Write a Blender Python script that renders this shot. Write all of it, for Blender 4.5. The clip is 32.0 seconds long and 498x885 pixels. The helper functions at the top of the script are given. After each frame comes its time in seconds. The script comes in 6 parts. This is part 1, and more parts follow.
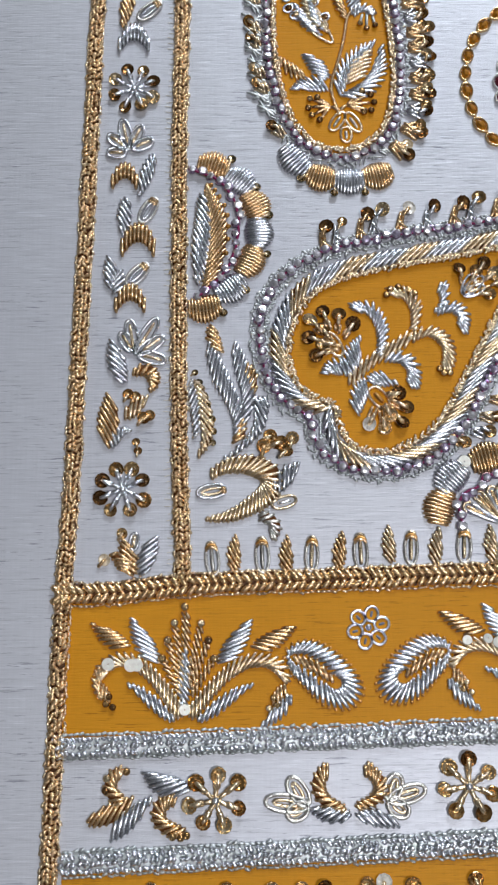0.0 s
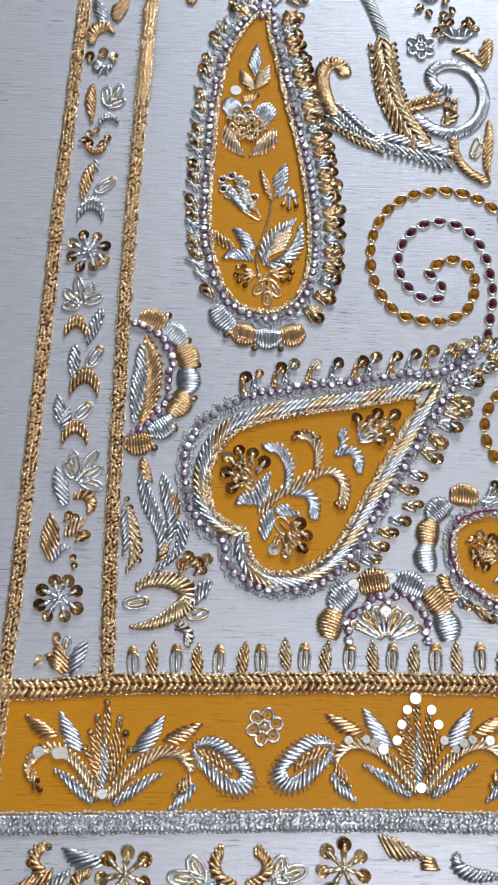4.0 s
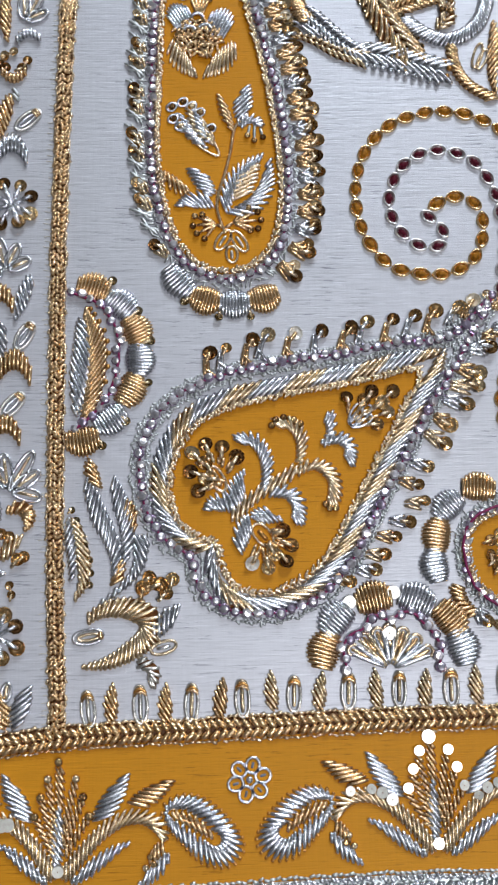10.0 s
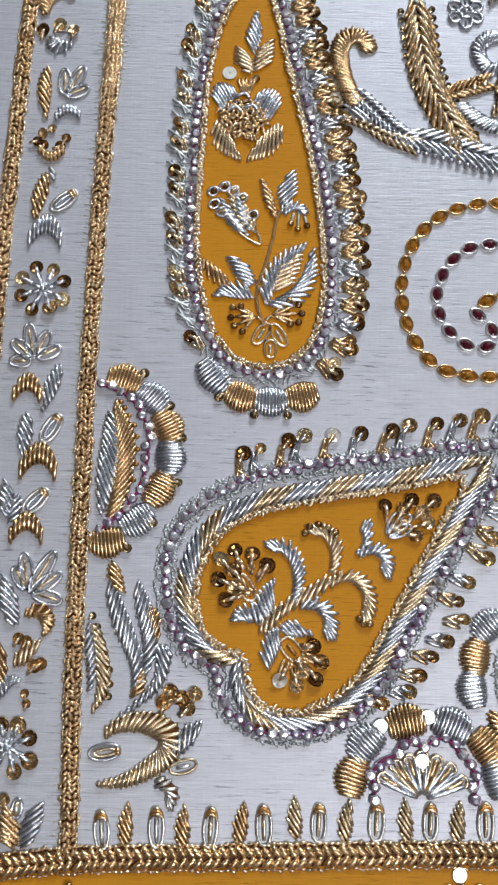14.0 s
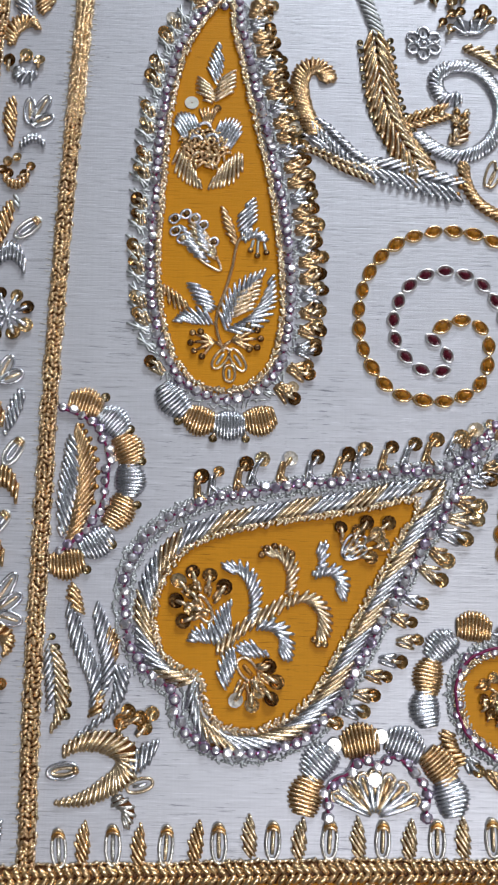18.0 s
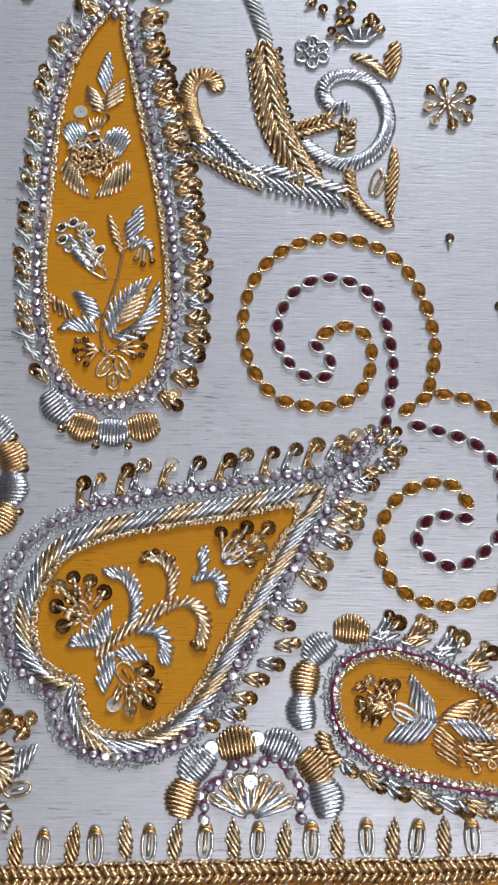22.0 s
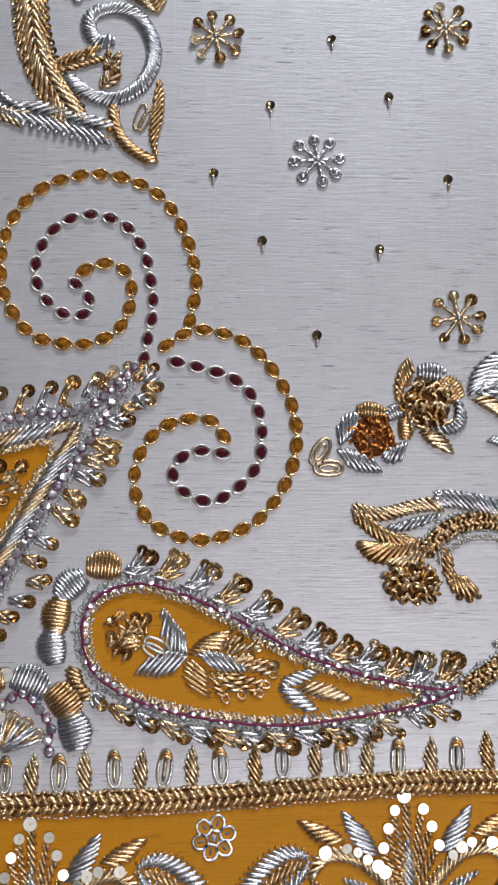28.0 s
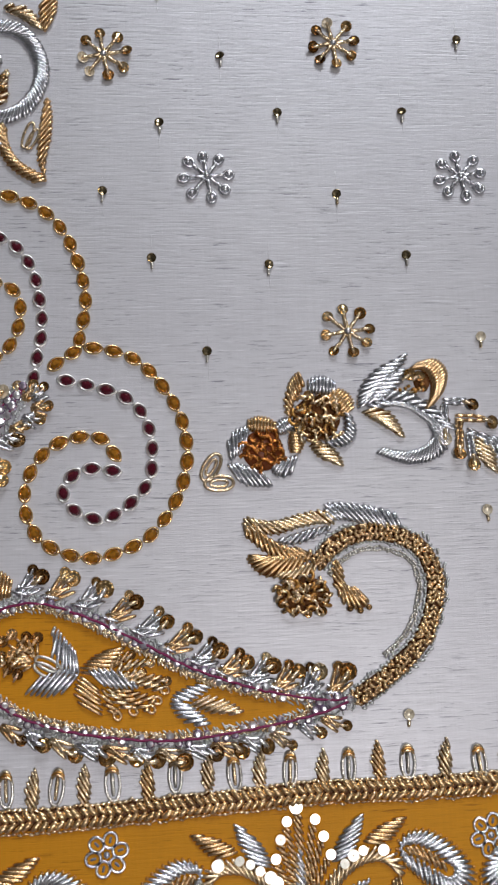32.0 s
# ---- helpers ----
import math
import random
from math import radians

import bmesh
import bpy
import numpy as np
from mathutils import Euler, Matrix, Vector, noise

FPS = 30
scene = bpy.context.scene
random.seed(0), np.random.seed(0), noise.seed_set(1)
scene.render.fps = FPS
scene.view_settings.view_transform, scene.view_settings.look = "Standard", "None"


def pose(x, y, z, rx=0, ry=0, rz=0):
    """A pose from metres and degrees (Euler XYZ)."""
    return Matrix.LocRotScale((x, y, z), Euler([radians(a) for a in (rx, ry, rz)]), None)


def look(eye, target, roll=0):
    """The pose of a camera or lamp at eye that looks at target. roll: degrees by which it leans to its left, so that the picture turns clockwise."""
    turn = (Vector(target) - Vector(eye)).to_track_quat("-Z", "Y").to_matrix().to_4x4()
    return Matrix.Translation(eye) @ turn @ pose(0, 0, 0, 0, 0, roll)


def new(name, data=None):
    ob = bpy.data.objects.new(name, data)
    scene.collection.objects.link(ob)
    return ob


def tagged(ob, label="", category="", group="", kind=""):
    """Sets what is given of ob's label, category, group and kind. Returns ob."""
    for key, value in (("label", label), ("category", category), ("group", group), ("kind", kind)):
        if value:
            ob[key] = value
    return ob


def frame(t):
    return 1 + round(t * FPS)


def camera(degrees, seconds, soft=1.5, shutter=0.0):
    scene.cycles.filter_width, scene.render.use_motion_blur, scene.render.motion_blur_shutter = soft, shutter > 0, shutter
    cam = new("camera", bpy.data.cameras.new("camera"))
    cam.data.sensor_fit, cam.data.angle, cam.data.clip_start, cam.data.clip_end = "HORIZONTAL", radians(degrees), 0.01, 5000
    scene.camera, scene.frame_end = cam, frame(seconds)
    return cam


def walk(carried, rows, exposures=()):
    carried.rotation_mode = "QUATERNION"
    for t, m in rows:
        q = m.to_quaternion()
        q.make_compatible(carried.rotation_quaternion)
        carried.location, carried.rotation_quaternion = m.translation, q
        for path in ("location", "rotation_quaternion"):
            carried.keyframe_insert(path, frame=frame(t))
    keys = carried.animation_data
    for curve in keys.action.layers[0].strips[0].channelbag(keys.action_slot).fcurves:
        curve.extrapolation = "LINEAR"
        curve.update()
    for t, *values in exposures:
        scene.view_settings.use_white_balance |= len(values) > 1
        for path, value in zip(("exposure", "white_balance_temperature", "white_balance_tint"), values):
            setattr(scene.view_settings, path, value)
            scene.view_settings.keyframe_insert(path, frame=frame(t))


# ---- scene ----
# An embroidered silk cloth lying on a table. Lengths of the embroidery are in
# millimetres of the cloth (x along its hem, y across it) and become metres in mm().
MM = 0.001
cam = camera(27.21, 32.0, soft=2.2)
PATH = [
    (0, -0.05894, -0.10086, 0.21190, 12.699, -0.252, -0.651),
    (0.5, -0.05672, -0.10087, 0.21567, 13.451, -0.815, -0.830),
    (1, -0.05655, -0.10120, 0.21961, 13.820, -1.410, -0.530),
    (1.5, -0.05650, -0.10043, 0.22449, 14.234, -1.540, 0.083),
    (2, -0.05690, -0.09867, 0.23072, 14.912, -1.438, 0.440),
    (2.5, -0.05514, -0.09687, 0.23692, 15.469, -1.138, 0.642),
    (3, -0.05362, -0.09650, 0.24192, 15.808, -1.876, 0.800),
    (3.5, -0.04937, -0.09642, 0.24737, 16.138, -1.978, 0.995),
    (4, -0.04709, -0.09671, 0.25177, 16.469, -2.236, 1.117),
    (4.5, -0.04434, -0.09800, 0.25427, 16.710, -2.369, 1.287),
    (6.5, -0.03971, -0.09936, 0.26032, 17.349, -3.070, 1.441),
    (7, -0.04086, -0.09732, 0.25813, 16.883, -3.325, 1.401),
    (7.5, -0.03964, -0.09470, 0.25450, 16.282, -3.201, 1.025),
    (8, -0.04028, -0.09117, 0.24845, 15.201, -3.427, 0.937),
    (8.5, -0.04241, -0.08533, 0.24182, 14.542, -3.742, 0.833),
    (9, -0.04387, -0.07773, 0.23445, 13.971, -3.187, 0.006),
    (9.5, -0.04382, -0.07330, 0.22308, 13.439, -2.394, -1.127),
    (10, -0.04304, -0.06860, 0.21183, 11.930, -2.666, -1.482),
    (10.5, -0.04155, -0.06320, 0.20720, 11.327, -2.817, -1.021),
    (11, -0.04329, -0.05923, 0.20700, 12.042, -2.651, -0.238),
    (11.5, -0.04478, -0.05454, 0.20581, 12.060, -2.566, 0.217),
    (12, -0.04439, -0.05157, 0.20442, 12.213, -2.717, 0.901),
    (12.5, -0.04543, -0.04996, 0.20359, 12.078, -2.808, 1.536),
    (13, -0.04494, -0.04934, 0.20263, 11.689, -2.526, 1.651),
    (13.5, -0.04466, -0.04883, 0.20443, 12.175, -2.008, 1.407),
    (14, -0.04386, -0.04794, 0.20597, 12.502, -1.625, 0.960),
    (14.5, -0.04338, -0.04760, 0.20738, 12.918, -1.683, 0.849),
    (15, -0.04133, -0.04641, 0.20779, 12.671, -2.212, 0.461),
    (15.5, -0.03908, -0.04582, 0.20898, 13.071, -1.871, 0.155),
    (17.5, -0.03735, -0.04685, 0.21023, 13.130, -2.086, 0.838),
    (18, -0.03648, -0.04622, 0.21068, 13.117, -1.925, 0.939),
    (18.5, -0.03581, -0.04468, 0.21123, 13.082, -1.655, 0.916),
    (19, -0.03440, -0.04407, 0.21107, 13.034, -1.605, 0.961),
    (19.5, -0.03324, -0.04460, 0.21019, 12.987, -1.679, 0.989),
    (20, -0.03174, -0.04498, 0.20995, 12.894, -1.935, 0.978),
    (20.5, -0.02805, -0.04572, 0.20972, 12.739, -2.044, 0.834),
    (21, -0.02331, -0.04605, 0.21059, 12.832, -2.052, 0.709),
    (21.5, -0.01892, -0.04538, 0.21306, 13.000, -2.200, 0.727),
    (22, -0.01391, -0.04477, 0.21431, 13.010, -2.389, 0.424),
    (22.5, -0.00896, -0.04450, 0.21498, 12.896, -2.613, 0.367),
    (23, -0.00409, -0.04480, 0.21472, 12.690, -2.991, 0.352),
    (23.5, 0.00102, -0.04506, 0.21388, 12.515, -3.205, 0.324),
    (24, 0.00554, -0.04521, 0.21276, 12.091, -3.440, 0.251),
    (24.5, 0.00919, -0.04544, 0.21278, 11.910, -3.309, 0.332),
    (26.5, 0.02135, -0.04981, 0.21186, 11.307, -3.182, -0.137),
    (27, 0.02537, -0.05113, 0.21259, 11.480, -3.168, -0.563),
    (27.5, 0.02832, -0.05124, 0.21364, 11.424, -3.578, -0.817),
    (28, 0.03120, -0.05084, 0.21511, 11.149, -3.876, -1.004),
    (28.5, 0.03377, -0.05122, 0.21541, 11.120, -4.308, -1.209),
    (29, 0.03662, -0.05132, 0.21621, 11.266, -4.616, -1.463),
    (29.5, 0.03976, -0.05043, 0.21758, 11.272, -4.905, -1.940),
    (30, 0.04320, -0.04998, 0.21832, 11.346, -5.128, -2.290),
    (30.5, 0.04521, -0.04943, 0.21913, 11.409, -5.403, -2.480),
    (31, 0.04610, -0.04844, 0.21951, 11.360, -5.448, -2.546),
    (31.5, 0.04675, -0.04832, 0.21898, 11.300, -5.476, -2.508),
    (32, 0.04756, -0.04805, 0.21855, 11.206, -5.438, -2.513),
]
walk(cam, [(t, pose(*row)) for t, *row in PATH],
     exposures=[(0.0, -0.02, 6250, 8), (9.0, -0.02, 6220, 8), (12.5, -0.08, 6300, 8), (16.0, -0.10, 6340, 9), (20.0, -0.13, 6380, 9), (24.0, -0.20, 6480, 10), (28.0, -0.34, 6700, 11), (32.0, -0.39, 6760, 11)])

# ---- light: a ceiling panel, placed by its glints, and an assumed north light ----
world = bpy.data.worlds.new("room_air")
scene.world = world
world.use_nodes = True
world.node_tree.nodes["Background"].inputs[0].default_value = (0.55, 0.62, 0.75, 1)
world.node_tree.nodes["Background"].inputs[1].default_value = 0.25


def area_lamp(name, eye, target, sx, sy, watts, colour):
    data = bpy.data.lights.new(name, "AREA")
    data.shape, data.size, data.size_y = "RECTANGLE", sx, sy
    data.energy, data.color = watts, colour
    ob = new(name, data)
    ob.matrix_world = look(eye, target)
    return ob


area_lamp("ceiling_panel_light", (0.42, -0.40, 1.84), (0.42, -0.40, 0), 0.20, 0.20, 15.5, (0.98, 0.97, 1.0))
# unseen source, assumed and placed to brighten the upper part of the cloth
area_lamp("assumed_north_light", (0.60, 2.10, 1.36), (0, 0, 0), 0.85, 0.85, 42, (0.88, 0.93, 1.0))


# ---- materials ----
def node_material(name):
    m = bpy.data.materials.new(name)
    m.use_nodes = True
    nt = m.node_tree
    return m, nt, nt.nodes["Principled BSDF"]


def link(nt, a, b):
    nt.links.new(a, b)


def noise_node(nt, scale, detail=3.0, stretch=None, rough=0.55):
    co = nt.nodes.new("ShaderNodeTexCoord")
    n = nt.nodes.new("ShaderNodeTexNoise")
    n.inputs["Scale"].default_value = scale
    n.inputs["Detail"].default_value = detail
    n.inputs["Roughness"].default_value = rough
    src = co.outputs["Object"]
    if stretch:
        mp = nt.nodes.new("ShaderNodeMapping")
        mp.inputs["Scale"].default_value = stretch
        link(nt, src, mp.inputs["Vector"])
        src = mp.outputs["Vector"]
    link(nt, src, n.inputs["Vector"])
    return n


def ramp_node(nt, fac, stops):
    r = nt.nodes.new("ShaderNodeValToRGB")
    els = r.color_ramp.elements
    while len(els) < len(stops):
        els.new(0.5)
    for e, (p, c) in zip(els, stops):
        e.position, e.color = p, (*c, 1)
    link(nt, fac, r.inputs["Fac"])
    return r


def bump_node(nt, height, strength, distance, before=None):
    b = nt.nodes.new("ShaderNodeBump")
    b.inputs["Strength"].default_value = strength
    b.inputs["Distance"].default_value = distance
    link(nt, height, b.inputs["Height"])
    if before:
        link(nt, before.outputs["Normal"], b.inputs["Normal"])
    return b


def mix_node(nt, fac, a, b, mode="MIX"):
    m = nt.nodes.new("ShaderNodeMix")
    m.data_type, m.blend_type = "RGBA", mode
    if hasattr(fac, "is_linked"):
        link(nt, fac, m.inputs[0])
    else:
        m.inputs[0].default_value = fac
    for v, slot in ((a, 6), (b, 7)):
        if hasattr(v, "is_linked"):
            link(nt, v, m.inputs[slot])
        else:
            m.inputs[slot].default_value = (*v, 1)
    return m.outputs[2]


def wire_metal(name, light, dark, rough=0.30):
    """Coiled metal thread: bright metal with fine coils, paler and darker tones in patches."""
    m, nt, p = node_material(name)
    fine = noise_node(nt, 5200, 2)
    patch = noise_node(nt, 330, 2)
    geo, oi = nt.nodes.new("ShaderNodeNewGeometry"), nt.nodes.new("ShaderNodeObjectInfo")
    add, fr = nt.nodes.new("ShaderNodeMath"), nt.nodes.new("ShaderNodeMath")
    add.operation, fr.operation = "ADD", "FRACT"
    link(nt, geo.outputs["Random Per Island"], add.inputs[0])
    link(nt, oi.outputs["Random"], add.inputs[1])
    link(nt, add.outputs[0], fr.inputs[0])
    c1 = ramp_node(nt, patch.outputs["Fac"], [(0.3, dark), (0.62, light)])
    c2 = ramp_node(nt, fr.outputs[0], [(0.0, tuple(0.62 * v for v in light)), (0.5, light), (1.0, tuple(min(1, 1.08 * v) for v in light))])
    col = mix_node(nt, 0.5, c1.outputs["Color"], c2.outputs["Color"])
    link(nt, col, p.inputs["Base Color"])
    p.inputs["Metallic"].default_value = 1.0
    rr = ramp_node(nt, fine.outputs["Fac"], [(0.3, (rough * 0.8,) * 3), (0.7, (rough * 1.5,) * 3)])
    link(nt, rr.outputs["Color"], p.inputs["Roughness"])
    link(nt, bump_node(nt, fine.outputs["Fac"], 0.32, 0.00012).outputs["Normal"], p.inputs["Normal"])
    return m


def plain_material(name, colour, rough=0.5, metal=0.0, coat=0.0, vary=0.15, scale=900, bump=0.0):
    m, nt, p = node_material(name)
    n = noise_node(nt, scale, 2)
    r = ramp_node(nt, n.outputs["Fac"], [(0.3, tuple(c * (1 - vary) for c in colour)), (0.7, tuple(min(1, c * (1 + vary)) for c in colour))])
    link(nt, r.outputs["Color"], p.inputs["Base Color"])
    p.inputs["Roughness"].default_value, p.inputs["Metallic"].default_value = rough, metal
    p.inputs["Coat Weight"].default_value = coat
    if bump:
        link(nt, bump_node(nt, n.outputs["Fac"], bump, 0.0002).outputs["Normal"], p.inputs["Normal"])
    return m


def silk(name, base, slub, streak, sheen, metal, depth=1.0):
    """Hand-woven silk: fine plain weave, thin dark and bright slubs along the weft, broad soft mottling."""
    m, nt, p = node_material(name)
    weft = noise_node(nt, 1.0, 4, (110, 2500, 1), 0.62)
    warp = noise_node(nt, 1.0, 2, (3000, 60, 1))
    slubs = noise_node(nt, 1.0, 3, (130, 2000, 1), 0.72)
    shine = noise_node(nt, 1.0, 2, (110, 2400, 1), 0.6)
    runs = noise_node(nt, 1.0, 3, (48, 1300, 1), 0.7)
    patch = noise_node(nt, 55, 3)
    broad = noise_node(nt, 14, 2)
    lo, hi = 1 - 0.09 * depth, 1 + 0.07 * depth
    a = ramp_node(nt, weft.outputs["Fac"], [(0.30, tuple(lo * c for c in base)), (0.52, base), (0.75, tuple(min(1, hi * c) for c in base))])
    s = ramp_node(nt, slubs.outputs["Fac"], [(0.355, (1.0,) * 3), (0.415, (0, 0, 0))])
    where = ramp_node(nt, patch.outputs["Fac"], [(0.42, (0.10,) * 3), (0.60, (1, 1, 1))])
    fac = mix_node(nt, 1.0, s.outputs["Color"], where.outputs["Color"], "MULTIPLY")
    col = mix_node(nt, fac, a.outputs["Color"], streak)
    r = ramp_node(nt, runs.outputs["Fac"], [(0.31, (1 - 0.20 * depth,) * 3), (0.38, (1.0,) * 3)])
    col = mix_node(nt, 1.0, col, r.outputs["Color"], "MULTIPLY")
    g = ramp_node(nt, shine.outputs["Fac"], [(0.63, (0, 0, 0)), (0.72, (0.55 * depth,) * 3)])
    col = mix_node(nt, g.outputs["Color"], col, tuple(min(1, 1.3 * c) for c in base))
    w = ramp_node(nt, warp.outputs["Fac"], [(0.3, (0.955,) * 3), (0.7, (1.0,) * 3)])
    col = mix_node(nt, 1.0, col, w.outputs["Color"], "MULTIPLY")
    b = ramp_node(nt, broad.outputs["Fac"], [(0.3, slub), (0.7, (1, 1, 1))])
    col = mix_node(nt, 1.0, col, b.outputs["Color"], "MULTIPLY")
    link(nt, col, p.inputs["Base Color"])
    p.inputs["Roughness"].default_value = 0.48
    p.inputs["Metallic"].default_value = metal
    p.inputs["Specular IOR Level"].default_value = 0.25 if metal else 0.12
    p.inputs["Sheen Weight"].default_value = sheen
    p.inputs["Sheen Roughness"].default_value = 0.4
    b1 = bump_node(nt, weft.outputs["Fac"], 0.28, 0.00018)
    b2 = bump_node(nt, warp.outputs["Fac"], 0.08, 0.0001, b1)
    b3 = bump_node(nt, slubs.outputs["Fac"], 0.25, 0.0003, b2)
    link(nt, b3.outputs["Normal"], p.inputs["Normal"])
    return m


def gem_foil(name, tones, rough, metal=0.92):
    """Mirror-backed cut crystal: each piece takes its own tone."""
    m, nt, p = node_material(name)
    oi = nt.nodes.new("ShaderNodeObjectInfo")
    r = ramp_node(nt, oi.outputs["Random"], tones)
    r.color_ramp.interpolation = "CONSTANT"
    n = noise_node(nt, 1400, 2)
    v = ramp_node(nt, n.outputs["Fac"], [(0.35, (0.6,) * 3), (0.62, (1.0,) * 3)])
    link(nt, mix_node(nt, 1.0, r.outputs["Color"], v.outputs["Color"], "MULTIPLY"), p.inputs["Base Color"])
    p.inputs["Roughness"].default_value, p.inputs["Metallic"].default_value = rough, metal
    p.inputs["Coat Weight"].default_value = 0.6
    return m


GOLD = wire_metal("gold_metal_thread", (0.91, 0.65, 0.37), (0.56, 0.32, 0.13), 0.22)
PALE = wire_metal("pale_gold_thread", (0.96, 0.78, 0.54), (0.66, 0.46, 0.25), 0.22)
BROWN = wire_metal("copper_gold_thread", (0.68, 0.37, 0.12), (0.44, 0.20, 0.05), 0.28)
SILVER = wire_metal("silver_metal_thread", (0.87, 0.88, 0.92), (0.52, 0.55, 0.60), 0.21)
WIRE = wire_metal("silver_edging_thread", (0.72, 0.74, 0.74), (0.50, 0.52, 0.50), 0.4)
STUD = gem_foil("gold_sequin_foil", [(0.0, (0.66, 0.43, 0.19)), (0.30, (0.46, 0.26, 0.09)), (0.56, (0.90, 0.70, 0.42)), (0.78, (0.26, 0.13, 0.04))], 0.17)
# glint painted as pale foil on a few cups; also used for the pale beads
GLINT = gem_foil("pale_glint_foil", [(0.0, (0.96, 0.86, 0.68)), (0.4, (0.98, 0.94, 0.86)), (0.75, (0.86, 0.70, 0.48))], 0.25, 0.3)
STRAND = wire_metal("dull_silver_strand", (0.86, 0.83, 0.78), (0.56, 0.52, 0.46), 0.26)
SPANGLE = plain_material("pale_sequin_foil", (0.97, 0.91, 0.82), 0.34, 0.78, vary=0.10)
CRYSTAL = gem_foil("lilac_crystal_highlight", [(0.0, (0.92, 0.90, 0.96)), (0.3, (0.80, 0.76, 0.87)), (0.46, (0.98, 0.96, 0.99)), (0.82, (0.62, 0.54, 0.70)), (0.90, (0.95, 0.90, 0.96))], 0.28, 0.85)
PLUM = plain_material("plum_crystal_dark_side", (0.40, 0.30, 0.44), 0.12, 0.6, 0.5, 0.5, 900)
AMBER = plain_material("amber_stone", (0.44, 0.18, 0.016), 0.10, 0.35, 0.4, 0.7, 900)
RUBY = plain_material("dark_red_stone", (0.10, 0.004, 0.016), 0.10, 0.2, 0.4, 0.3, 500)
RIM = plain_material("silver_setting", (0.90, 0.88, 0.86), 0.3, 1.0, vary=0.1)
RIM_GOLD = plain_material("gilt_setting", (0.84, 0.60, 0.31), 0.22, 1.0, vary=0.1)
PURPLE = plain_material("purple_thread", (0.21, 0.007, 0.075), 0.55, 0.0, 0.0, 0.3, 2500, 0.4)
BEIGE = plain_material("beige_sewing_thread", (0.60, 0.55, 0.46), 0.7, 0.0, 0.0, 0.2, 2500, 0.4)
CREASE_GREY = plain_material("crease_shade_grey", (0.47, 0.47, 0.50), 0.6, vary=0.2)
CLOTH = silk("silver_white_silk", (0.615, 0.615, 0.650), (0.95, 0.95, 0.96), (0.27, 0.27, 0.31), 0.1, 0.5, 1.2)
ORANGE = silk("mustard_orange_silk", (0.67, 0.285, 0.014), (0.92, 0.90, 0.86), (0.40, 0.155, 0.007), 0.0, 0.0, 0.6)
CORE = plain_material("brown_braid_core", (0.12, 0.048, 0.014), 0.6, 0.3, vary=0.4, scale=1300, bump=0.5)
# both felts are toned dark to paint shade into the gaps between coils
FELT_BROWN = plain_material("brown_felt_painted_dark", (0.17, 0.065, 0.016), 0.9, vary=0.3, bump=0.4)
FELT_GREY = plain_material("grey_felt_painted_dark", (0.19, 0.195, 0.21), 0.9, vary=0.3, bump=0.4)
DROP = plain_material("dark_sequin_foil", (0.35, 0.28, 0.17), 0.2, 1.0, vary=0.3, scale=700)
PLASTER = plain_material("painted_plaster", (0.36, 0.35, 0.34), 0.8, vary=0.05, scale=6)
FLOORING = plain_material("floor_tiles_grey", (0.30, 0.29, 0.27), 0.5, vary=0.1, scale=9)
TABLEWOOD = plain_material("table_wood", (0.24, 0.13, 0.06), 0.45, vary=0.25, scale=30)


# ---- geometry helpers ----
def v2(p):
    return np.array(p[:2], float)


def unit(v):
    return v / (np.hypot(v[0], v[1]) + 1e-9)


def left(v):
    return np.array([-v[1], v[0]])


def turned(v, deg):
    c, s = math.cos(radians(deg)), math.sin(radians(deg))
    return np.array([c * v[0] - s * v[1], s * v[0] + c * v[1]])


def curve(points, step=1.0, closed=False):
    """Smooth curve through the points, resampled at even steps. Returns places and tangents."""
    p = [v2(q) for q in points]
    if len(p) == 2:
        p = [p[0], (p[0] + p[1]) / 2, p[1]]
    n = len(p)
    dense = []
    for i in range(n if closed else n - 1):
        a, b, c, d = (p[(i + k - 1) % n] if closed else p[min(max(i + k - 1, 0), n - 1)] for k in range(4))
        for u in np.linspace(0, 1, 14, endpoint=False):
            dense.append(0.5 * (2 * b + (c - a) * u + (2 * a - 5 * b + 4 * c - d) * u * u + (3 * b - a - 3 * c + d) * u ** 3))
    dense.append(p[0] if closed else p[-1])
    dense = np.array(dense)
    run = np.r_[0, np.cumsum(np.hypot(*np.diff(dense, axis=0).T))]
    count = max(2, int(round(run[-1] / step)))
    at = np.linspace(0, run[-1], count + 1)
    if closed:
        at = at[:-1]
    out = np.stack([np.interp(at, run, dense[:, k]) for k in range(2)], 1)
    ahead = np.stack([np.interp(np.minimum(at + 0.3, run[-1]), run, dense[:, k]) - np.interp(np.maximum(at - 0.3, 0), run, dense[:, k]) for k in range(2)], 1)
    return out, np.array([unit(a) for a in ahead])


def shifted(points, off, step=1.0, closed=True):
    """The curve moved sideways by off (outwards for a closed curve)."""
    p, t = curve(points, step, closed)
    area = np.sum(p[:, 0] * np.roll(p[:, 1], -1) - p[:, 1] * np.roll(p[:, 0], -1))
    side = -1 if (area > 0 or not closed) else 1
    n = np.array([left(a) * side for a in t])
    return p + n * off, t, n


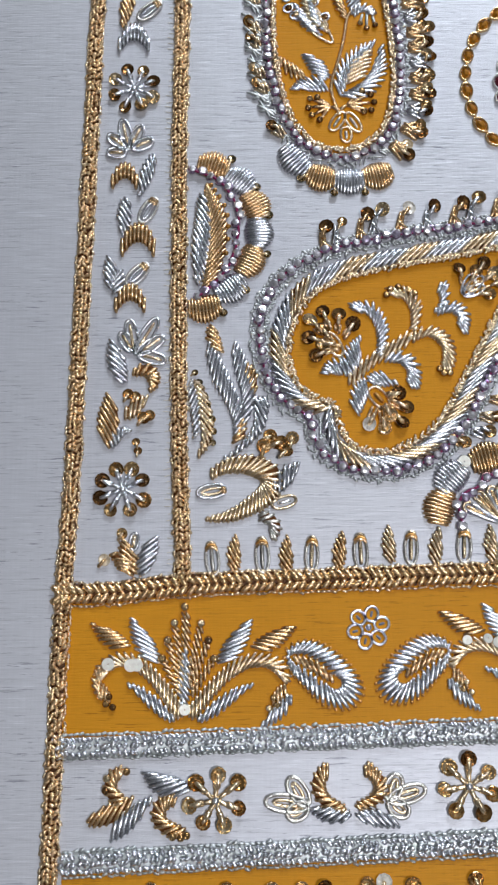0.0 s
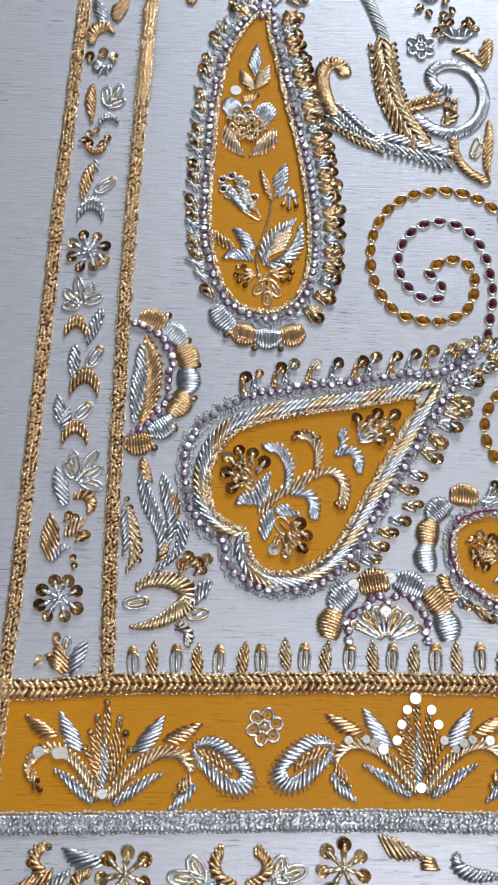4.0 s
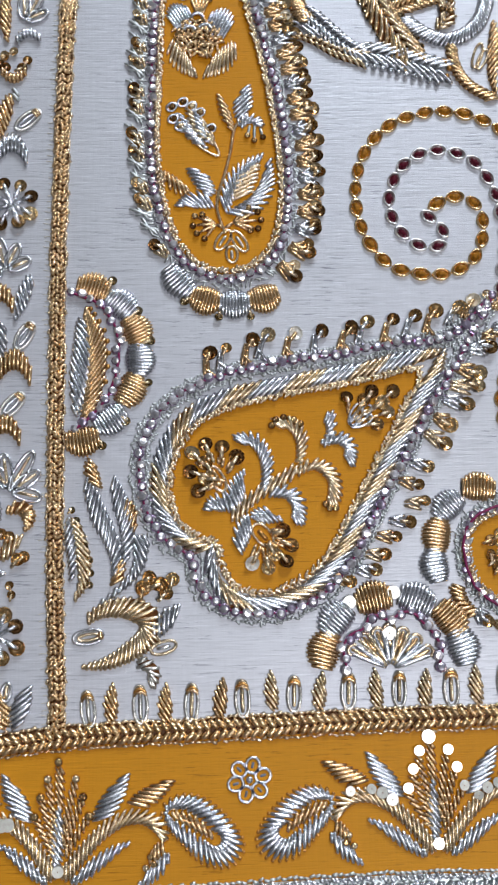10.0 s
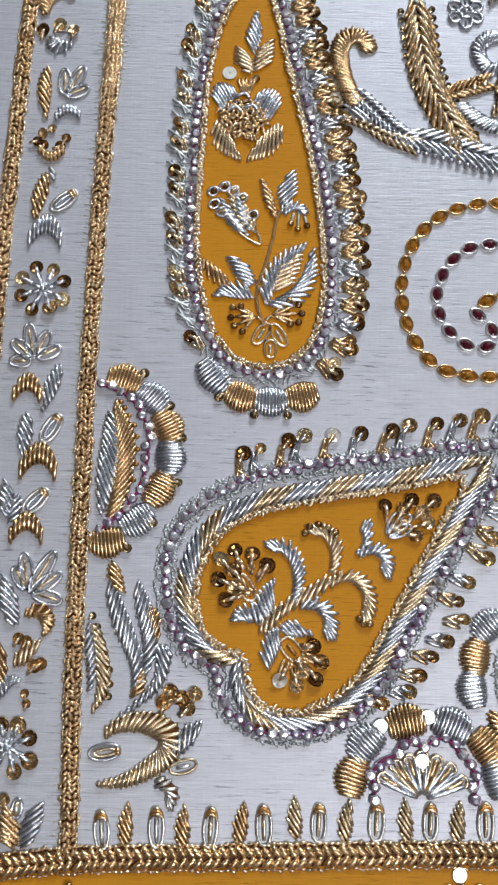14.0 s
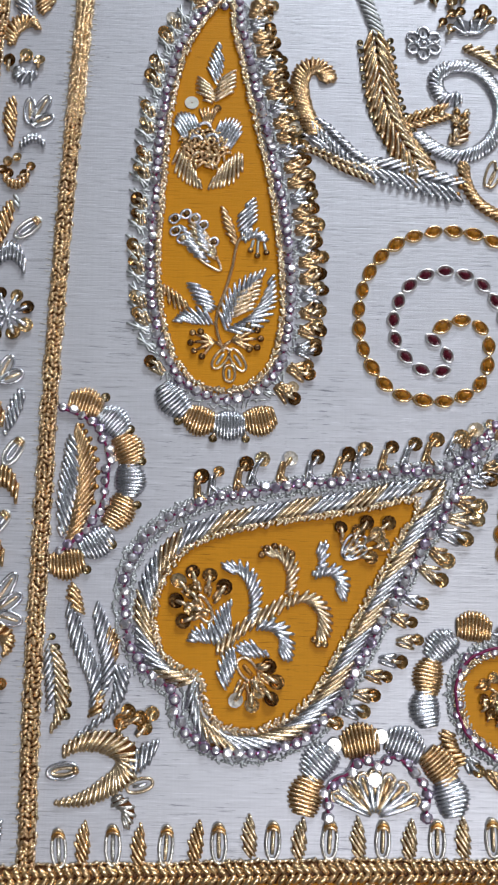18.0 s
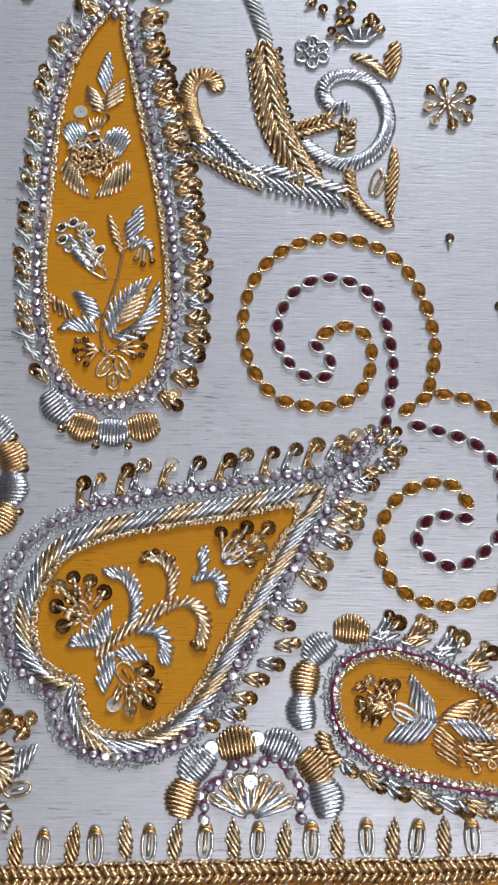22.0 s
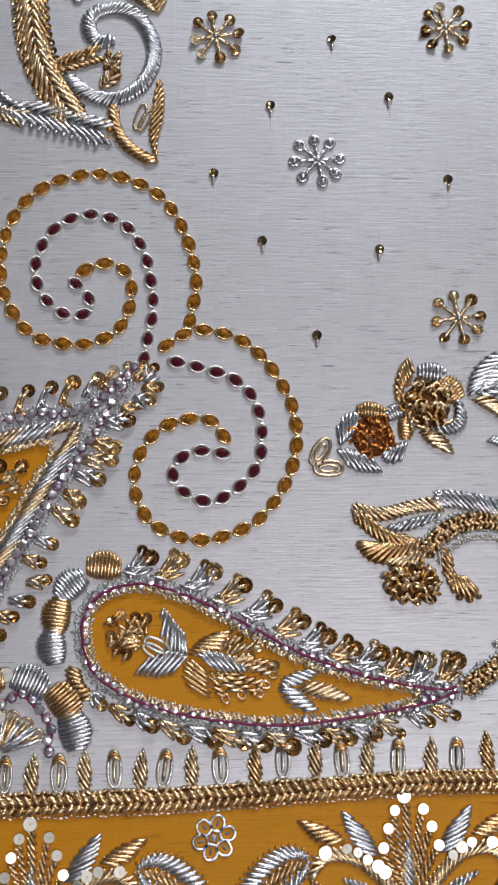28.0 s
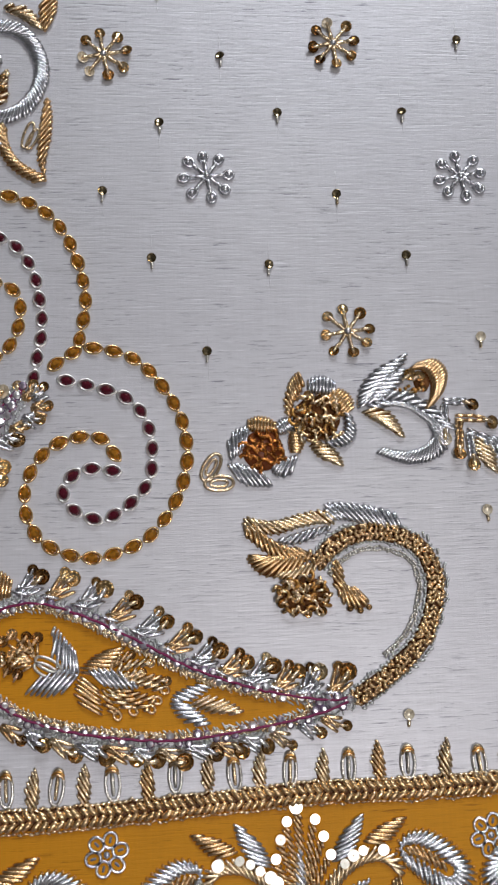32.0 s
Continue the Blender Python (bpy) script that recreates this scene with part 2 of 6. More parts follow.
class Pile:
    """Verts and faces of one mesh, in millimetres."""

    def __init__(self):
        self.v, self.f, self.coils = [], [], []

    def coil(self, a, b, r=0.42, z=0.3, arch=0.35, row=0):
        """A coil that becomes a piece of its own under the part."""
        self.coils.append((v2(a), v2(b), r, z, arch, row))
        return self

    def rod(self, a, b, r=0.42, z=0.3, arch=0.35, flat=0.9):
        """A spindle of coiled wire from a to b, arched over the cloth."""
        a, b = v2(a), v2(b)
        d = unit(b - a)
        n = left(d)
        k0 = len(self.v)
        for s, w in ((0.0, 0.5), (0.06, 0.86), (0.25, 1.0), (0.75, 1.0), (0.94, 0.86), (1.0, 0.5)):
            c = a + (b - a) * s
            zz = z + arch * (1 - (2 * s - 1) ** 2)
            for j in range(6):
                an = math.pi * j / 3 + 0.5
                q = c + n * (r * w * math.cos(an))
                self.v.append((q[0], q[1], zz + r * w * flat * math.sin(an)))
        for i in range(5):
            for j in range(6):
                k = k0 + 6 * i
                self.f.append((k + j, k + (j + 1) % 6, k + 6 + (j + 1) % 6, k + 6 + j))
        self.f.append(tuple(k0 + 5 - j for j in range(6)))
        self.f.append(tuple(k0 + 30 + j for j in range(6)))
        return self

    def tube(self, pts, r=0.3, z=0.3, closed=False, sides=6, lift=0.0):
        p = np.array([v2(q) for q in pts])
        m = len(p)
        k0 = len(self.v)
        for i in range(m):
            a, b = (p[(i - 1) % m], p[(i + 1) % m]) if closed else (p[max(i - 1, 0)], p[min(i + 1, m - 1)])
            n = left(unit(b - a))
            zz = z + lift * math.sin(math.pi * i / max(1, m - 1))
            for j in range(sides):
                an = 2 * math.pi * j / sides
                q = p[i] + n * r * math.cos(an)
                self.v.append((q[0], q[1], zz + r * math.sin(an)))
        for i in range(m if closed else m - 1):
            for j in range(sides):
                a, b = k0 + sides * i, k0 + sides * ((i + 1) % m)
                self.f.append((a + j, b + j, b + (j + 1) % sides, a + (j + 1) % sides))
        return self

    def satin(self, points, w, pitch=0.95, slant=55, shape="leaf", r=0.42, z=0.32, arch=0.55):
        """Slanted strips laid side by side over a spine, cut to a clean outline: a padded leaf or a band."""
        p, t = curve(points, 0.25)
        last = len(p) - 1
        turn = np.r_[0, np.cumsum(np.abs(t[:-1, 0] * t[1:, 1] - t[:-1, 1] * t[1:, 0]))]
        span = min(14, last)
        bend = max(turn[k + span] - turn[k] for k in range(last + 1 - span)) / (span * 0.25)
        size = min(abs(slant), 31) if shape == "leaf" else abs(slant)
        size = max(size, math.degrees(math.atan(w * 0.5 * bend / 0.62)))
        tan = math.tan(radians(size))
        sign = 1 if slant > 0 else -1
        step = pitch * 0.96 / max(0.42, math.sin(radians(size))) / 0.25 / (1 + 0.13 * w * bend)
        extra = w * 0.4 / tan / 0.25
        for c in np.arange(0.4 * step - extra, last + extra, step):
            ends = []
            for way in (-1, 1):
                u = min(last, max(0, c))
                for _ in range(8):
                    u = 0.5 * u + 0.5 * min(last, max(0, c + way * w * 0.5 * profile(shape, u / last) / tan / 0.25))
                k = int(round(u))
                half = w * 0.5 * profile(shape, u / last)
                off = min(half, max(-half, (u - c) * 0.25 * tan)) * sign
                ends.append(p[k] + left(t[k]) * off * random.uniform(0.96, 1.04))
            if np.hypot(*(ends[1] - ends[0])) > (1.2 if 0 <= c <= last else 2.4):
                self.coil(ends[0], ends[1], r * random.uniform(0.92, 1.05), z, arch)
        return self

    def feather(self, points, w, pitch=1.0, slant=38, shape="leaf", r=0.4, z=0.35, arch=0.5):
        """Strips running out from a spine to both sides."""
        p, t = curve(points, pitch * 0.78 / max(0.42, math.sin(radians(abs(slant)))))
        m = len(p)
        for i in range(m):
            s = i / max(1, m - 1)
            ww = w * profile(shape, s) * 0.5
            if ww < 0.4:
                continue
            for side in (-1, 1):
                d = turned(t[i], side * slant)
                ln = max(1.5, ww / max(0.3, math.sin(radians(slant))) * random.uniform(0.93, 1.07))
                self.coil(p[i] + d * 0.1, p[i] + d * ln, r, z, arch, side)
        return self

    def herringbone(self, points, w, pitch=1.15, slant=38, r=0.5, z=0.45):
        p, t = curve(points, pitch)
        for i in range(len(p)):
            n = left(t[i])
            for side in (-1, 1):
                d = turned(t[i], side * (slant + random.uniform(-9, 9))) * w * random.uniform(0.27, 0.33)
                c = p[i] + n * side * w * 0.22 + np.random.uniform(-0.18, 0.18, 2)
                self.rod(c - d, c + d, r * random.uniform(0.9, 1.1), z + random.uniform(-0.05, 0.1), 0.25)
        return self

    def ribbon(self, points, w, h, step=1.2):
        """A low rounded band along a line."""
        p, t = curve(points, step)
        k0 = len(self.v)
        for a, d in zip(p, t):
            n = left(d)
            for u, z in ((-1, 0.0), (-0.75, 0.7), (0, 1.0), (0.75, 0.7), (1, 0.0)):
                q = a + n * u * w * 0.5
                self.v.append((q[0], q[1], 0.01 + z * h))
        for i in range(len(p) - 1):
            for j in range(4):
                k = k0 + 5 * i + j
                self.f.append((k, k + 1, k + 6, k + 5))
        return self

    def granular(self, points, w, pitch=1.0, r=0.48, z=0.45, rows=3):
        """A braid of short knotted coils."""
        p, t = curve(points, pitch)
        for i in range(len(p)):
            n = left(t[i])
            for k in range(rows):
                u = (k + 0.5) / rows - 0.5
                c = p[i] + n * (u * w + random.uniform(-0.2, 0.2)) + t[i] * random.uniform(-0.3, 0.3)
                d = turned(t[i], (42 if k % 2 else -42) + random.uniform(-28, 28)) * random.uniform(0.5, 0.85)
                self.rod(c - d, c + d, r * random.uniform(0.85, 1.1), z + 0.55 * (1 - (2 * u) ** 2) + random.uniform(-0.08, 0.12), 0.15)
        return self

    def loop(self, a, b, w, r=0.42, z=0.4, n=18):
        """A closed loop of wire from a to b, pointed at both ends."""
        a, b = v2(a), v2(b)
        d = b - a
        nn = left(unit(d))
        pts = []
        for i in range(n):
            an = 2 * math.pi * i / n
            s = 0.5 - 0.5 * math.cos(an)
            wd = math.copysign(abs(math.sin(an)) ** 0.85, math.sin(an)) * w * 0.5
            pts.append(a + d * s + nn * wd)
        return self.tube(pts, r, z, True)

    def pad(self, c, way, w, h, n=9, r=0.38, z=0.34, arch=0.8):
        """A rounded scallop of parallel coils that run outwards along way."""
        c, d = v2(c), unit(v2(way))
        nn = left(d)
        w, h, n = w * 0.92, h * 0.88, n + 1
        for i in range(n):
            u = (i + 0.5) / n * 2 - 1
            ln = h * 0.5 * math.sqrt(max(0.05, 1 - 0.72 * u * u))
            o = c + nn * u * w * 0.5 - d * (0.1 * h * u * u)
            tilt = d + nn * u * 0.18
            self.coil(o - d * ln, o + unit(tilt) * ln, r, z, arch * (1 - 0.35 * u * u))
        return self

    def crescent(self, c, way, w, h, r=0.42):
        """A crescent of parallel coils; way points to its rounded top."""
        c, d = v2(c), unit(v2(way))
        nn = left(d)
        n = max(5, int(w / 0.82))
        for i in range(n):
            u = (i + 0.5) / n * 2 - 1
            o = c + nn * u * w * 0.5
            self.coil(o - nn * u * 0.2 - d * h * (0.05 + 0.45 * u * u), o + d * h * (math.sqrt(1 - 0.85 * u * u) - 0.5), r, 0.34, 0.9)
        return self

    def disc(self, pts, z0=0.02, z1=0.30):
        """A flat piece of cloth with the given outline."""
        m = len(pts)
        k = len(self.v)
        self.v += [(q[0], q[1], z0) for q in pts] + [(q[0], q[1], z1) for q in pts]
        self.f.append(tuple(k + m + i for i in range(m)))
        for i in range(m):
            j = (i + 1) % m
            self.f.append((k + i, k + j, k + m + j, k + m + i))
        return self


def profile(shape, s):
    if shape == "leaf":
        return max(0.0, math.sin(math.pi * min(1, 0.07 + 0.93 * s) ** 0.86)) ** 0.95
    if shape == "taper":
        return 1.0 - 0.8 * s
    if shape == "grow":
        return 0.25 + 0.75 * s
    if shape == "curl":
        return 0.5 + 0.5 * min(1.0, s / 0.4)
    if shape == "flame":
        return 0.3 + 0.7 * s if s < 0.72 else max(0.3, 0.8 * (1 - ((s - 0.72) / 0.28) ** 2 * 0.5))
    return 1.0 if 0.02 < s < 0.98 else 0.85


def mesh_of(name, pile, material, origin=(0, 0), smooth=True):
    o = np.array([origin[0], origin[1], 0.0])
    me = bpy.data.meshes.new(name)
    me.from_pydata(((np.array(pile.v) - o) * MM).tolist(), [], pile.f)
    if smooth:
        me.polygons.foreach_set("use_smooth", [True] * len(me.polygons))
    me.materials.append(material)
    me.update()
    return me


BASE = {}


def thing(name, at, label, category, group="", kind=""):
    """A top-level thing: an Empty on the cloth, to which the parts belong."""
    ob = new(name)
    ob.empty_display_size = 0.002
    at = v2(at)
    ob.location = (at[0] * MM, at[1] * MM, 0)
    BASE[ob] = at
    return tagged(ob, label, category, group, kind)


COILS = {}


def coil_mesh(length, r, arch, material):
    key = (round(length * 4), round(r * 20), round(arch * 8), material.name)
    if key not in COILS:
        q = Pile().rod((-key[0] / 8, 0), (key[0] / 8, 0), key[1] / 20, 0, key[2] / 8)
        COILS[key] = mesh_of("coil", q, material)
    return COILS[key]


def padding(coils):
    """The low felt mound that the coils of a part are laid over; its dark colour paints the shade in their gaps."""
    q = Pile()
    groups = []
    for row in sorted({c[5] for c in coils}):
        before = None
        for c in (c for c in coils if c[5] == row):
            mid = (c[0] + c[1]) / 2
            if before is None or np.hypot(*(mid - before)) > 3.2:
                groups.append([])
            groups[-1].append(c)
            before = mid
    for some in groups:
        first, last = some[0], some[-1]
        ends = [(c, 0.0) for c in some]
        ends = [(first, -1.0)] + ends + [(last, 1.0)]
        k0 = len(q.v)
        for (a, b, r, z, arch, _), push in ends:
            d = unit(b - a)
            off = left(d) * r * 0.9 * push
            if push and len(some) > 1:
                near = some[1] if push < 0 else some[-2]
                off = unit((a + b) / 2 - (near[0] + near[1]) / 2) * r * 0.9
            a2, b2 = a + d * 0.35 + off, b - d * 0.35 + off
            for c, h in ((a2, 0.02), ((a2 + b2) / 2, z + 0.5 * arch), (b2, 0.02)):
                q.v.append((c[0], c[1], h))
        for i in range(len(ends) - 1):
            k = k0 + 3 * i
            q.f += [(k, k + 1, k + 4, k + 3), (k + 1, k + 2, k + 5, k + 4)]
    return q


def part(name, pile, material, parent, label="", smooth=True, kind=""):
    base = BASE[parent]
    if pile.coils:
        felt = FELT_GREY if material in (SILVER, WIRE) else FELT_BROWN
        ob = new(name, mesh_of(name, pile if pile.v else padding(pile.coils), material if pile.v else felt, base, smooth))
        for a, b, r, z, arch, _ in pile.coils:
            c, d = (a + b) / 2, b - a
            o = new("coil", coil_mesh(float(np.hypot(*d)), r * 1.02, arch, material))
            o.parent = ob
            o.matrix_local = pose((c[0] - base[0]) * MM, (c[1] - base[1]) * MM, z * MM, 0, 0, math.degrees(math.atan2(d[1], d[0])))
    else:
        ob = new(name, mesh_of(name, pile, material, base, smooth))
    ob.parent = parent
    BASE[ob] = base
    return tagged(ob, label, kind=kind)


def stone(name, mesh, parent, at, angle=0.0, z=0.3, scale=1.0, label="", tilt=0.0):
    """One of many alike small pieces, on a shared mesh, under its thing."""
    base = BASE[parent]
    ob = new(name, mesh)
    ob.parent = parent
    ob.matrix_local = pose((at[0] - base[0]) * MM, (at[1] - base[1]) * MM, z * MM, tilt * math.cos(angle * 3.1), tilt * math.sin(angle * 2.3), math.degrees(angle)) @ Matrix.Scale(scale, 4)
    BASE[ob] = v2(at)
    return tagged(ob, label) if label else ob


def lathe(rings, sides, spin=0.0):
    """A turned form from (radius, height) rings; closed at a zero radius."""
    q = Pile()
    idx = []
    for r, z in rings:
        if r < 1e-6:
            idx.append([len(q.v)] * sides)
            q.v.append((0, 0, z))
        else:
            idx.append(list(range(len(q.v), len(q.v) + sides)))
            q.v += [(r * math.cos(2 * math.pi * (j + spin) / sides), r * math.sin(2 * math.pi * (j + spin) / sides), z) for j in range(sides)]
    for a, b in zip(idx, idx[1:]):
        for j in range(sides):
            k = (j + 1) % sides
            face = [a[j], a[k], b[k], b[j]]
            face = [x for i, x in enumerate(face) if x not in face[:i]]
            if len(face) > 2:
                q.f.append(tuple(face))
    return q


def marquise(w, h, rings, n=16):
    """A pointed oval form: rings of (share of the outline, height)."""
    q = Pile()
    idx = []
    for s, z in rings:
        if s < 1e-6:
            idx.append([len(q.v)] * n)
            q.v.append((0, 0, z))
        else:
            idx.append(list(range(len(q.v), len(q.v) + n)))
            for j in range(n):
                an = 2 * math.pi * j / n
                q.v.append((w * s * 0.5 * math.copysign(abs(math.cos(an)) ** 1.0, math.cos(an)),
                            h * s * 0.5 * math.copysign(abs(math.sin(an)) ** (1.55 if math.cos(an) > 0 else 1.05), math.sin(an)), z))
    for a, b in zip(idx, idx[1:]):
        for j in range(n):
            k = (j + 1) % n
            face = [a[j], a[k], b[k], b[j]]
            face = [x for i, x in enumerate(face) if x not in face[:i]]
            if len(face) > 2:
                q.f.append(tuple(face))
    return q


# shared small pieces, in the hand's order of size: cup sequin, bead, spangle, crystal, set stones
CUP = [(0, 0.16), (0.42, 0.17), (0.62, 0.26), (1.22, 0.50), (1.60, 0.86), (1.66, 0.80), (1.40, 0.42), (0.80, 0.06)]
STUD_MESH = mesh_of("cup_sequin", lathe(CUP, 10), STUD, smooth=False)
GLINT_MESH = mesh_of("pale_glint_sequin", lathe(CUP, 10), GLINT, smooth=False)
DROP_MESH = mesh_of("dark_cup_sequin", lathe(CUP, 10), DROP, smooth=False)
BEAD_MESH = mesh_of("seed_bead", lathe([(0.5, 0.0), (0.95, 0.3), (1.05, 0.75), (0.85, 1.2), (0.45, 1.45), (0.18, 1.38), (0, 1.2)], 12), STUD)
SPANGLE_MESH = mesh_of("flat_spangle", lathe([(1.5, 0.0), (1.62, 0.06), (1.55, 0.14), (0.20, 0.13), (0.13, 0.02)], 18), SPANGLE, smooth=False)
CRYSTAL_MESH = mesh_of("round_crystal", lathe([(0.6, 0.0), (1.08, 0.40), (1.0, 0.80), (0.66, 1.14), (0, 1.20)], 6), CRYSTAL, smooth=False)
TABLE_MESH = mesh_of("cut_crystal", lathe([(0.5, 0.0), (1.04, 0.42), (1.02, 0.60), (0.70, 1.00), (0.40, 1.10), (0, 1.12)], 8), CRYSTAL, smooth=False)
# upward facets get the pale tone as a painted highlight; sides stay dark plum
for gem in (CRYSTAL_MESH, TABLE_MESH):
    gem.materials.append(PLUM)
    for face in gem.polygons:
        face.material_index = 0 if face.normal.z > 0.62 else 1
SMALL_MESH = mesh_of("small_silver_bead", lathe([(0.3, 0.0), (0.58, 0.25), (0.58, 0.55), (0.3, 0.8), (0, 0.82)], 8), SILVER)
SMALL_GILT = mesh_of("gilt_end", lathe([(0.3, 0.0), (0.58, 0.25), (0.58, 0.55), (0.3, 0.8), (0, 0.82)], 7), BROWN)
RIM_MESH = mesh_of("silver_setting", marquise(4.45, 2.95, [(1.0, 0.0), (1.0, 0.45), (0.93, 0.66), (0.82, 0.66), (0.68, 0.20)]), RIM)
RIMG_MESH = mesh_of("gilt_setting", marquise(4.6, 3.0, [(1.0, 0.0), (1.0, 0.45), (0.93, 0.66), (0.82, 0.66), (0.68, 0.20)]), RIM_GOLD)
AMBER_MESH = mesh_of("amber_stone", marquise(3.1, 2.1, [(1.0, 0.3), (0.80, 0.66), (0.42, 0.98), (0, 1.02)], 8), AMBER, smooth=False)
RUBY_MESH = mesh_of("dark_red_stone", marquise(2.95, 2.05, [(1.0, 0.3), (0.80, 0.66), (0.42, 0.98), (0, 1.02)], 8), RUBY, smooth=False)


TIES = {k.name: mesh_of("tie_coil", Pile().rod((-0.3, 0), (2.7, 0), 0.50, 0.55, 0.45), k) for k in (GOLD, PALE, SILVER)}


def sequin(parent, at, scale=1.0, z=0.35, name="cup_sequin", way=None, tie=None, mesh=None):
    """A cut cup sequin, held by a short coil that runs from its eye over the rim."""
    angle = random.uniform(0, 6.28)
    ob = stone(name, mesh or (GLINT_MESH if random.random() < 0.045 else STUD_MESH), parent, at, angle, z - 0.1, scale * random.uniform(0.88, 1.06), tilt=random.uniform(3, 20))
    d = turned((1, 0), random.uniform(190, 290)) if way is None else v2(way)
    o = new("tie_coil", TIES[(tie or random.choice((GOLD, PALE))).name])
    o.parent = ob
    o.matrix_local = pose(0, 0, 0, 0, 0, math.degrees(math.atan2(d[1], d[0]) - angle))
    return ob


def bud(parent, at, way, length, metal, width=3.4, stud=1.0, rods=3, name="bud_stitch", twin=0.0):
    """Short coils that fan out from the edge of a motif and cross, with a cup sequin at the end."""
    at, d = v2(at), unit(v2(way))
    n = left(d)
    q = Pile()
    for i in range(rods):
        u = (i / max(1, rods - 1) - 0.5) if rods > 1 else 0
        a = at + n * u * 0.7
        q.coil(a, a + d * length * (0.86 - 0.3 * abs(u)) + n * u * width * 1.15, 0.42, 0.32 + 0.25 * (1 - abs(2 * u)), 0.35)
    q.rod(at + n * width * 0.45 + d * length * 0.1, at - n * width * 0.34 + d * length * 0.66, 0.40, 0.75, 0.35)
    part(name, q, metal, parent)
    if stud:
        tie = SILVER if metal in (SILVER, WIRE) and random.random() < 0.6 else PALE
        sequin(parent, at + d * (length - 0.8 * stud) + n * random.uniform(-0.4, 0.4), stud * 0.98, 0.55, way=turned(-d, random.uniform(-25, 25)), tie=tie)
    if twin:
        sequin(parent, at + d * (length - 1.3) + n * (0.5 * width + 0.5), twin, 0.4, way=turned(-d, 25), tie=PALE if metal is not SILVER else SILVER)


def flag_bud(parent, at, way, length, metal, stud):
    """Two crossing coils that lean over from a spread foot; the cup sequin lies at their head, tied back to them."""
    at, d = v2(at), unit(v2(way))
    n = left(d)
    q = Pile()
    for i in range(2):
        q.coil(at + n * (2.5 + 0.9 * i) - d * (0.5 - 0.3 * i), at + n * (0.5 + 0.7 * i) + d * length * (0.82 - 0.04 * i), 0.46, 0.34, 0.4)
    q.coil(at + n * 0.9 - d * 0.9, at + n * 2.6 + d * length * 0.42, 0.42, 0.55, 0.3)
    part("stalk", q, metal, parent)
    sequin(parent, at + d * (length - 1.0) - n * 0.4, stud * 1.06, 0.6, way=unit(n * 0.85 - d * 0.7), tie=metal if random.random() < 0.6 else PALE)


def crystal_line(parent, points, pitch, thread=True, closed=False, scale=1.0, z=0.2, high=0.85, thick=0.30, aside=0.2):
    """A row of round crystals held down by a purple thread."""
    p, t = curve(points, pitch * 0.98, closed)
    scale *= 1.06
    for q, a in zip(p, t):
        flat = random.random() < 0.5
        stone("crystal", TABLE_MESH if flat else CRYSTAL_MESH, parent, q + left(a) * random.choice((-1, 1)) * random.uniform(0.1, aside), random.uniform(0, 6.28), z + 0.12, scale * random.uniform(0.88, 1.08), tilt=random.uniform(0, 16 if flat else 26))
    if thread:
        pp, tt = curve(points, 0.8, closed)
        wob = [q + left(a) * 0.08 * math.sin(i * 1.3) for i, (q, a) in enumerate(zip(pp, tt))]
        part("purple_thread", Pile().tube(wob, thick, high, closed, 5), PURPLE, parent)


# ---- the room and the table: unseen, walls assumed for what the metal reflects ----
def box_piece(name, lo, hi, material, label, category="", kind="structure"):
    bm = bmesh.new()
    bmesh.ops.create_cube(bm, size=1.0)
    for v in bm.verts:
        v.co = [lo[k] + (v.co[k] + 0.5) * (hi[k] - lo[k]) for k in range(3)]
    bmesh.ops.bevel(bm, geom=bm.edges[:], offset=0.003, segments=2, affect="EDGES")
    me = bpy.data.meshes.new(name)
    bm.to_mesh(me)
    bm.free()
    me.materials.append(material)
    ob = new(name, me)
    return tagged(ob, label, category, kind=kind)


box_piece("floor", (-2.2, -2.2, -0.86), (2.2, 2.2, -0.76), FLOORING, "plain grey floor under the table", "floor")
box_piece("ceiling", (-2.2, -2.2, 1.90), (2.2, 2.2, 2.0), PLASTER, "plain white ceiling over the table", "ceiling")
# the opening is assumed too, cut for the added north light
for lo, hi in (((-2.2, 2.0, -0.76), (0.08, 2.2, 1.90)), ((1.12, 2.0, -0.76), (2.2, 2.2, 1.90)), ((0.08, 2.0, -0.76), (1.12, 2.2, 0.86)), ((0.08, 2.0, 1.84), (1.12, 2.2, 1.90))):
    box_piece("wall_north", lo, hi, PLASTER, "plain painted wall with an opening made for the assumed north light", "wall")
box_piece("wall_south", (-2.2, -2.2, -0.76), (2.2, -2.0, 1.90), PLASTER, "plain painted wall", "wall")
box_piece("wall_west", (-2.2, -2.0, -0.76), (-2.0, 2.0, 1.90), PLASTER, "plain painted wall", "wall")
box_piece("wall_east", (2.0, -2.0, -0.76), (2.2, 2.0, 1.90), PLASTER, "plain painted wall", "wall")

table = new("work_table")
table.location = (0, 0, -0.76)
tagged(table, "brown wooden work table under the silk cloth", "table")
for nm, lo, hi in (("tabletop", (-0.62, -0.5, 0.725), (0.62, 0.5, 0.7585)),
                   ("leg", (-0.58, -0.46, 0.0), (-0.52, -0.40, 0.725)), ("leg", (0.52, -0.46, 0.0), (0.58, -0.40, 0.725)),
                   ("leg", (-0.58, 0.40, 0.0), (-0.52, 0.46, 0.725)), ("leg", (0.52, 0.40, 0.0), (0.58, 0.46, 0.725))):
    ob = box_piece(nm, lo, hi, TABLEWOOD, "", kind="")
    ob.parent = table

# the cloth: one thin sheet
sheet = Pile()
sheet.disc([(-600, -480), (600, -480), (600, 480), (-600, 480)], -1.4, 0.0)
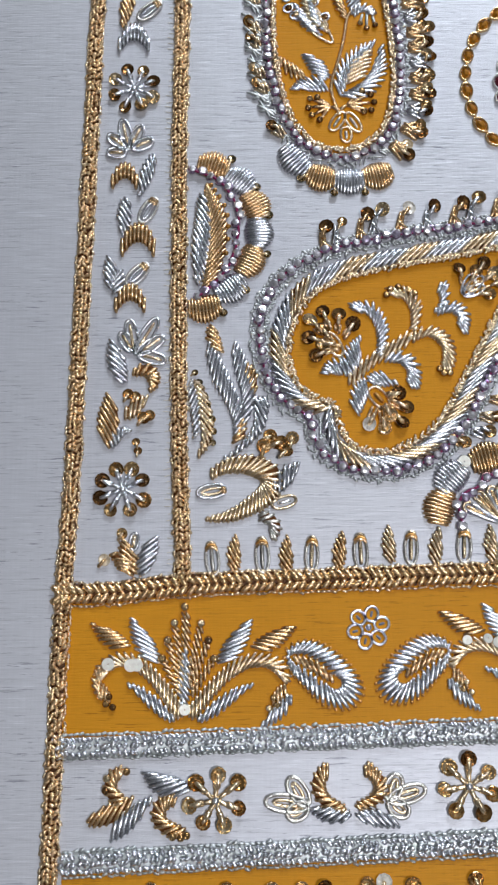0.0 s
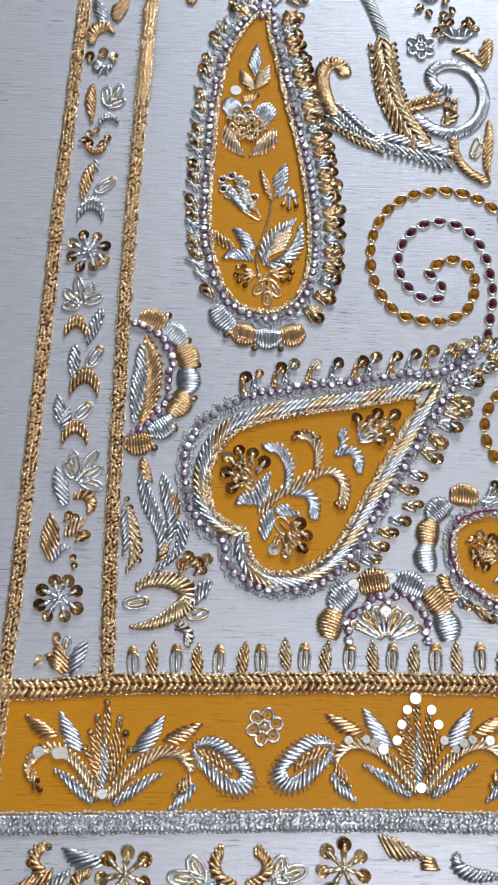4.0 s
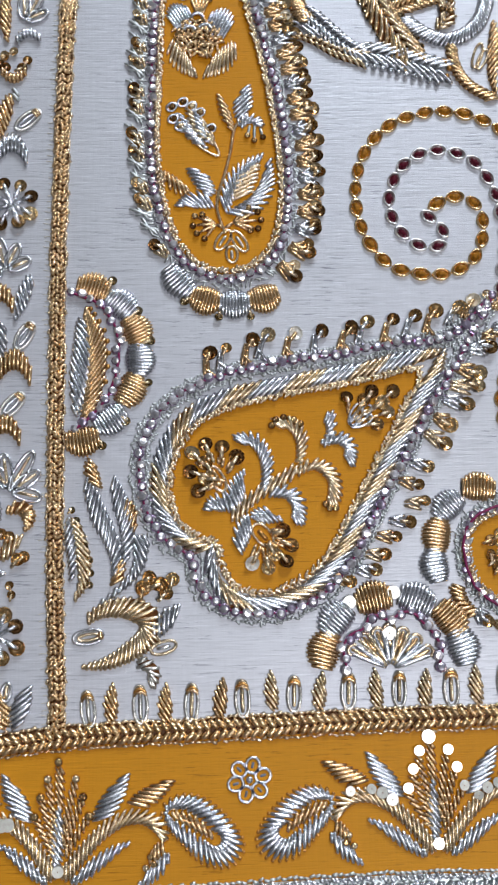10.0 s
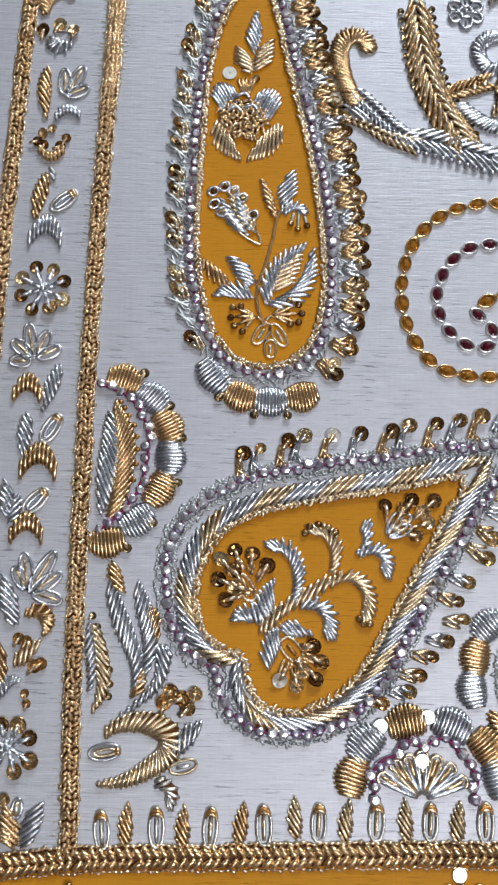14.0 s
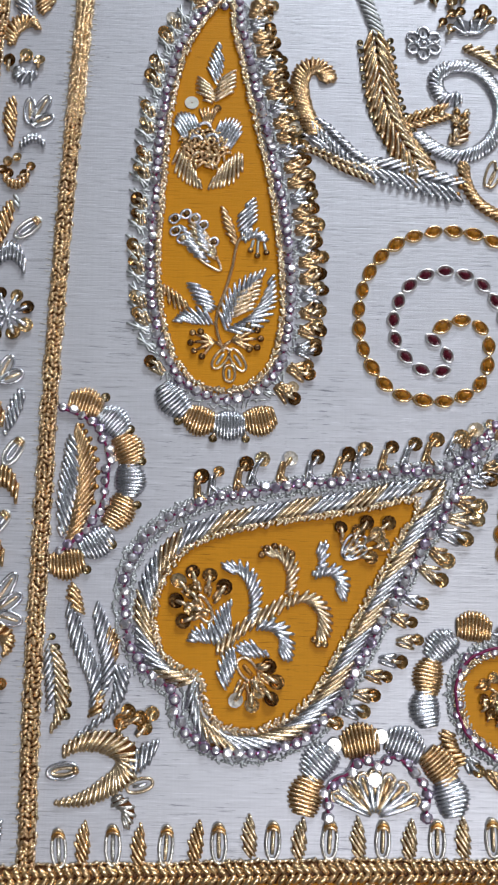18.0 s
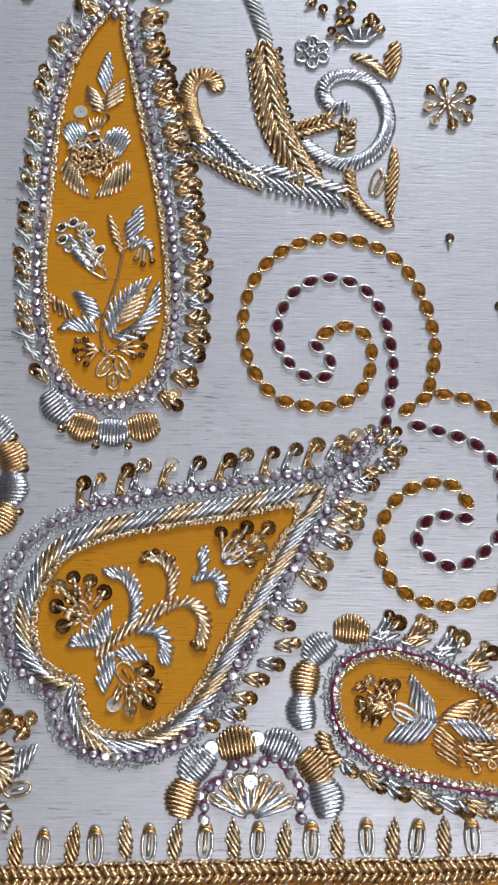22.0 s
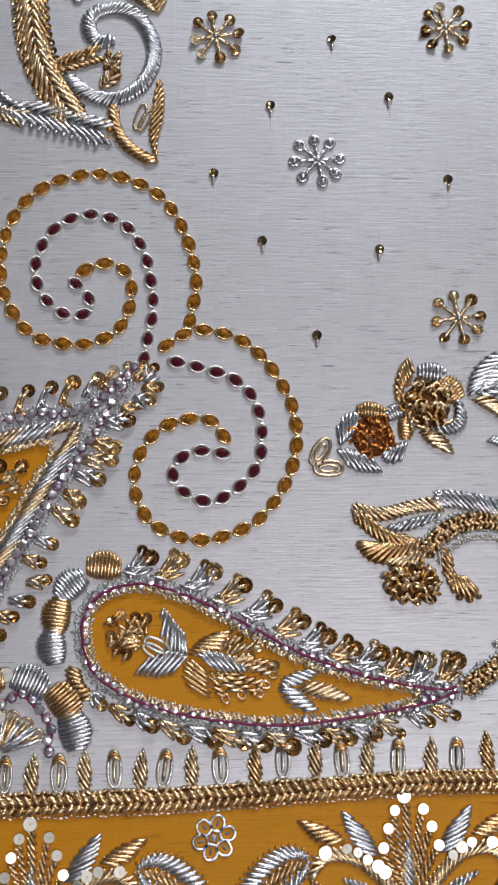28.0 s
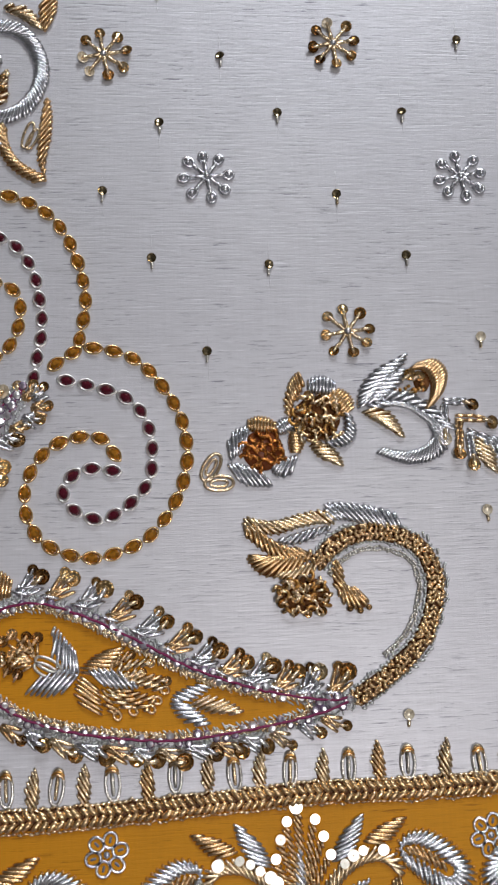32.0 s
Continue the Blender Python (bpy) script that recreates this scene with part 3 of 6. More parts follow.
tagged(new("silk_cloth", mesh_of("silk_cloth", sheet, CLOTH, smooth=False)), "silver-white woven silk cloth with fine slubs, spread flat", "cloth", kind="structure")

# ---- hem bands ----
HEM = [(-97.1, -84.7), (-85.6, -84.5), (-68.3, -82.9), (-39.4, -82.2), (-6.9, -81.4)] + [(25.2, -81.2), (38.6, -80.8), (56.9, -80.0), (80.2, -79.0), (113.8, -79.2)]
HEM_END = (HEM[-1][0] + 40, HEM[-1][1] + 2.0)
HEM.append(HEM_END)
SILVER_1 = [(-96.2, -114.6), (-85.1, -114.3), (-51.5, -113.4), (-8.9, -112.3)] + [(17.9, -112.4), (34.6, -111.6)]
SILVER_1 += [(SILVER_1[-1][0] + 60, SILVER_1[-1][1] + 2.2), (SILVER_1[-1][0] + 130, SILVER_1[-1][1] + 4.2)]
SILVER_2 = [(-94.5, -136.4), (-73.8, -135.6), (-41.0, -134.5), (-10.2, -133.3)]
SILVER_2 += [(SILVER_2[-1][0] + 70, SILVER_2[-1][1] + 3.0), (SILVER_2[-1][0] + 150, SILVER_2[-1][1] + 6.0)]
OUTER = [(x + 0.4, y) for x, y in [(-87.7, 133.2)] + [(-89.0, 114.5), (-91.0, 72.6), (-92.2, 37.4), (-93.1, 1.4), (-94.1, -30.6), (-95.0, -61.8)] + [(-96.0, -83.0), (-96.6, -101.0), (-97.1, -122.6), (-97.5, -139.2), (-97.7, -151.2)]]
INNER = [(-64.9, 134.9)] + [(-69.2, 113.5), (-70.6, 77.2)] + [(-69.7, 109.8), (-71.2, 66.6), (-72.2, 26.8), (-72.3, 11.7), (-72.4, -21.6), (-72.1, -54.9), (-71.5, -74.8), (-71.3, -81.4)]


def bounded(upper, lower):
    a, _ = curve(upper, 3.0)
    b, _ = curve(lower, 3.0)
    return list(a) + list(b[::-1])


band = thing("hem_band", (0, -95), "mustard orange silk band along the hem of the cloth", "band")
part("orange_silk", Pile().disc(bounded(SILVER_1, HEM)), ORANGE, band, smooth=False)
band2 = thing("hem_band", (0, -150), "mustard orange silk band below the silver braid", "band")
part("orange_silk", Pile().disc(bounded([(x, y - 34) for x, y in SILVER_2], SILVER_2)), ORANGE, band2, smooth=False)


def braid(points, label, kind_of, width, metal, edge):
    b = thing("braid", points[len(points) // 2], label, "braid")
    part("core", Pile().ribbon(points, width + 0.5, 0.5), CORE if metal is GOLD else WIRE, b, "dull core of the braid")
    if kind_of == "chevron":
        part("plait", Pile().herringbone(points, width * 1.1, 1.62, -42, 0.68, 0.60), GOLD, b, kind="stuff")
    else:
        part("plait", Pile().granular(points, width, 1.0 if metal is GOLD else 1.15, 0.44 if metal is GOLD else 0.52), metal, b, kind="stuff")
    for off in (-width * 0.5 - 0.25, width * 0.5 + 0.25):
        p, _, _ = shifted(points, off, 1.1, False)
        q = Pile()
        for a, c in zip(p, p[1:]):
            q.rod(a, c + left(c - a) * random.uniform(-0.45, 0.45), 0.33 * random.uniform(0.8, 1.2), 0.34, 0.15)
        part("edge_cord", q, edge, b, kind="stuff")
    return b


braid(HEM, "gold plaited braid in a chevron weave above the orange band", "chevron", 4.0, GOLD, PALE)
braid(SILVER_1, "silver knotted braid between orange band and white strip", "grain", 4.0, SILVER, WIRE)
braid(SILVER_2, "silver knotted braid at the lower edge of the white strip", "grain", 4.0, SILVER, WIRE)
braid(OUTER, "gold knotted braid along the outer edge of the border", "grain", 2.7, GOLD, PALE)
inner = braid(INNER, "gold knotted braid on the inner side of the border", "grain", 2.7, GOLD, PALE)
p, t, n = shifted(INNER, 1.7, 1.35, False)
q = Pile()
for a, m in zip(p, n):
    q.rod(a, a + turned(m, random.uniform(-14, 14)) * random.uniform(0.8, 1.8), 0.08, 0.10, 0.05)
part("stitch_fringe", q, BEIGE, inner, kind="stuff")


# ---- row of upright stitches along the hem ----
def upright_loop(at, up, h=7.0, w=2.7):
    o = thing("loop_stitch", at, "upright silver wire loop with a gilt cap, above the hem braid", "stitch", "row of hem stitches")
    at, d = v2(at), unit(v2(up))
    n = left(d)
    part("wire_loop", Pile().loop(at - d * h * 0.5, at + d * h * 0.44, w, 0.34, 0.42), STRAND, o)
    part("core", Pile().rod(at - d * h * 0.38, at + d * h * 0.30, 0.5, 0.0, 0.05), FELT_GREY, o)
    part("core_strand", Pile().rod(at - d * h * 0.36, at + d * h * 0.30, 0.36, 0.45, 0.2), PALE if random.random() < 0.7 else STRAND, o)
    for k, (u, v) in enumerate(((0.20, 0.44), (0.28, 0.42), (0.36, 0.34))):
        arc = [at + d * h * (u + 0.13 * math.sin(x)) + n * w * v * math.cos(x) for x in np.linspace(0.1, 3.04, 8)]
        part("gilt_cap", Pile().tube(arc, 0.30, 0.60, False, 6, 0.3), (GOLD, BROWN, PALE)[k], o, "dull gold cap")


def upright_leaf(at, up, h=8.2, w=3.1):
    o = thing("leaf_stitch", at, "upright twisted gold leaf stitch above the hem braid", "stitch", "row of hem stitches")
    at, d = v2(at), unit(v2(up))
    part("twist", Pile().satin([at - d * h * 0.5, at + left(d) * 0.3, at + d * h * 0.56 - left(d) * 0.5], w, 0.78, 27, "leaf", 0.36), random.choice((GOLD, PALE)), o)


LOOPS = [(-65.3, -77.6), (-55.0, -77.0), (-44.8, -76.9), (-34.7, -76.4), (-24.3, -75.8), (-13.3, -75.5), (-3.0, -75.4), (7.6, -75.4), (18.5, -74.8), (28.5, -74.9), (39.6, -74.7), (52.2, -73.9), (64.2, -74.1), (75.7, -74.1), (87.9, -74.0), (100.4, -73.8), (115.6, -74.6), (127.5, -74.4), (140.0, -74.0)]
LEAVES = [(-60.6, -76.6), (-49.9, -77.0), (-38.9, -76.2), (-28.7, -75.0), (-19.0, -75.6), (-7.6, -75.2), (2.4, -75.5), (12.8, -75.0), (23.9, -75.1), (34.0, -74.8), (46.7, -74.8), (59.0, -73.6), (69.6, -73.8), (82.6, -74.4), (94.3, -73.4), (108.5, -73.6), (121.6, -73.8), (133.8, -73.4)]
for at in LOOPS:
    upright_loop(v2(at), turned((0, 1), random.uniform(-8, 6)), random.uniform(6.7, 7.3), random.uniform(2.5, 2.9))
for at in LEAVES:
    upright_leaf(v2(at), turned((0, 1), random.uniform(-3, 8)), random.uniform(7.8, 8.6))


# ---- flowers ----
def wire_flower(at, radius, petals, label, metal=SILVER, spin=0.0, group=""):
    o = thing("wire_flower", at, label, "flower", group)
    at = v2(at)
    for i in range(petals):
        d = turned((1, 0), spin + 360 * i / petals)
        part("petal", Pile().loop(at + d * radius * 0.30, at + d * radius, radius * 0.62, 0.36, 0.42), metal, o)
        part("petal_core", Pile().rod(at + d * radius * 0.5, at + d * radius * 0.8, 0.30, 0.15, 0.1), FELT_GREY, o)
    stone("centre_bead", SMALL_MESH, o, at, 0, 0.2, 1.2)
    return o


def stud_flower(at, radius, label, metal, group, petals=8, stud=0.88, spin=8.0, thick=False):
    o = thing("sequin_flower", at, label, "flower", group)
    at = v2(at)
    for i in range(petals):
        d = turned((1, 0), spin + 360 * i / petals + random.uniform(-4, 4))
        k = radius * random.uniform(0.92, 1.05)
        part("stalk", Pile().rod(at + d * 0.4, at + d * k * 0.55, 0.5, 0.4, 0.2).rod(at + d * k * 0.42, at + d * k * 0.8, 0.72 if thick else 0.42, 0.35, 0.3), (SILVER if metal is GOLD else PALE) if thick else (PALE if metal is GOLD else metal), o)
        if stud:
            if metal is GOLD or metal is PALE:
                sequin(o, at + d * k * (0.96 if thick else 1), stud * (1.08 if thick else 0.94), way=-d, tie=SILVER if thick and metal is GOLD else PALE)
            else:
                part("wire_eye", Pile().loop(at + d * k * 0.72, at + d * k * 1.16, 2.0, 0.3), metal, o)
                stone("eye_bead", SMALL_MESH, o, at + d * k * 0.96, 0, 0.3, 1.2)
    stone("centre_bead", SMALL_MESH, o, at, 0, 0.35, 1.3)
    return o


for at in ((40.4, 86.7), (94.4, 90.3), (93.5, 19.2)):
    stud_flower(at, 5.4, "small gold flower of eight sequins scattered on the silk", GOLD, "scattered flowers")
for at in ((63.3, 56.4), (122.6, 56.6)):
    stud_flower(at, 5.6, "small silver wire flower of eight petals scattered on the silk", SILVER, "scattered flowers")


def bead_drop(at, metal, glow=False):
    o = thing("bead_drop", at, "single dark gilt sequin with a short thread tail", "bead", "scattered beads")
    at = v2(at)
    if glow:
        stone("cup_sequin", GLINT_MESH, o, at, 0, 0.15, 0.72, tilt=8)
    else:
        stone("cup_sequin", DROP_MESH, o, at, random.uniform(0, 6), 0.15, 0.66, tilt=random.uniform(5, 25))
    part("tail", Pile().rod(at + (0, -1.0), at + (random.uniform(-0.3, 0.3), -2.7), 0.36, 0.25, 0.15), STRAND if metal is WIRE else metal, o)
    if glow:
        return
    # thin grey rod paints the shade of the tension crease through the bead
    part("pulled_thread", Pile().rod(at + (random.uniform(-0.2, 0.2), random.uniform(3, 7)), at + (random.uniform(-0.2, 0.2), random.uniform(-7, -4)), 0.045, 0.0, 0.02), CREASE_GREY, o, "faint grey line standing in for the shade of a crease")


for at in ((53.0, 103.7), (67.5, 86.7), (52.8, 69.7), (80.2, 72.4), (109.8, 72.8), (124.5, 91.8), (39.6, 52.9), (50.3, 37.0), (76.4, 35.2), (108.3, 37.3), (61.9, 15.2)):
    bead_drop(at, WIRE)
bead_drop((93.1, 52.3), PALE)
for at in ((122.0, -21.8), (124.0, 17.6), (101.3, -64.3)):
    bead_drop(at, PALE, True)


# ---- upright paisley ----
def paisley_cloth(name, at, label, outline, grow=0.5):
    o = thing(name, at, label, "paisley")
    c, _, _ = shifted(outline, grow, 1.5)
    part("orange_silk", Pile().disc(list(c)), ORANGE, o, "mustard orange silk patch", smooth=False)
    p, _, _ = shifted(outline, grow - 0.45, 0.8)
    q = Pile().granular([tuple(a) for a in p[::3]] + [tuple(p[0])], 1.15, 0.85, 0.33, 0.40, 2)
    part("edge_cord", q, PALE, o, "thin gold cord round the patch", kind="stuff")
    return o


def fringe(parent, outline, off, reach, picker, pitch=1.1, metal=WIRE, r=0.22, z=0.3):
    """Fine stitches standing out from the edge, over the stretch of the outline that picker allows."""
    p, t, n = shifted(outline, off, pitch)
    q = Pile()
    for a, m in zip(p, n):
        if picker(a):
            d = turned(m, random.uniform(-80, 80)) * reach * random.uniform(0.4, 1.2)
            a = a + np.random.uniform(-0.5, 0.5, 2)
            q.rod(a, a + d, r * random.uniform(0.8, 1.2), z, 0.3)
    part("fringe", q, metal, parent, kind="stuff")


PAISLEY_1 = [(-35.9, 108.3), (-40.1, 105.6), (-45.9, 95.1), (-49.0, 79.9), (-49.9, 65.9), (-50.5, 52.2), (-50.5, 40.3), (-49.2, 30.0), (-46.6, 21.7), (-42.2, 16.0), (-36.8, 14.0), (-30.8, 15.2), (-26.1, 20.1), (-23.8, 28.1), (-23.5, 38.4), (-24.6, 50.3), (-26.6, 62.5), (-29.7, 76.3), (-32.9, 90.5), (-35.4, 102.1)]
pa = paisley_cloth("upright_paisley", (-37.0, 47.3), "upright orange silk paisley with crystal edge, gold buds and scallops", PAISLEY_1)
p, t, n = shifted(PAISLEY_1, 1.75, 1.0)
crystal_line(pa, [a for a in p[::4]], 2.3, True, True, 1.0, 0.3, 0.85, 0.26, 0.3)
fringe(pa, PAISLEY_1, 2.9, 2.3, lambda a: True, 0.55, WIRE, 0.2)
fringe(pa, PAISLEY_1, 0.5, 0.9, lambda a: True, 0.8, PALE, 0.24)
p, t, n = shifted(PAISLEY_1, 3.7, 3.7)
for i, (a, m) in enumerate(zip(p, n)):
    if a[1] < 19.5 and not a[0] > -26.0:
        continue
    side = 1 if m[0] > 0 else -1
    m = unit(m + np.array([0, 0.75 if side < 0 else 0.25]))
    if side > 0:
        bud(pa, a, m, random.uniform(5.2, 6.4), GOLD if i % 3 else SILVER, 3.2, 0.98, 4)
        sequin(pa, a + m * random.uniform(3.4, 4.6) + v2((0.4, 1.5)), 0.8, 0.6)
    else:
        d = turned(m, random.uniform(-14, 6))
        part("spike_stitch", Pile().rod(a - d * 0.5, a + d * random.uniform(4.0, 5.4), 0.36, 0.35, 0.35).coil(a + left(d) * 0.9, a + turned(d, -14) * random.uniform(3.6, 5.0), 0.36, 0.35, 0.3).coil(a - left(d) * 1.2, a + turned(d, 16) * 3.4, 0.32, 0.35, 0.3), WIRE, pa)
        if i % 3:
            bud(pa, a + v2((0.3, 1.6)), unit(m + v2((-0.1, 0.5))), random.uniform(3.8, 4.6), PALE, 1.8, 0.85, 2)
for k, (c, way) in enumerate(zip([(-46.6, 11.6), (-40.7, 7.3), (-34.4, 6.4), (-27.9, 7.6)], ((-0.75, -0.65), (-0.3, -1), (0, -1), (0.25, -1)))):
    part("scallop", Pile().pad(c, way, 7.0 if k else 8.5, 7.6), GOLD if k % 2 else SILVER, pa, "gold wire scallop" if k % 2 else "silver wire scallop")
for c, way in (((-45.2, 7.0), (0.75, 0.7)), ((-37.9, 3.4), (0.2, 1)), ((-30.9, 3.5), (-0.1, 1))):
    sequin(pa, c, 0.6, 0.5, way=way, tie=PALE, mesh=DROP_MESH)
bud(pa, (-48.4, 17.4), (-0.75, 0.65), 4.8, PALE, 1.6, 0.85, 2)
crystal_line(pa, [(-37.6, 106.8), (-33.9, 114.0), (-31.8, 122.5), (-30.7, 133.1)], 2.2, False)
crystal_line(pa, [(-40.0, 109.1), (-36.9, 116.9), (-35.1, 126.4)], 2.2, False)
for k, (a, b) in enumerate(zip([(-31.5, 107.7), (-30.4, 113.9), (-29.4, 120.6), (-28.1, 127.4), (-40.5, 107.9), (-38.5, 115.8), (-36.7, 123.8)], [(-24.6, 106.9), (-23.4, 113.7), (-22.5, 121.1), (-21.5, 128.5), (-46.8, 108.7), (-44.1, 117.9), (-41.1, 126.0)])):
    bud(pa, a, v2(b) - v2(a), 6.0, (GOLD, PALE)[k % 2], 3.6, 0.85, 5)
# leaf tip at the neck, with three blades
part("blade", Pile().satin([(-39.6, 86.6), (-39.2, 92.3), (-38.7, 98.0)], 3.9, 0.85, 33), SILVER, pa)
part("blade", Pile().satin([(-39.3, 82.0), (-41.6, 84.7), (-43.2, 89.4)], 4.0, 0.85, 33), PALE, pa)
part("blade", Pile().satin([(-38.8, 82.0), (-36.8, 86.0), (-34.6, 91.4)], 4.3, 0.85, -33), PALE, pa)
# rose
part("rose_petal", Pile().pad((-45.5, 76.2), (-0.5, 0.9), 5.2, 8.2, 7, 0.40, 0.34, 0.6), SILVER, pa)
part("rose_petal", Pile().pad((-36.2, 74.4), (0.45, 0.9), 5.6, 9.6, 7, 0.40, 0.34, 0.6), SILVER, pa)
q = Pile()
for x in (-42.7, -41.7, -40.7, -39.7, -38.7):
    q.coil((0.25 * x - 30.6, 76.4), (x, 80.9 - 0.25 * abs(x + 40.7)), 0.38, 0.4, 0.3)
part("rose_rays", q, GOLD, pa)
for c in [(-38.6, 80.4), (-46.2, 72.6)]:
    sequin(pa, c, 0.6, 0.5, tie=GOLD)
part("rose_petal", Pile().satin([(-46.9, 70.4), (-45.6, 64.8), (-41.2, 60.2)], 4.6, 0.8, -36, "leaf"), PALE, pa)
part("rose_petal", Pile().satin([(-32.9, 69.6), (-35.8, 64.4), (-40.9, 60.2)], 5.0, 0.8, 36, "leaf"), PALE, pa)
part("heart_base", Pile().disc([v2((-41.2, 70.9)) + (4.6 * math.cos(x), 4.4 * math.sin(x)) for x in np.linspace(0, 2 * math.pi, 18, endpoint=False)], 0.02, 0.4), CORE, pa)
q = Pile()
for i in range(70):
    o = v2((-41.1, 70.3)) + turned((math.sqrt((i + 0.5) / 70), 0), i * 137.5) * (5.2, 5.0)
    d = turned((0.9, 0), random.uniform(0, 360))
    q.rod(o - d, o + d, 0.38, random.uniform(0.45, 0.85), 0.4)
part("rose_heart", q, GOLD, pa, kind="stuff")
for c in [(-41.4, 75.1), (-43.2, 71.8), (-39.7, 72.3)]:
    part("heart_loop", Pile().tube([v2(c) + (1.35 * math.cos(x), 1.3 * math.sin(x)) for x in np.linspace(0.2, 2.9, 8)], 0.46, 1.1), SILVER, pa)
for c in [(-41.6, 69.2), (-40.3, 68.4), (-42.6, 69.2), (-38.9, 70.1), (-39.7, 66.5), (-45.7, 70.7)]:
    sequin(pa, c, 0.66, 0.8)
stone("flat_spangle", SPANGLE_MESH, pa, (-44.5, 81.7), 0, 0.5, 1.0)
# berry spray
BERRIES = [(-47.5, 53.1), (-45.0, 54.3), (-43.0, 53.3), (-41.2, 51.7), (-47.2, 50.2), (-38.8, 47.8), (-45.6, 48.4)]
FORK = v2((-37.2, 41.5))
for k, c in enumerate(BERRIES):
    c = v2(c)
    mid = c * 0.45 + FORK * 0.55 + v2((-1.2, 0.4))
    part("berry_strand", Pile().satin([c * 0.9 + FORK * 0.1, mid, mid * 0.4 + FORK * 0.6], 2.3, 0.85, 32, "leaf", 0.36, 0.3 + 0.12 * (k % 3)), (SILVER, PALE)[k % 2], pa)
    part("berry_loop", Pile().loop(c - (0.9, 0.7), c + (0.9, 0.8), 1.8, 0.34, 0.5), SILVER, pa)
    stone("berry", BEAD_MESH, pa, c + (0.2, 0.2), 0, 0.35, 0.7, tilt=20)
part("berry_stalk", Pile().tube(curve([(-42.5, 44.5), (-39.9, 42.4), (-37.0, 41.2), (-38.0, 44.6)], 0.7)[0], 0.36, 0.4), PALE, pa)
# stem and leaves
part("stem", Pile().tube(curve([(-36.0, 22.6), (-37.6, 27.7), (-37.5, 31.6), (-35.9, 36.8), (-34.5, 42.1), (-33.6, 47.4), (-32.2, 49.8)], 0.8)[0], 0.42, 0.6), GOLD, pa)
part("blade", Pile().satin([(-33.6, 47.1), (-35.4, 51.3), (-37.5, 57.8)], 2.5, 0.8, 30), GOLD, pa)
part("blade", Pile().satin([(-32.4, 49.8), (-31.3, 54.2), (-29.5, 59.4)], 4.6, 0.9, -45), SILVER, pa)
part("curl", Pile().satin([(-32.6, 48.5), (-30.9, 50.4), (-28.7, 50.2), (-27.4, 48.1)], 2.6, 0.8, 34, "band"), SILVER, pa)
for c, e in zip([(-29.9, 48.8), (-28.9, 48.9), (-27.7, 48.1)], [(-30.6, 46.1), (-29.1, 44.9), (-27.1, 45.7)]):
    part("curl_strand", Pile().coil(c, e, 0.36), WIRE, pa)
    stone("seed_bead", BEAD_MESH, pa, e, 0, 0.2, 0.7)
part("blade", Pile().satin([(-43.8, 32.2), (-46.8, 34.2), (-49.9, 38.4)], 3.2, 0.85, -35), GOLD, pa)
part("blade", Pile().satin([(-38.3, 31.8), (-41.2, 35.4), (-44.8, 38.6)], 4.2, 0.85, 36), SILVER, pa)
part("blade", Pile().satin([(-38.2, 29.2), (-42.9, 31.0), (-47.6, 29.0)], 4.2, 0.85, -36), SILVER, pa)
part("big_leaf_side", Pile().satin([(-36.1, 27.5), (-35.0, 32.9), (-31.8, 38.2), (-25.6, 42.6)], 4.2, 0.9, 34, "leaf"), SILVER, pa)
part("big_leaf_side", Pile().satin([(-35.6, 27.2), (-29.8, 29.2), (-26.5, 33.8), (-25.4, 42.3)], 4.2, 0.9, -34, "leaf"), SILVER, pa)
part("big_leaf_core", Pile().satin([(-34.5, 30.3), (-31.8, 34.3), (-27.8, 39.4)], 5.3, 0.9, -30), PALE, pa)
for hub, tips in (((-38.0, 24.9), [(-42.7, 26.8), (-43.1, 24.7), (-42.3, 22.7), (-40.6, 21.5), (-41.0, 27.1)]), ((-34.4, 25.2), [(-30.8, 28.9), (-28.8, 27.9), (-28.1, 25.9), (-28.8, 23.8), (-30.5, 23.3)])):
    q = Pile().coil((-36.1, 23.9), hub, 0.42)
    for e in tips:
        q.coil(hub, v2(hub) * 0.12 + v2(e) * 0.88, 0.40, 0.35, 0.4)
    part("sepal", q, GOLD, pa)
    for e in tips:
        stone("seed_bead", BEAD_MESH, pa, e, 0, 0.25, 0.75, tilt=random.uniform(0, 30))
for a, b in zip([(-35.1, 23.4), (-34.5, 23.3), (-34.8, 19.8)], [(-38.1, 19.0), (-31.5, 18.6), (-34.6, 16.0)]):
    part("wire_loop", Pile().loop(a, b, 2.5, 0.36), PALE, pa)
    part("loop_core", Pile().rod(v2(a) * 0.75 + v2(b) * 0.25, v2(a) * 0.2 + v2(b) * 0.8, 0.36, 0.4, 0.2), STRAND, pa)

# ---- leaning heart-shaped paisley ----
HEART = [(4.7, -9.3), (-5.7, -11.5), (-17.4, -13.5), (-27.9, -15.5), (-35.8, -17.4), (-42.6, -21.0), (-46.6, -26.9), (-47.9, -33.1), (-46.8, -39.2), (-43.5, -42.7), (-39.7, -44.0), (-38.0, -45.9), (-37.7, -49.2), (-35.6, -53.0), (-31.5, -54.7), (-26.2, -54.0), (-20.6, -51.1), (-15.9, -45.9), (-10.5, -36.4), (-4.6, -26.0), (1.1, -15.7)]
he = paisley_cloth("heart_paisley", (-24.2, -31.0), "heart-shaped orange silk paisley with satin rope edge and crystals", HEART, 1.2)
p, t, n = shifted(HEART, 3.0, 1.0)
apex = (10.5, -4.9)
ROPE = [apex] + [tuple(a) for a in p[4:-4:4]] + [apex]
p, t = curve(ROPE, 1.6)
m = len(p)
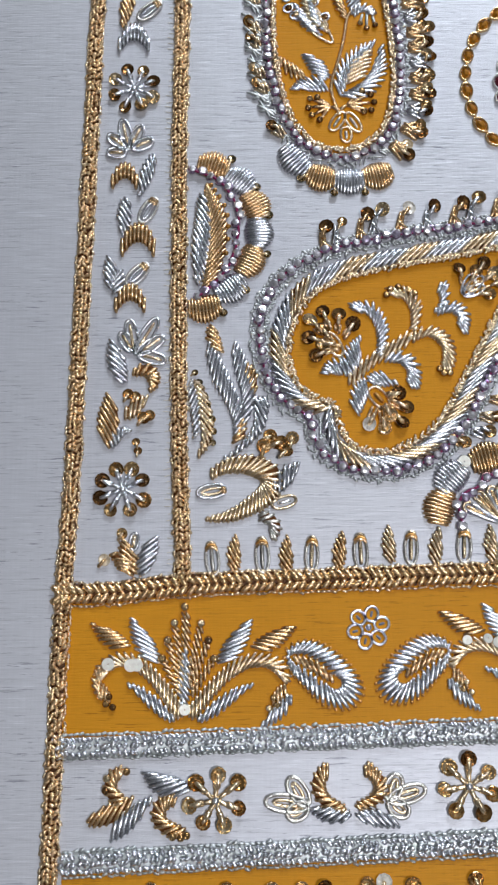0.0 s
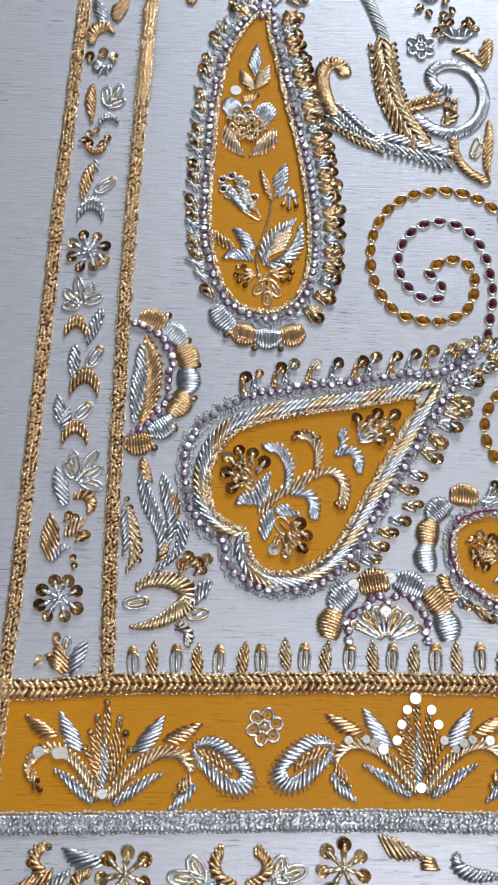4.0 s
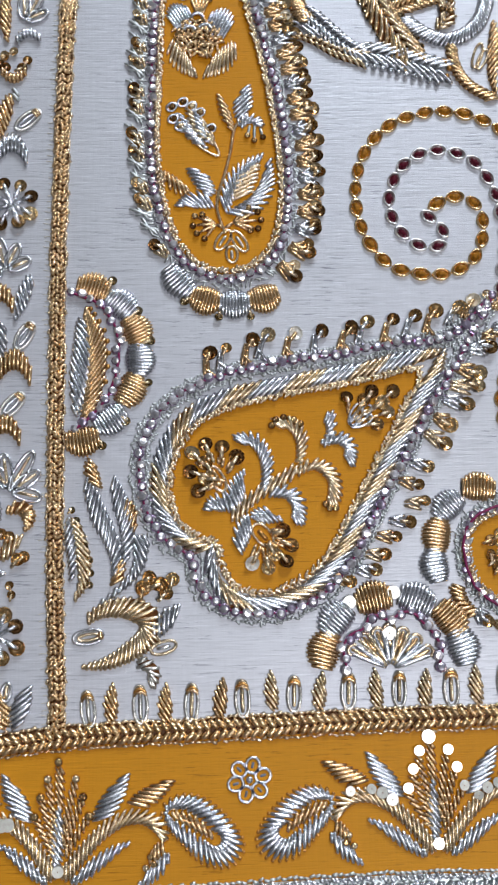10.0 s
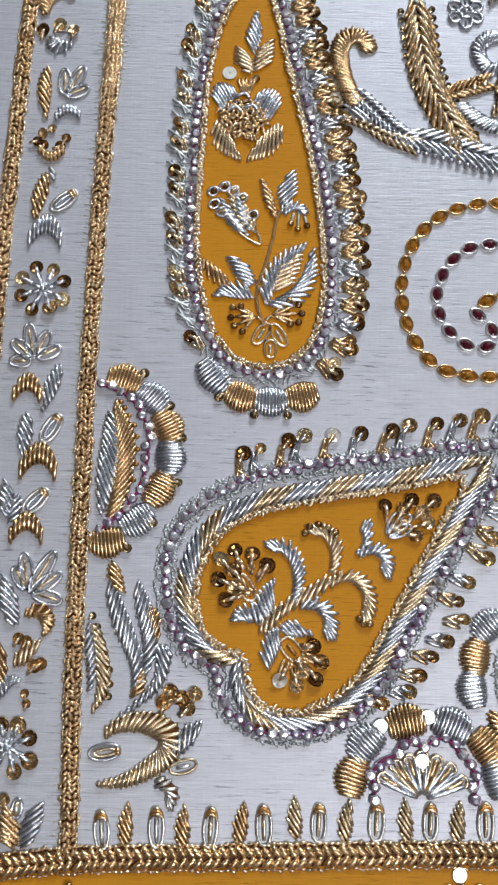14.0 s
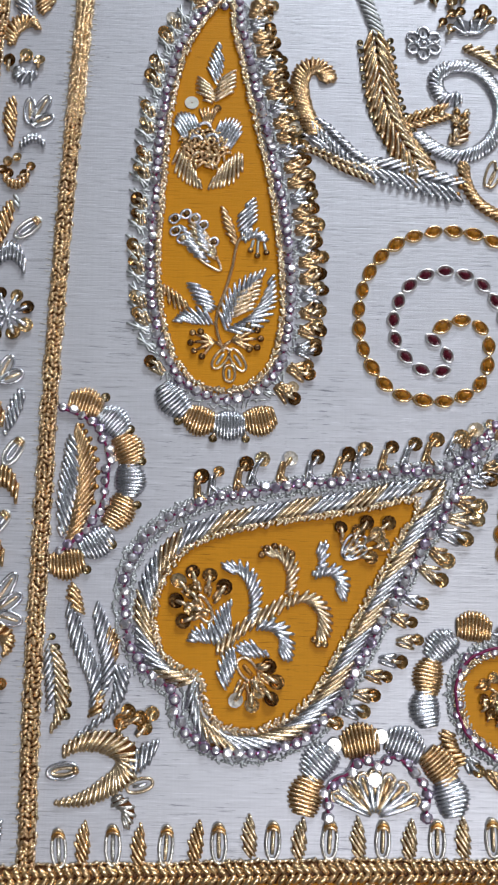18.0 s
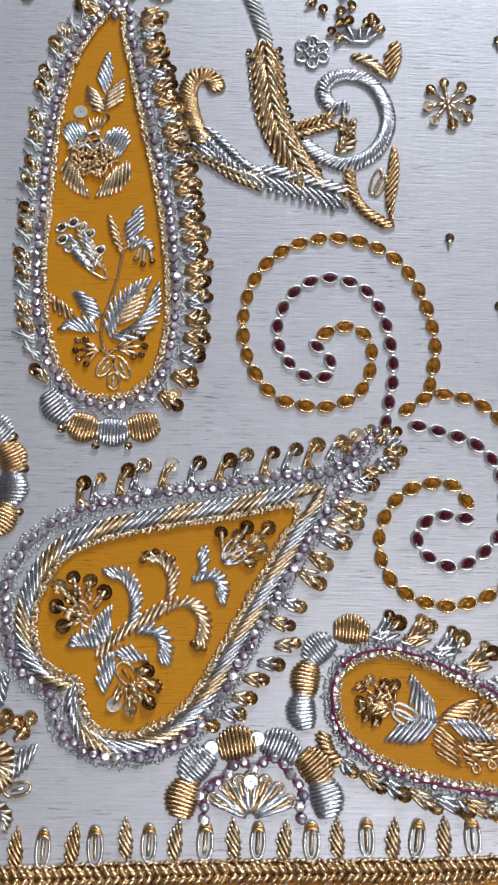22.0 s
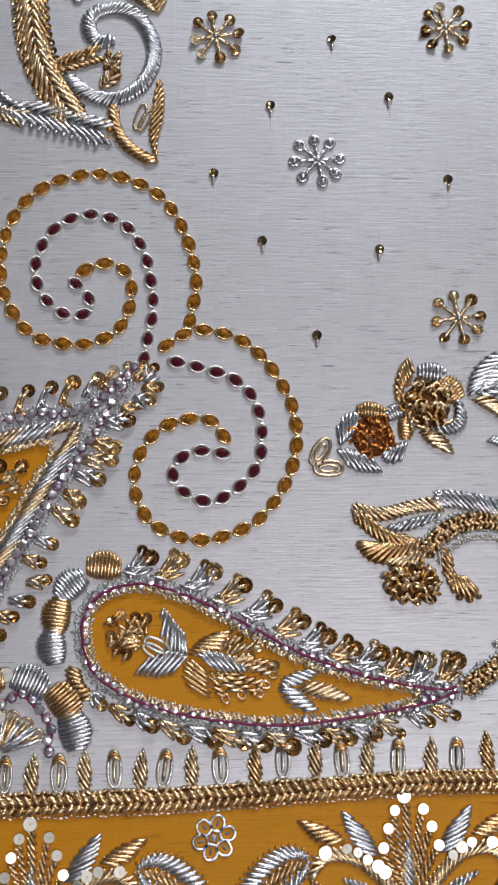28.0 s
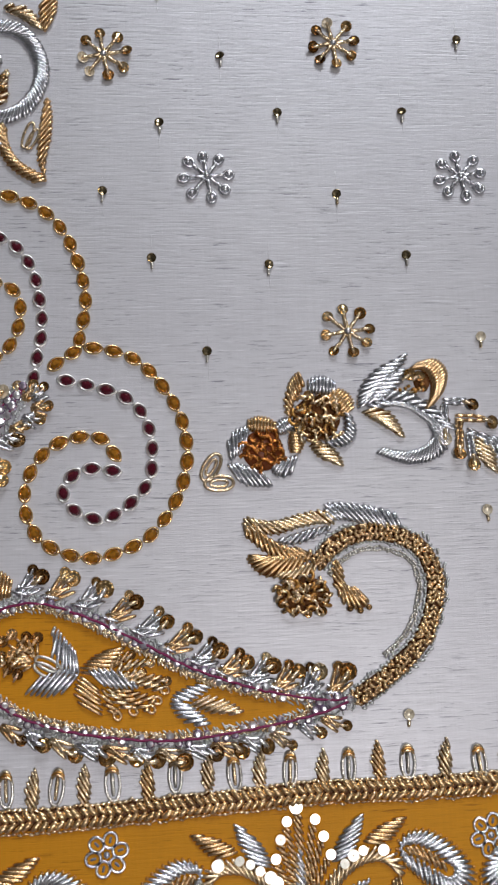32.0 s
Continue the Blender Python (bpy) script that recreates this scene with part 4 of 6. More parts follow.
turn_at = int(np.argmin(np.hypot(*(p - v2((-40.3, -46.6))).T)))
groups, i = [], 0
while i < m:
    k = (4, 5)[len(groups) % 2]
    groups.append(range(i, min(m, i + k)))
    i += k
for g, some in enumerate(groups):
    q = Pile()
    for i in some:
        thin = min(1.0, 0.3 + 0.16 * min(i, m - 1 - i))
        near = min(1.0, 0.55 + 0.12 * abs(i - turn_at))
        d = turned(t[i], 31 if i < turn_at else -24) * (3.8 if i < turn_at else 4.4) * thin * near * random.uniform(0.95, 1.05)
        q.coil(p[i] - d, p[i] + d, 0.44, 0.42, 0.95)
    part("satin_rope", q, (PALE, SILVER)[g % 2], he)
RIM_H = [(21.9, 7.6), (12.3, -1.2), (1.5, -2.6), (-10.4, -4.8), (-22.2, -6.5), (-33.9, -8.6), (-42.0, -11.1), (-48.8, -15.4), (-53.5, -21.3), (-55.0, -28.1), (-54.7, -33.8), (-52.9, -39.9), (-49.4, -44.8), (-44.2, -48.5), (-43.4, -53.4), (-40.6, -56.6), (-36.1, -59.1), (-30.6, -59.8), (-23.9, -59.0), (-17.2, -55.7), (-11.6, -49.8), (-4.8, -37.4), (-0.1, -29.4), (5.9, -18.3), (12.0, -9.4)]
crystal_line(he, RIM_H, 2.35, True, True, 1.04, 0.3, 0.95, 0.26, 0.35)
p, t, n = shifted(RIM_H, 1.7, 0.8)
q = Pile()
for a, b in zip(p, np.roll(p, -1, 0)):
    q.rod(a, b + left(b - a) * random.uniform(-0.8, 0.8), 0.28, 0.3, 0.2)
part("wire_outline", q, WIRE, he, kind="stuff")
p, t, n = shifted(RIM_H, -1.4, 0.8)
q = Pile()
for a, b in zip(p, np.roll(p, -1, 0)):
    q.rod(a, b + left(b - a) * random.uniform(-0.8, 0.8), 0.28, 0.3, 0.2)
part("wire_inline", q, WIRE, he, kind="stuff")
fringe(he, RIM_H, -2.0, 1.2, lambda a: True, 0.45, WIRE, 0.24)
fringe(he, RIM_H, 0.6, 1.4, lambda a: True, 0.6, WIRE, 0.2)
for k, (a, b) in enumerate(zip([(-39.5, -8.7), (-34.3, -7.4), (-30.2, -6.5), (-25.5, -5.6), (-20.7, -4.7), (-15.6, -4.0), (-10.6, -3.3), (-5.6, -2.6), (-0.6, -1.9), (4.2, -1.1), (9.2, -0.1), (14.2, 1.3), (18.1, 3.4)], [(-41.6, -4.8), (-35.8, -3.5), (-31.4, -1.7), (-26.0, -0.4), (-21.6, -0.3), (-16.9, 0.2), (-11.3, 0.9), (-6.3, 2.0), (-1.3, 2.6), (3.8, 3.5), (8.6, 4.4), (14.2, 5.4), (17.5, 6.7)])):
    d = v2(b) - v2(a)
    a = v2(a) + ((1.4, -1.0, 0.2, -1.6, -0.4, 0.5, 1.4, 0.2, 0.8, 0.7, 0.3, 0.2, 0.0)[k], 0)
    flag_bud(he, a, d, np.hypot(*d) + 0.8, (GOLD, SILVER)[k % 2], 0.96 if k != 1 else 0.75)
for k, (a, b) in enumerate(zip([(14.8, -4.5), (12.1, -8.2), (10.2, -12.4), (8.6, -15.3), (6.9, -18.9), (4.7, -22.4), (2.5, -26.5), (0.5, -30.5), (-1.5, -33.7), (-4.2, -37.4), (-5.9, -40.7), (-8.0, -44.6), (-9.9, -48.0), (-11.9, -51.3)], [(20.8, -4.2), (18.2, -9.8), (17.6, -12.8), (15.1, -16.6), (11.3, -20.9), (9.9, -24.9), (6.6, -30.4), (4.2, -34.4), (5.5, -38.1), (2.3, -41.9), (-0.3, -45.3), (-2.4, -48.9), (-4.3, -52.2), (-9.2, -53.9)])):
    d = v2(b) - v2(a)
    if k > 5:
        way = turned(unit(d), 32)
        end = v2(b) - unit(d) * 0.6 - ((k - 8) * 0.35 if k > 8 else 0, 0)
        bud(he, end - way * 4.8, way, 5.0, (SILVER, GOLD, PALE)[k % 3], 1.6, 0.85, 2)
    else:
        bud(he, v2(a) + d * 0.08, d, min(7.5, np.hypot(*d)) * 0.92 + 0.6, (SILVER, GOLD, PALE)[k % 3], 2.4, 1.05, 3)
for k, (a, b) in enumerate(zip([(20.6, 4.0), (22.4, 4.6), (24.0, 4.6), (23.6, 2.6), (21.6, 0.6), (19.0, -2.0), (17.2, -3.6)], [(20.6, 7.6), (23.9, 8.2), (27.2, 7.9), (27.2, 3.2), (26.4, 0.2), (23.8, -1.2), (22.6, -4.2)])):
    bud(he, a, v2(b) - v2(a), 4.6, (SILVER, GOLD)[k % 2], 2.6, 0.8, 3)
# flowering branch on the heart
part("branch", Pile().satin([(-36.2, -40.8), (-32.9, -37.0), (-29.3, -34.3), (-25.1, -31.9), (-21.6, -29.7)], 2.9, 0.95, 32, "band", 0.45), PALE, he)
part("branch", Pile().satin([(-22.5, -31.2), (-18.6, -28.8), (-14.7, -31.1), (-14.1, -35.1), (-15.5, -38.3)], 3.2, 0.85, 36, "curl", 0.48), PALE, he)
part("branch", Pile().satin([(-21.8, -28.9), (-20.8, -24.9), (-21.3, -21.9), (-23.4, -19.9), (-27.1, -20.4)], 3.0, 0.85, -36, "curl", 0.48), PALE, he)
for c in [(-27.2, -20.5), (-26.3, -19.3), (-24.6, -18.8), (-22.5, -19.3), (-21.1, -20.2), (-15.6, -38.3), (-14.3, -38.3), (-16.4, -37.4)]:
    stone("seed_bead", BEAD_MESH, he, c, 0, 0.2, 0.8, tilt=15)
part("curl", Pile().satin([(-29.5, -34.7), (-28.3, -29.9), (-29.0, -25.9), (-31.4, -23.2), (-35.3, -23.9)], 3.2, 0.85, -36, "curl", 0.48), SILVER, he)
part("leaf", Pile().satin([(-28.4, -35.2), (-24.5, -34.7), (-21.8, -37.3), (-22.5, -42.0)], 3.5, 0.85, 36, "curl", 0.48), SILVER, he)
part("sprig", Pile().satin([(-17.0, -24.9), (-14.4, -21.8), (-15.3, -17.7)], 3.8, 1.0, -33, "grow", 0.45), SILVER, he)
part("sprig", Pile().satin([(-16.8, -24.9), (-13.2, -23.3), (-10.4, -25.3), (-11.4, -29.6)], 3.3, 0.85, 36, "curl", 0.48), SILVER, he)
part("leaf", Pile().satin([(-35.4, -38.9), (-35.3, -34.4), (-33.2, -29.4)], 4.4, 0.85, 33), SILVER, he)
part("leaf", Pile().satin([(-35.4, -38.4), (-38.9, -36.5), (-42.4, -38.7)], 4.2, 0.85, -33), SILVER, he)
part("leaf", Pile().satin([(-32.4, -39.3), (-34.1, -43.5), (-34.3, -48.6)], 4.2, 0.85, 33), SILVER, he)
part("leaf", Pile().satin([(-32.2, -39.4), (-29.2, -39.5), (-25.4, -41.2)], 3.8, 0.85, -33), SILVER, he)
FLOWER_A = v2((-38.5, -32.5))
for c in [(-44.2, -26.6), (-41.1, -24.6), (-37.7, -25.3), (-34.6, -27.2), (-44.3, -30.4), (-42.9, -34.3), (-41.4, -28.6), (-41.2, -32.2)]:
    c = v2(c)
    way = unit(FLOWER_A - c)
    sequin(he, c, 1.0, 0.6, way=way, tie=PALE)
    part("ray", Pile().rod(c + way * 1.8 + left(way) * 0.45, c + way * 4.2 + left(way) * 0.3, 0.46, 0.5, 0.4).rod(c + way * 1.6 - left(way) * 0.5, c + way * 3.6 - left(way) * 0.4, 0.46, 0.4, 0.4), (GOLD, PALE)[random.random() < 0.4], he)
FLOWER_B = v2((-29.7, -43.8))
for c in [(-32.2, -49.4), (-28.7, -50.5), (-25.1, -49.5), (-24.0, -46.2), (-25.4, -42.8), (-27.5, -47.6)]:
    c = v2(c)
    n = left(unit(c - FLOWER_B)) * 0.5
    part("ray", Pile().rod(FLOWER_B + (c - FLOWER_B) * 0.35 + n, c * 0.9 + FLOWER_B * 0.1 + n, 0.46, 0.4, 0.3).rod(FLOWER_B + (c - FLOWER_B) * 0.35 - n, c * 0.9 + FLOWER_B * 0.1 - n, 0.46, 0.4, 0.3), GOLD, he)
    sequin(he, c, 1.0, 0.6, way=FLOWER_B - c, tie=PALE)
part("wire_loop", Pile().loop((-40.4, -29.2), (-37.5, -34.3), 2.8), PALE, he)
part("wire_loop", Pile().loop((-31.5, -41.6), (-27.9, -45.8), 3.2, 0.38), PALE, he)
part("loop_core", Pile().rod((-39.9, -30.3), (-38.0, -33.7), 0.5).rod((-30.7, -42.7), (-28.8, -44.8), 0.5), BROWN, he)
TUFT = v2((-10.4, -20.8))
for c in [(-11.1, -14.9), (-5.7, -13.4), (-1.2, -13.5), (-2.3, -18.1), (-4.7, -20.8), (-7.4, -15.4), (-3.4, -16.0)]:
    sequin(he, c, 0.95, 0.55, way=TUFT - v2(c), tie=PALE)
    part("ray", Pile().rod(v2(c) * 0.8 + TUFT * 0.2, v2(c) * 0.4 + TUFT * 0.6, 0.42, 0.35, 0.3), GOLD, he)
for b in [(-5.9, -16.6), (-8.0, -16.1), (-5.7, -18.9)]:
    part("wire_loop", Pile().loop(TUFT, b, 2.3, 0.36, 0.6), SILVER, he)
    part("loop_core", Pile().rod(TUFT * 0.8 + v2(b) * 0.2, TUFT * 0.2 + v2(b) * 0.8, 0.34, 0.6, 0.2), PALE, he)

# ---- fan of scallops over the hem ----
fan = thing("fan_flower", (-4.5, -68.7), "half-round fan flower of gold and silver wire scallops", "flower")
FAN = v2((-4.5, -71.3))
for k, c in enumerate([(-17.2, -67.6), (-14.8, -61.7), (-7.2, -57.8), (1.3, -58.3), (7.8, -62.0), (9.9, -67.5)]):
    d = v2(c) - FAN
    part("scallop", Pile().pad(v2(c) + unit(d) * 0.9, d, 7.8, 8.0), SILVER if k in (1, 3, 5) else GOLD, fan, "silver wire scallop" if k in (1, 3, 5) else "gold wire scallop")
crystal_line(fan, [(-13.3, -71.4), (-14.1, -67.8), (-13.0, -64.8), (-10.0, -63.3), (-7.8, -60.5), (-4.8, -61.6), (-0.5, -60.0), (2.3, -62.1), (4.4, -64.6), (6.1, -67.5), (5.1, -71.2)], 2.3, True, False, 1.02, 0.2, 1.05, 0.30, 0.7)
for k, c in enumerate([(-12.5, -67.2), (-9.9, -64.8), (-7.0, -63.7), (-4.4, -62.9), (-1.4, -63.8), (1.4, -65.3), (3.8, -67.8)]):
    d = v2(c) - FAN
    n = left(unit(d))
    for side in (-1, 1):
        part("fan_ray", Pile().rod(FAN + d * 0.10 + n * side * 0.25, FAN + d * 0.96 + n * side * 0.95, 0.46, 0.42, 0.35), (SILVER, PALE, SILVER)[k % 3], fan)
    part("fan_cap", Pile().tube([FAN + d * 0.93 + n * 1.15 * math.cos(x) + unit(d) * 1.1 * math.sin(x) for x in np.linspace(0, math.pi, 8)], 0.34, 0.5), PALE, fan)
    part("fan_core", Pile().rod(FAN + d * 0.5, FAN + d * 0.98, 0.4, 0.3, 0.2), GOLD, fan)
for c in [(-12.4, -57.9), (-3.2, -56.1), (-4.5, -64.3)]:
    stone("flat_spangle", SPANGLE_MESH, fan, c, 0, 0.9, 0.85)

# ---- half flower against the inner braid ----
hf = thing("half_flower", (-64.3, -7.4), "half flower of wire scallops and crystals against the gold braid", "flower")
HC = v2((-69.6, -6.4))
for k, c in enumerate([(-64.6, 10.9), (-58.4, 6.9), (-55.1, 0.9), (-54.4, -5.8), (-56.5, -12.6), (-60.8, -19.1), (-66.7, -23.6)]):
    d = v2(c) - HC
    part("scallop", Pile().pad(v2(c) - unit(d) * 0.2, d, 7.4, 7.6), SILVER if k % 2 else GOLD, hf, "silver wire scallop" if k % 2 else "gold wire scallop")
for c in [(-60.6, 11.8), (-55.1, 5.0), (-52.5, -1.7), (-52.9, -11.0), (-57.8, -19.3), (-62.7, -24.5)]:
    sequin(hf, c, 0.62, 0.5, way=HC - v2(c), tie=PALE, mesh=DROP_MESH)
crystal_line(hf, [(-69.5, 9.1), (-63.9, 6.8), (-60.4, 2.2), (-59.2, -3.2), (-60.0, -9.7), (-62.7, -15.6), (-68.2, -21.0)], 2.3, True, False, 1.02, 0.2, 1.05, 0.30, 0.7)
part("silver_leaf", Pile().satin([(-67.5, 3.9), (-66.7, -2.7), (-67.5, -9.9), (-68.5, -19.8)], 5.0, 0.95, 55, "leaf", 0.45), SILVER, hf)
p, t = curve([(-67.6, -19.6), (-66.4, -13.0), (-65.8, -5.0), (-66.6, 3.4)], 1.25)
q = Pile()
for i, (a, d) in enumerate(zip(p, t)):
    s = i / (len(p) - 1)
    e = a + turned(d, -34 + 16 * s) * (3.0 + 5.0 * math.sin(math.pi * min(1.0, 0.15 + 0.85 * s)))
    q.coil(a, e, 0.44, 0.40, 0.5)
    if i % 2 and 1 < i < len(p) - 1:
        stone("dark_bead", SMALL_GILT, hf, e + unit(e - a) * 0.4, 0, 0.3, 1.0)
part("gold_branch", q, GOLD, hf)

# ---- plume and hook in the corner ----
pl = thing("plume_spray", (-57.7, -47.1), "plume of silver and gold wire with a hooked gold stem", "spray")
part("plume", Pile().satin([(-65.7, -27.0), (-64.7, -31.0), (-62.3, -34.4)], 3.2, 0.9, 31), GOLD, pl)
part("plume", Pile().satin([(-66.1, -30.6), (-63.4, -38.9), (-60.0, -46.7), (-60.8, -54.0)], 3.9, 0.9, -31), SILVER, pl)
part("plume", Pile().satin([(-60.7, -30.5), (-58.7, -37.3), (-57.3, -43.6), (-59.3, -51.8)], 3.7, 0.9, -31), SILVER, pl)
part("plume", Pile().satin([(-57.7, -35.6), (-56.6, -39.3), (-56.2, -43.1)], 2.8, 0.9, -31), GOLD, pl)
part("plume", Pile().satin([(-54.6, -43.1), (-55.2, -49.7), (-58.8, -54.0), (-63.0, -57.0)], 3.6, 0.9, 31, "taper"), SILVER, pl)
part("plume", Pile().satin([(-58.6, -48.0), (-59.3, -51.3), (-61.3, -54.4)], 2.6, 0.9, -31), GOLD, pl)
part("hook", Pile().satin([(-65.9, -60.6), (-62.7, -58.5), (-57.7, -57.9), (-53.2, -59.9), (-53.1, -63.6), (-57.3, -66.8), (-62.1, -69.0), (-69.1, -69.6)], 5.0, 1.0, 55, "leaf", 0.46), PALE, pl)
part("wire_loop", Pile().loop((-68.4, -64.0), (-62.4, -63.1), 2.9, 0.34), SILVER, pl)
part("inner_loop", Pile().loop((-67.4, -63.9), (-63.3, -63.3), 1.2, 0.32, 0.4), PALE, pl)
part("gilt_tip", Pile().rod((-63.1, -62.6), (-62.6, -64.1), 0.6, 0.5, 0.3), GOLD, pl)
part("leaf", Pile().satin([(-51.9, -64.1), (-49.9, -60.4), (-46.4, -57.2)], 4.0, 0.95, 40), SILVER, pl)
part("wire_loop", Pile().loop((-52.8, -66.7), (-47.8, -65.3), 2.4, 0.34), PALE, pl)
part("loop_core", Pile().rod((-51.7, -66.3), (-48.9, -65.7), 0.4, 0.3, 0.2), SILVER, pl)
part("sprig", Pile().satin([(-55.6, -68.6), (-52.9, -69.6), (-52.0, -71.4), (-53.2, -73.7)], 2.6, 0.9, 40, "band"), STRAND, pl)
for c in [(-52.8, -51.9), (-48.3, -52.4), (-49.8, -55.4), (-54.6, -54.1), (-50.7, -53.5)]:
    sequin(pl, c, 1.0, 0.5)
part("ray_spray", Pile().coil((-51.6, -53.7), (-55.1, -55.2)).coil((-51.9, -53.0), (-52.5, -51.9)).coil((-51.3, -53.5), (-49.5, -55.4)).coil((-52.1, -53.5), (-54.6, -54.1)), GOLD, pl)
sp = thing("side_leaf", (-67.1, -48.4), "gold wire leaf edged with sequins beside the braid", "leaf")
part("silver_blade", Pile().satin([(-69.4, -39.0), (-69.1, -44.0), (-68.6, -49.0), (-69.3, -54.0)], 2.6, 0.85, -32, "leaf", 0.40), SILVER, sp)
part("gold_blade", Pile().satin([(-69.0, -38.6), (-67.3, -44.0), (-66.2, -49.4), (-66.7, -53.7), (-69.3, -57.8)], 3.2, 0.85, 32, "leaf", 0.42), PALE, sp)
for c in [(-68.8, -37.9), (-68.0, -40.1), (-66.9, -42.9), (-66.1, -45.3), (-65.3, -48.1), (-64.9, -50.7), (-65.2, -53.2)]:
    sequin(sp, c, 0.5, 0.5, way=(-0.8, -0.6), tie=PALE, mesh=DROP_MESH)

# ---- long paisley along the hem ----
PAISLEY_3 = [(13.7, -48.5), (15.6, -43.6), (19.6, -41.2), (25.1, -40.8), (32.9, -43.7), (43.4, -49.3), (52.6, -54.5), (61.8, -58.2), (71.1, -60.5), (81.4, -62.0), (71.0, -63.7), (59.3, -64.8), (48.9, -64.5), (38.5, -63.2), (29.4, -61.2), (20.9, -58.0), (15.5, -53.4)]
P3_EDGE = [tuple(a) for a in shifted(PAISLEY_3, 1.5, 5.0)[0]]
p3 = paisley_cloth("long_paisley", (41.0, -54.1), "long orange silk paisley lying along the hem, edged with crystals", P3_EDGE)
RIM_3 = [(11.8, -47.9), (13.5, -42.2), (18.5, -39.1), (25.4, -38.5), (34.7, -41.6), (45.7, -47.1), (55.0, -52.3), (64.2, -56.0), (73.5, -58.7), (84.0, -60.6), (89.4, -60.4), (83.9, -62.8), (74.4, -64.7), (63.9, -66.2), (52.3, -67.1), (40.8, -66.1), (29.4, -63.9), (20.9, -60.7), (14.0, -55.6)]
crystal_line(p3, RIM_3, 1.95, True, True, 0.86, 0.3, 1.25, 0.30, 0.8)
part("wire_bed", Pile().granular(RIM_3 + RIM_3[:1], 3.6, 1.0, 0.24, 0.0, 4), WIRE, p3, "small silver wire chips", kind="stuff")
fringe(p3, RIM_3, 0.9, 1.3, lambda a: True, 0.6, WIRE, 0.22)
fringe(p3, RIM_3, -0.9, 0.8, lambda a: True, 0.7, WIRE, 0.2)
for k, (a, b) in enumerate(zip([(22.5, -36.6), (28.5, -37.6), (34.7, -39.7), (40.5, -42.6), (46.3, -45.6), (52.3, -49.1), (57.9, -52.1), (63.3, -54.5), (68.9, -56.4), (74.7, -58.1), (80.6, -59.4), (86.5, -59.7)], [(25.0, -32.5), (31.6, -33.4), (37.9, -35.6), (44.5, -38.7), (50.5, -42.5), (56.3, -46.1), (61.5, -49.0), (67.0, -51.7), (72.6, -52.9), (77.5, -54.2), (82.2, -54.6), (88.2, -54.7)])):
    a = v2(a) + (-1.7, -0.4)
    d = v2(b) + (0.6, -0.3) - a
    bud(p3, a, d, np.hypot(*d) + 1.0, (SILVER, GOLD)[k % 2], 3.3, 1.14, 4, twin=0.7)
    n = left(unit(d))
    part("cross_stitch", Pile().rod(a - n * 1.4 + d * 0.02, a + n * 1.9 + d * 0.30, 0.36, 0.5, 0.3).rod(a + n * 1.9 - d * 0.05, a - n * 1.2 + d * 0.32, 0.36, 0.8, 0.3), SILVER, p3)
for k, (a, b) in enumerate(zip([(15.8, -59.7), (19.8, -62.4), (24.3, -64.0), (29.4, -65.6), (34.5, -67.1), (39.9, -67.7), (45.3, -68.5), (50.8, -68.8), (56.3, -68.5), (62.1, -68.2), (67.9, -67.4), (74.3, -66.4), (80.3, -65.2), (85.0, -64.0)], [(14.9, -62.5), (20.6, -65.4), (25.1, -67.1), (31.4, -69.2), (37.6, -69.8), (43.6, -70.6), (47.8, -70.9), (53.5, -71.3), (59.8, -70.7), (64.9, -70.5), (70.1, -69.8), (75.4, -69.1), (81.3, -67.7), (86.7, -66.5)])):
    a = v2(a) + (-2.4, -0.2)
    d = v2(b) + (0.6, 0.4) - a
    bud(p3, a, d, np.hypot(*d) + 1.2, (SILVER, GOLD, SILVER, PALE)[k % 4], 2.0, 1.12 if 1 < k < 11 else 0.78, 3)
for k, (c, way) in enumerate(zip([(16.0, -35.3), (9.8, -39.0), (7.4, -44.6), (6.6, -50.7)], ((0.1, 1), (-0.7, 0.8), (-1, 0.15), (-1, -0.1)))):
    part("scallop", Pile().pad(v2(c) + unit(v2(way)) * 1.0, way, 7.4, 7.2), SILVER if k % 2 else GOLD, p3, "silver wire scallop" if k % 2 else "gold wire scallop")
part("side_loop", Pile().satin([(10.0, -54.6), (10.8, -58.5), (13.5, -61.4)], 3.4, 0.95, 60, "band"), GOLD, p3)
BLOOM = v2((24.8, -50.2))
for c in [(17.9, -45.9), (19.7, -44.4), (22.5, -44.9), (17.4, -48.7), (18.9, -51.5), (20.8, -52.4), (19.8, -48.3), (21.6, -46.8), (24.8, -45.4), (18.3, -50.0), (23.1, -47.5), (21.0, -49.7)]:
    part("ray", Pile().rod(v2(c) * 0.88 + BLOOM * 0.12, v2(c) * 0.25 + BLOOM * 0.75, 0.40, 0.35, 0.3), GOLD, p3)
    sequin(p3, c, 0.74, 0.4)
for a, b in zip([(24.4, -49.5), (24.2, -50.7)], [(29.4, -52.1), (28.8, -53.4)]):
    part("wire_loop", Pile().loop(a, b, 2.2, 0.36, 0.5), STRAND, p3)
part("leaf", Pile().satin([(33.2, -52.8), (29.7, -48.8), (28.3, -42.8)], 5.2, 0.9, -31), SILVER, p3)
part("leaf", Pile().satin([(33.2, -53.2), (27.2, -54.9), (21.3, -56.5)], 5.2, 0.9, 31), SILVER, p3)
part("leaf", Pile().satin([(33.4, -52.8), (37.8, -51.4), (42.8, -47.6)], 5.2, 0.9, -31), GOLD, p3)
part("leaf", Pile().satin([(33.5, -53.4), (35.1, -57.9), (37.8, -62.1)], 5.2, 0.9, 31), GOLD, p3)
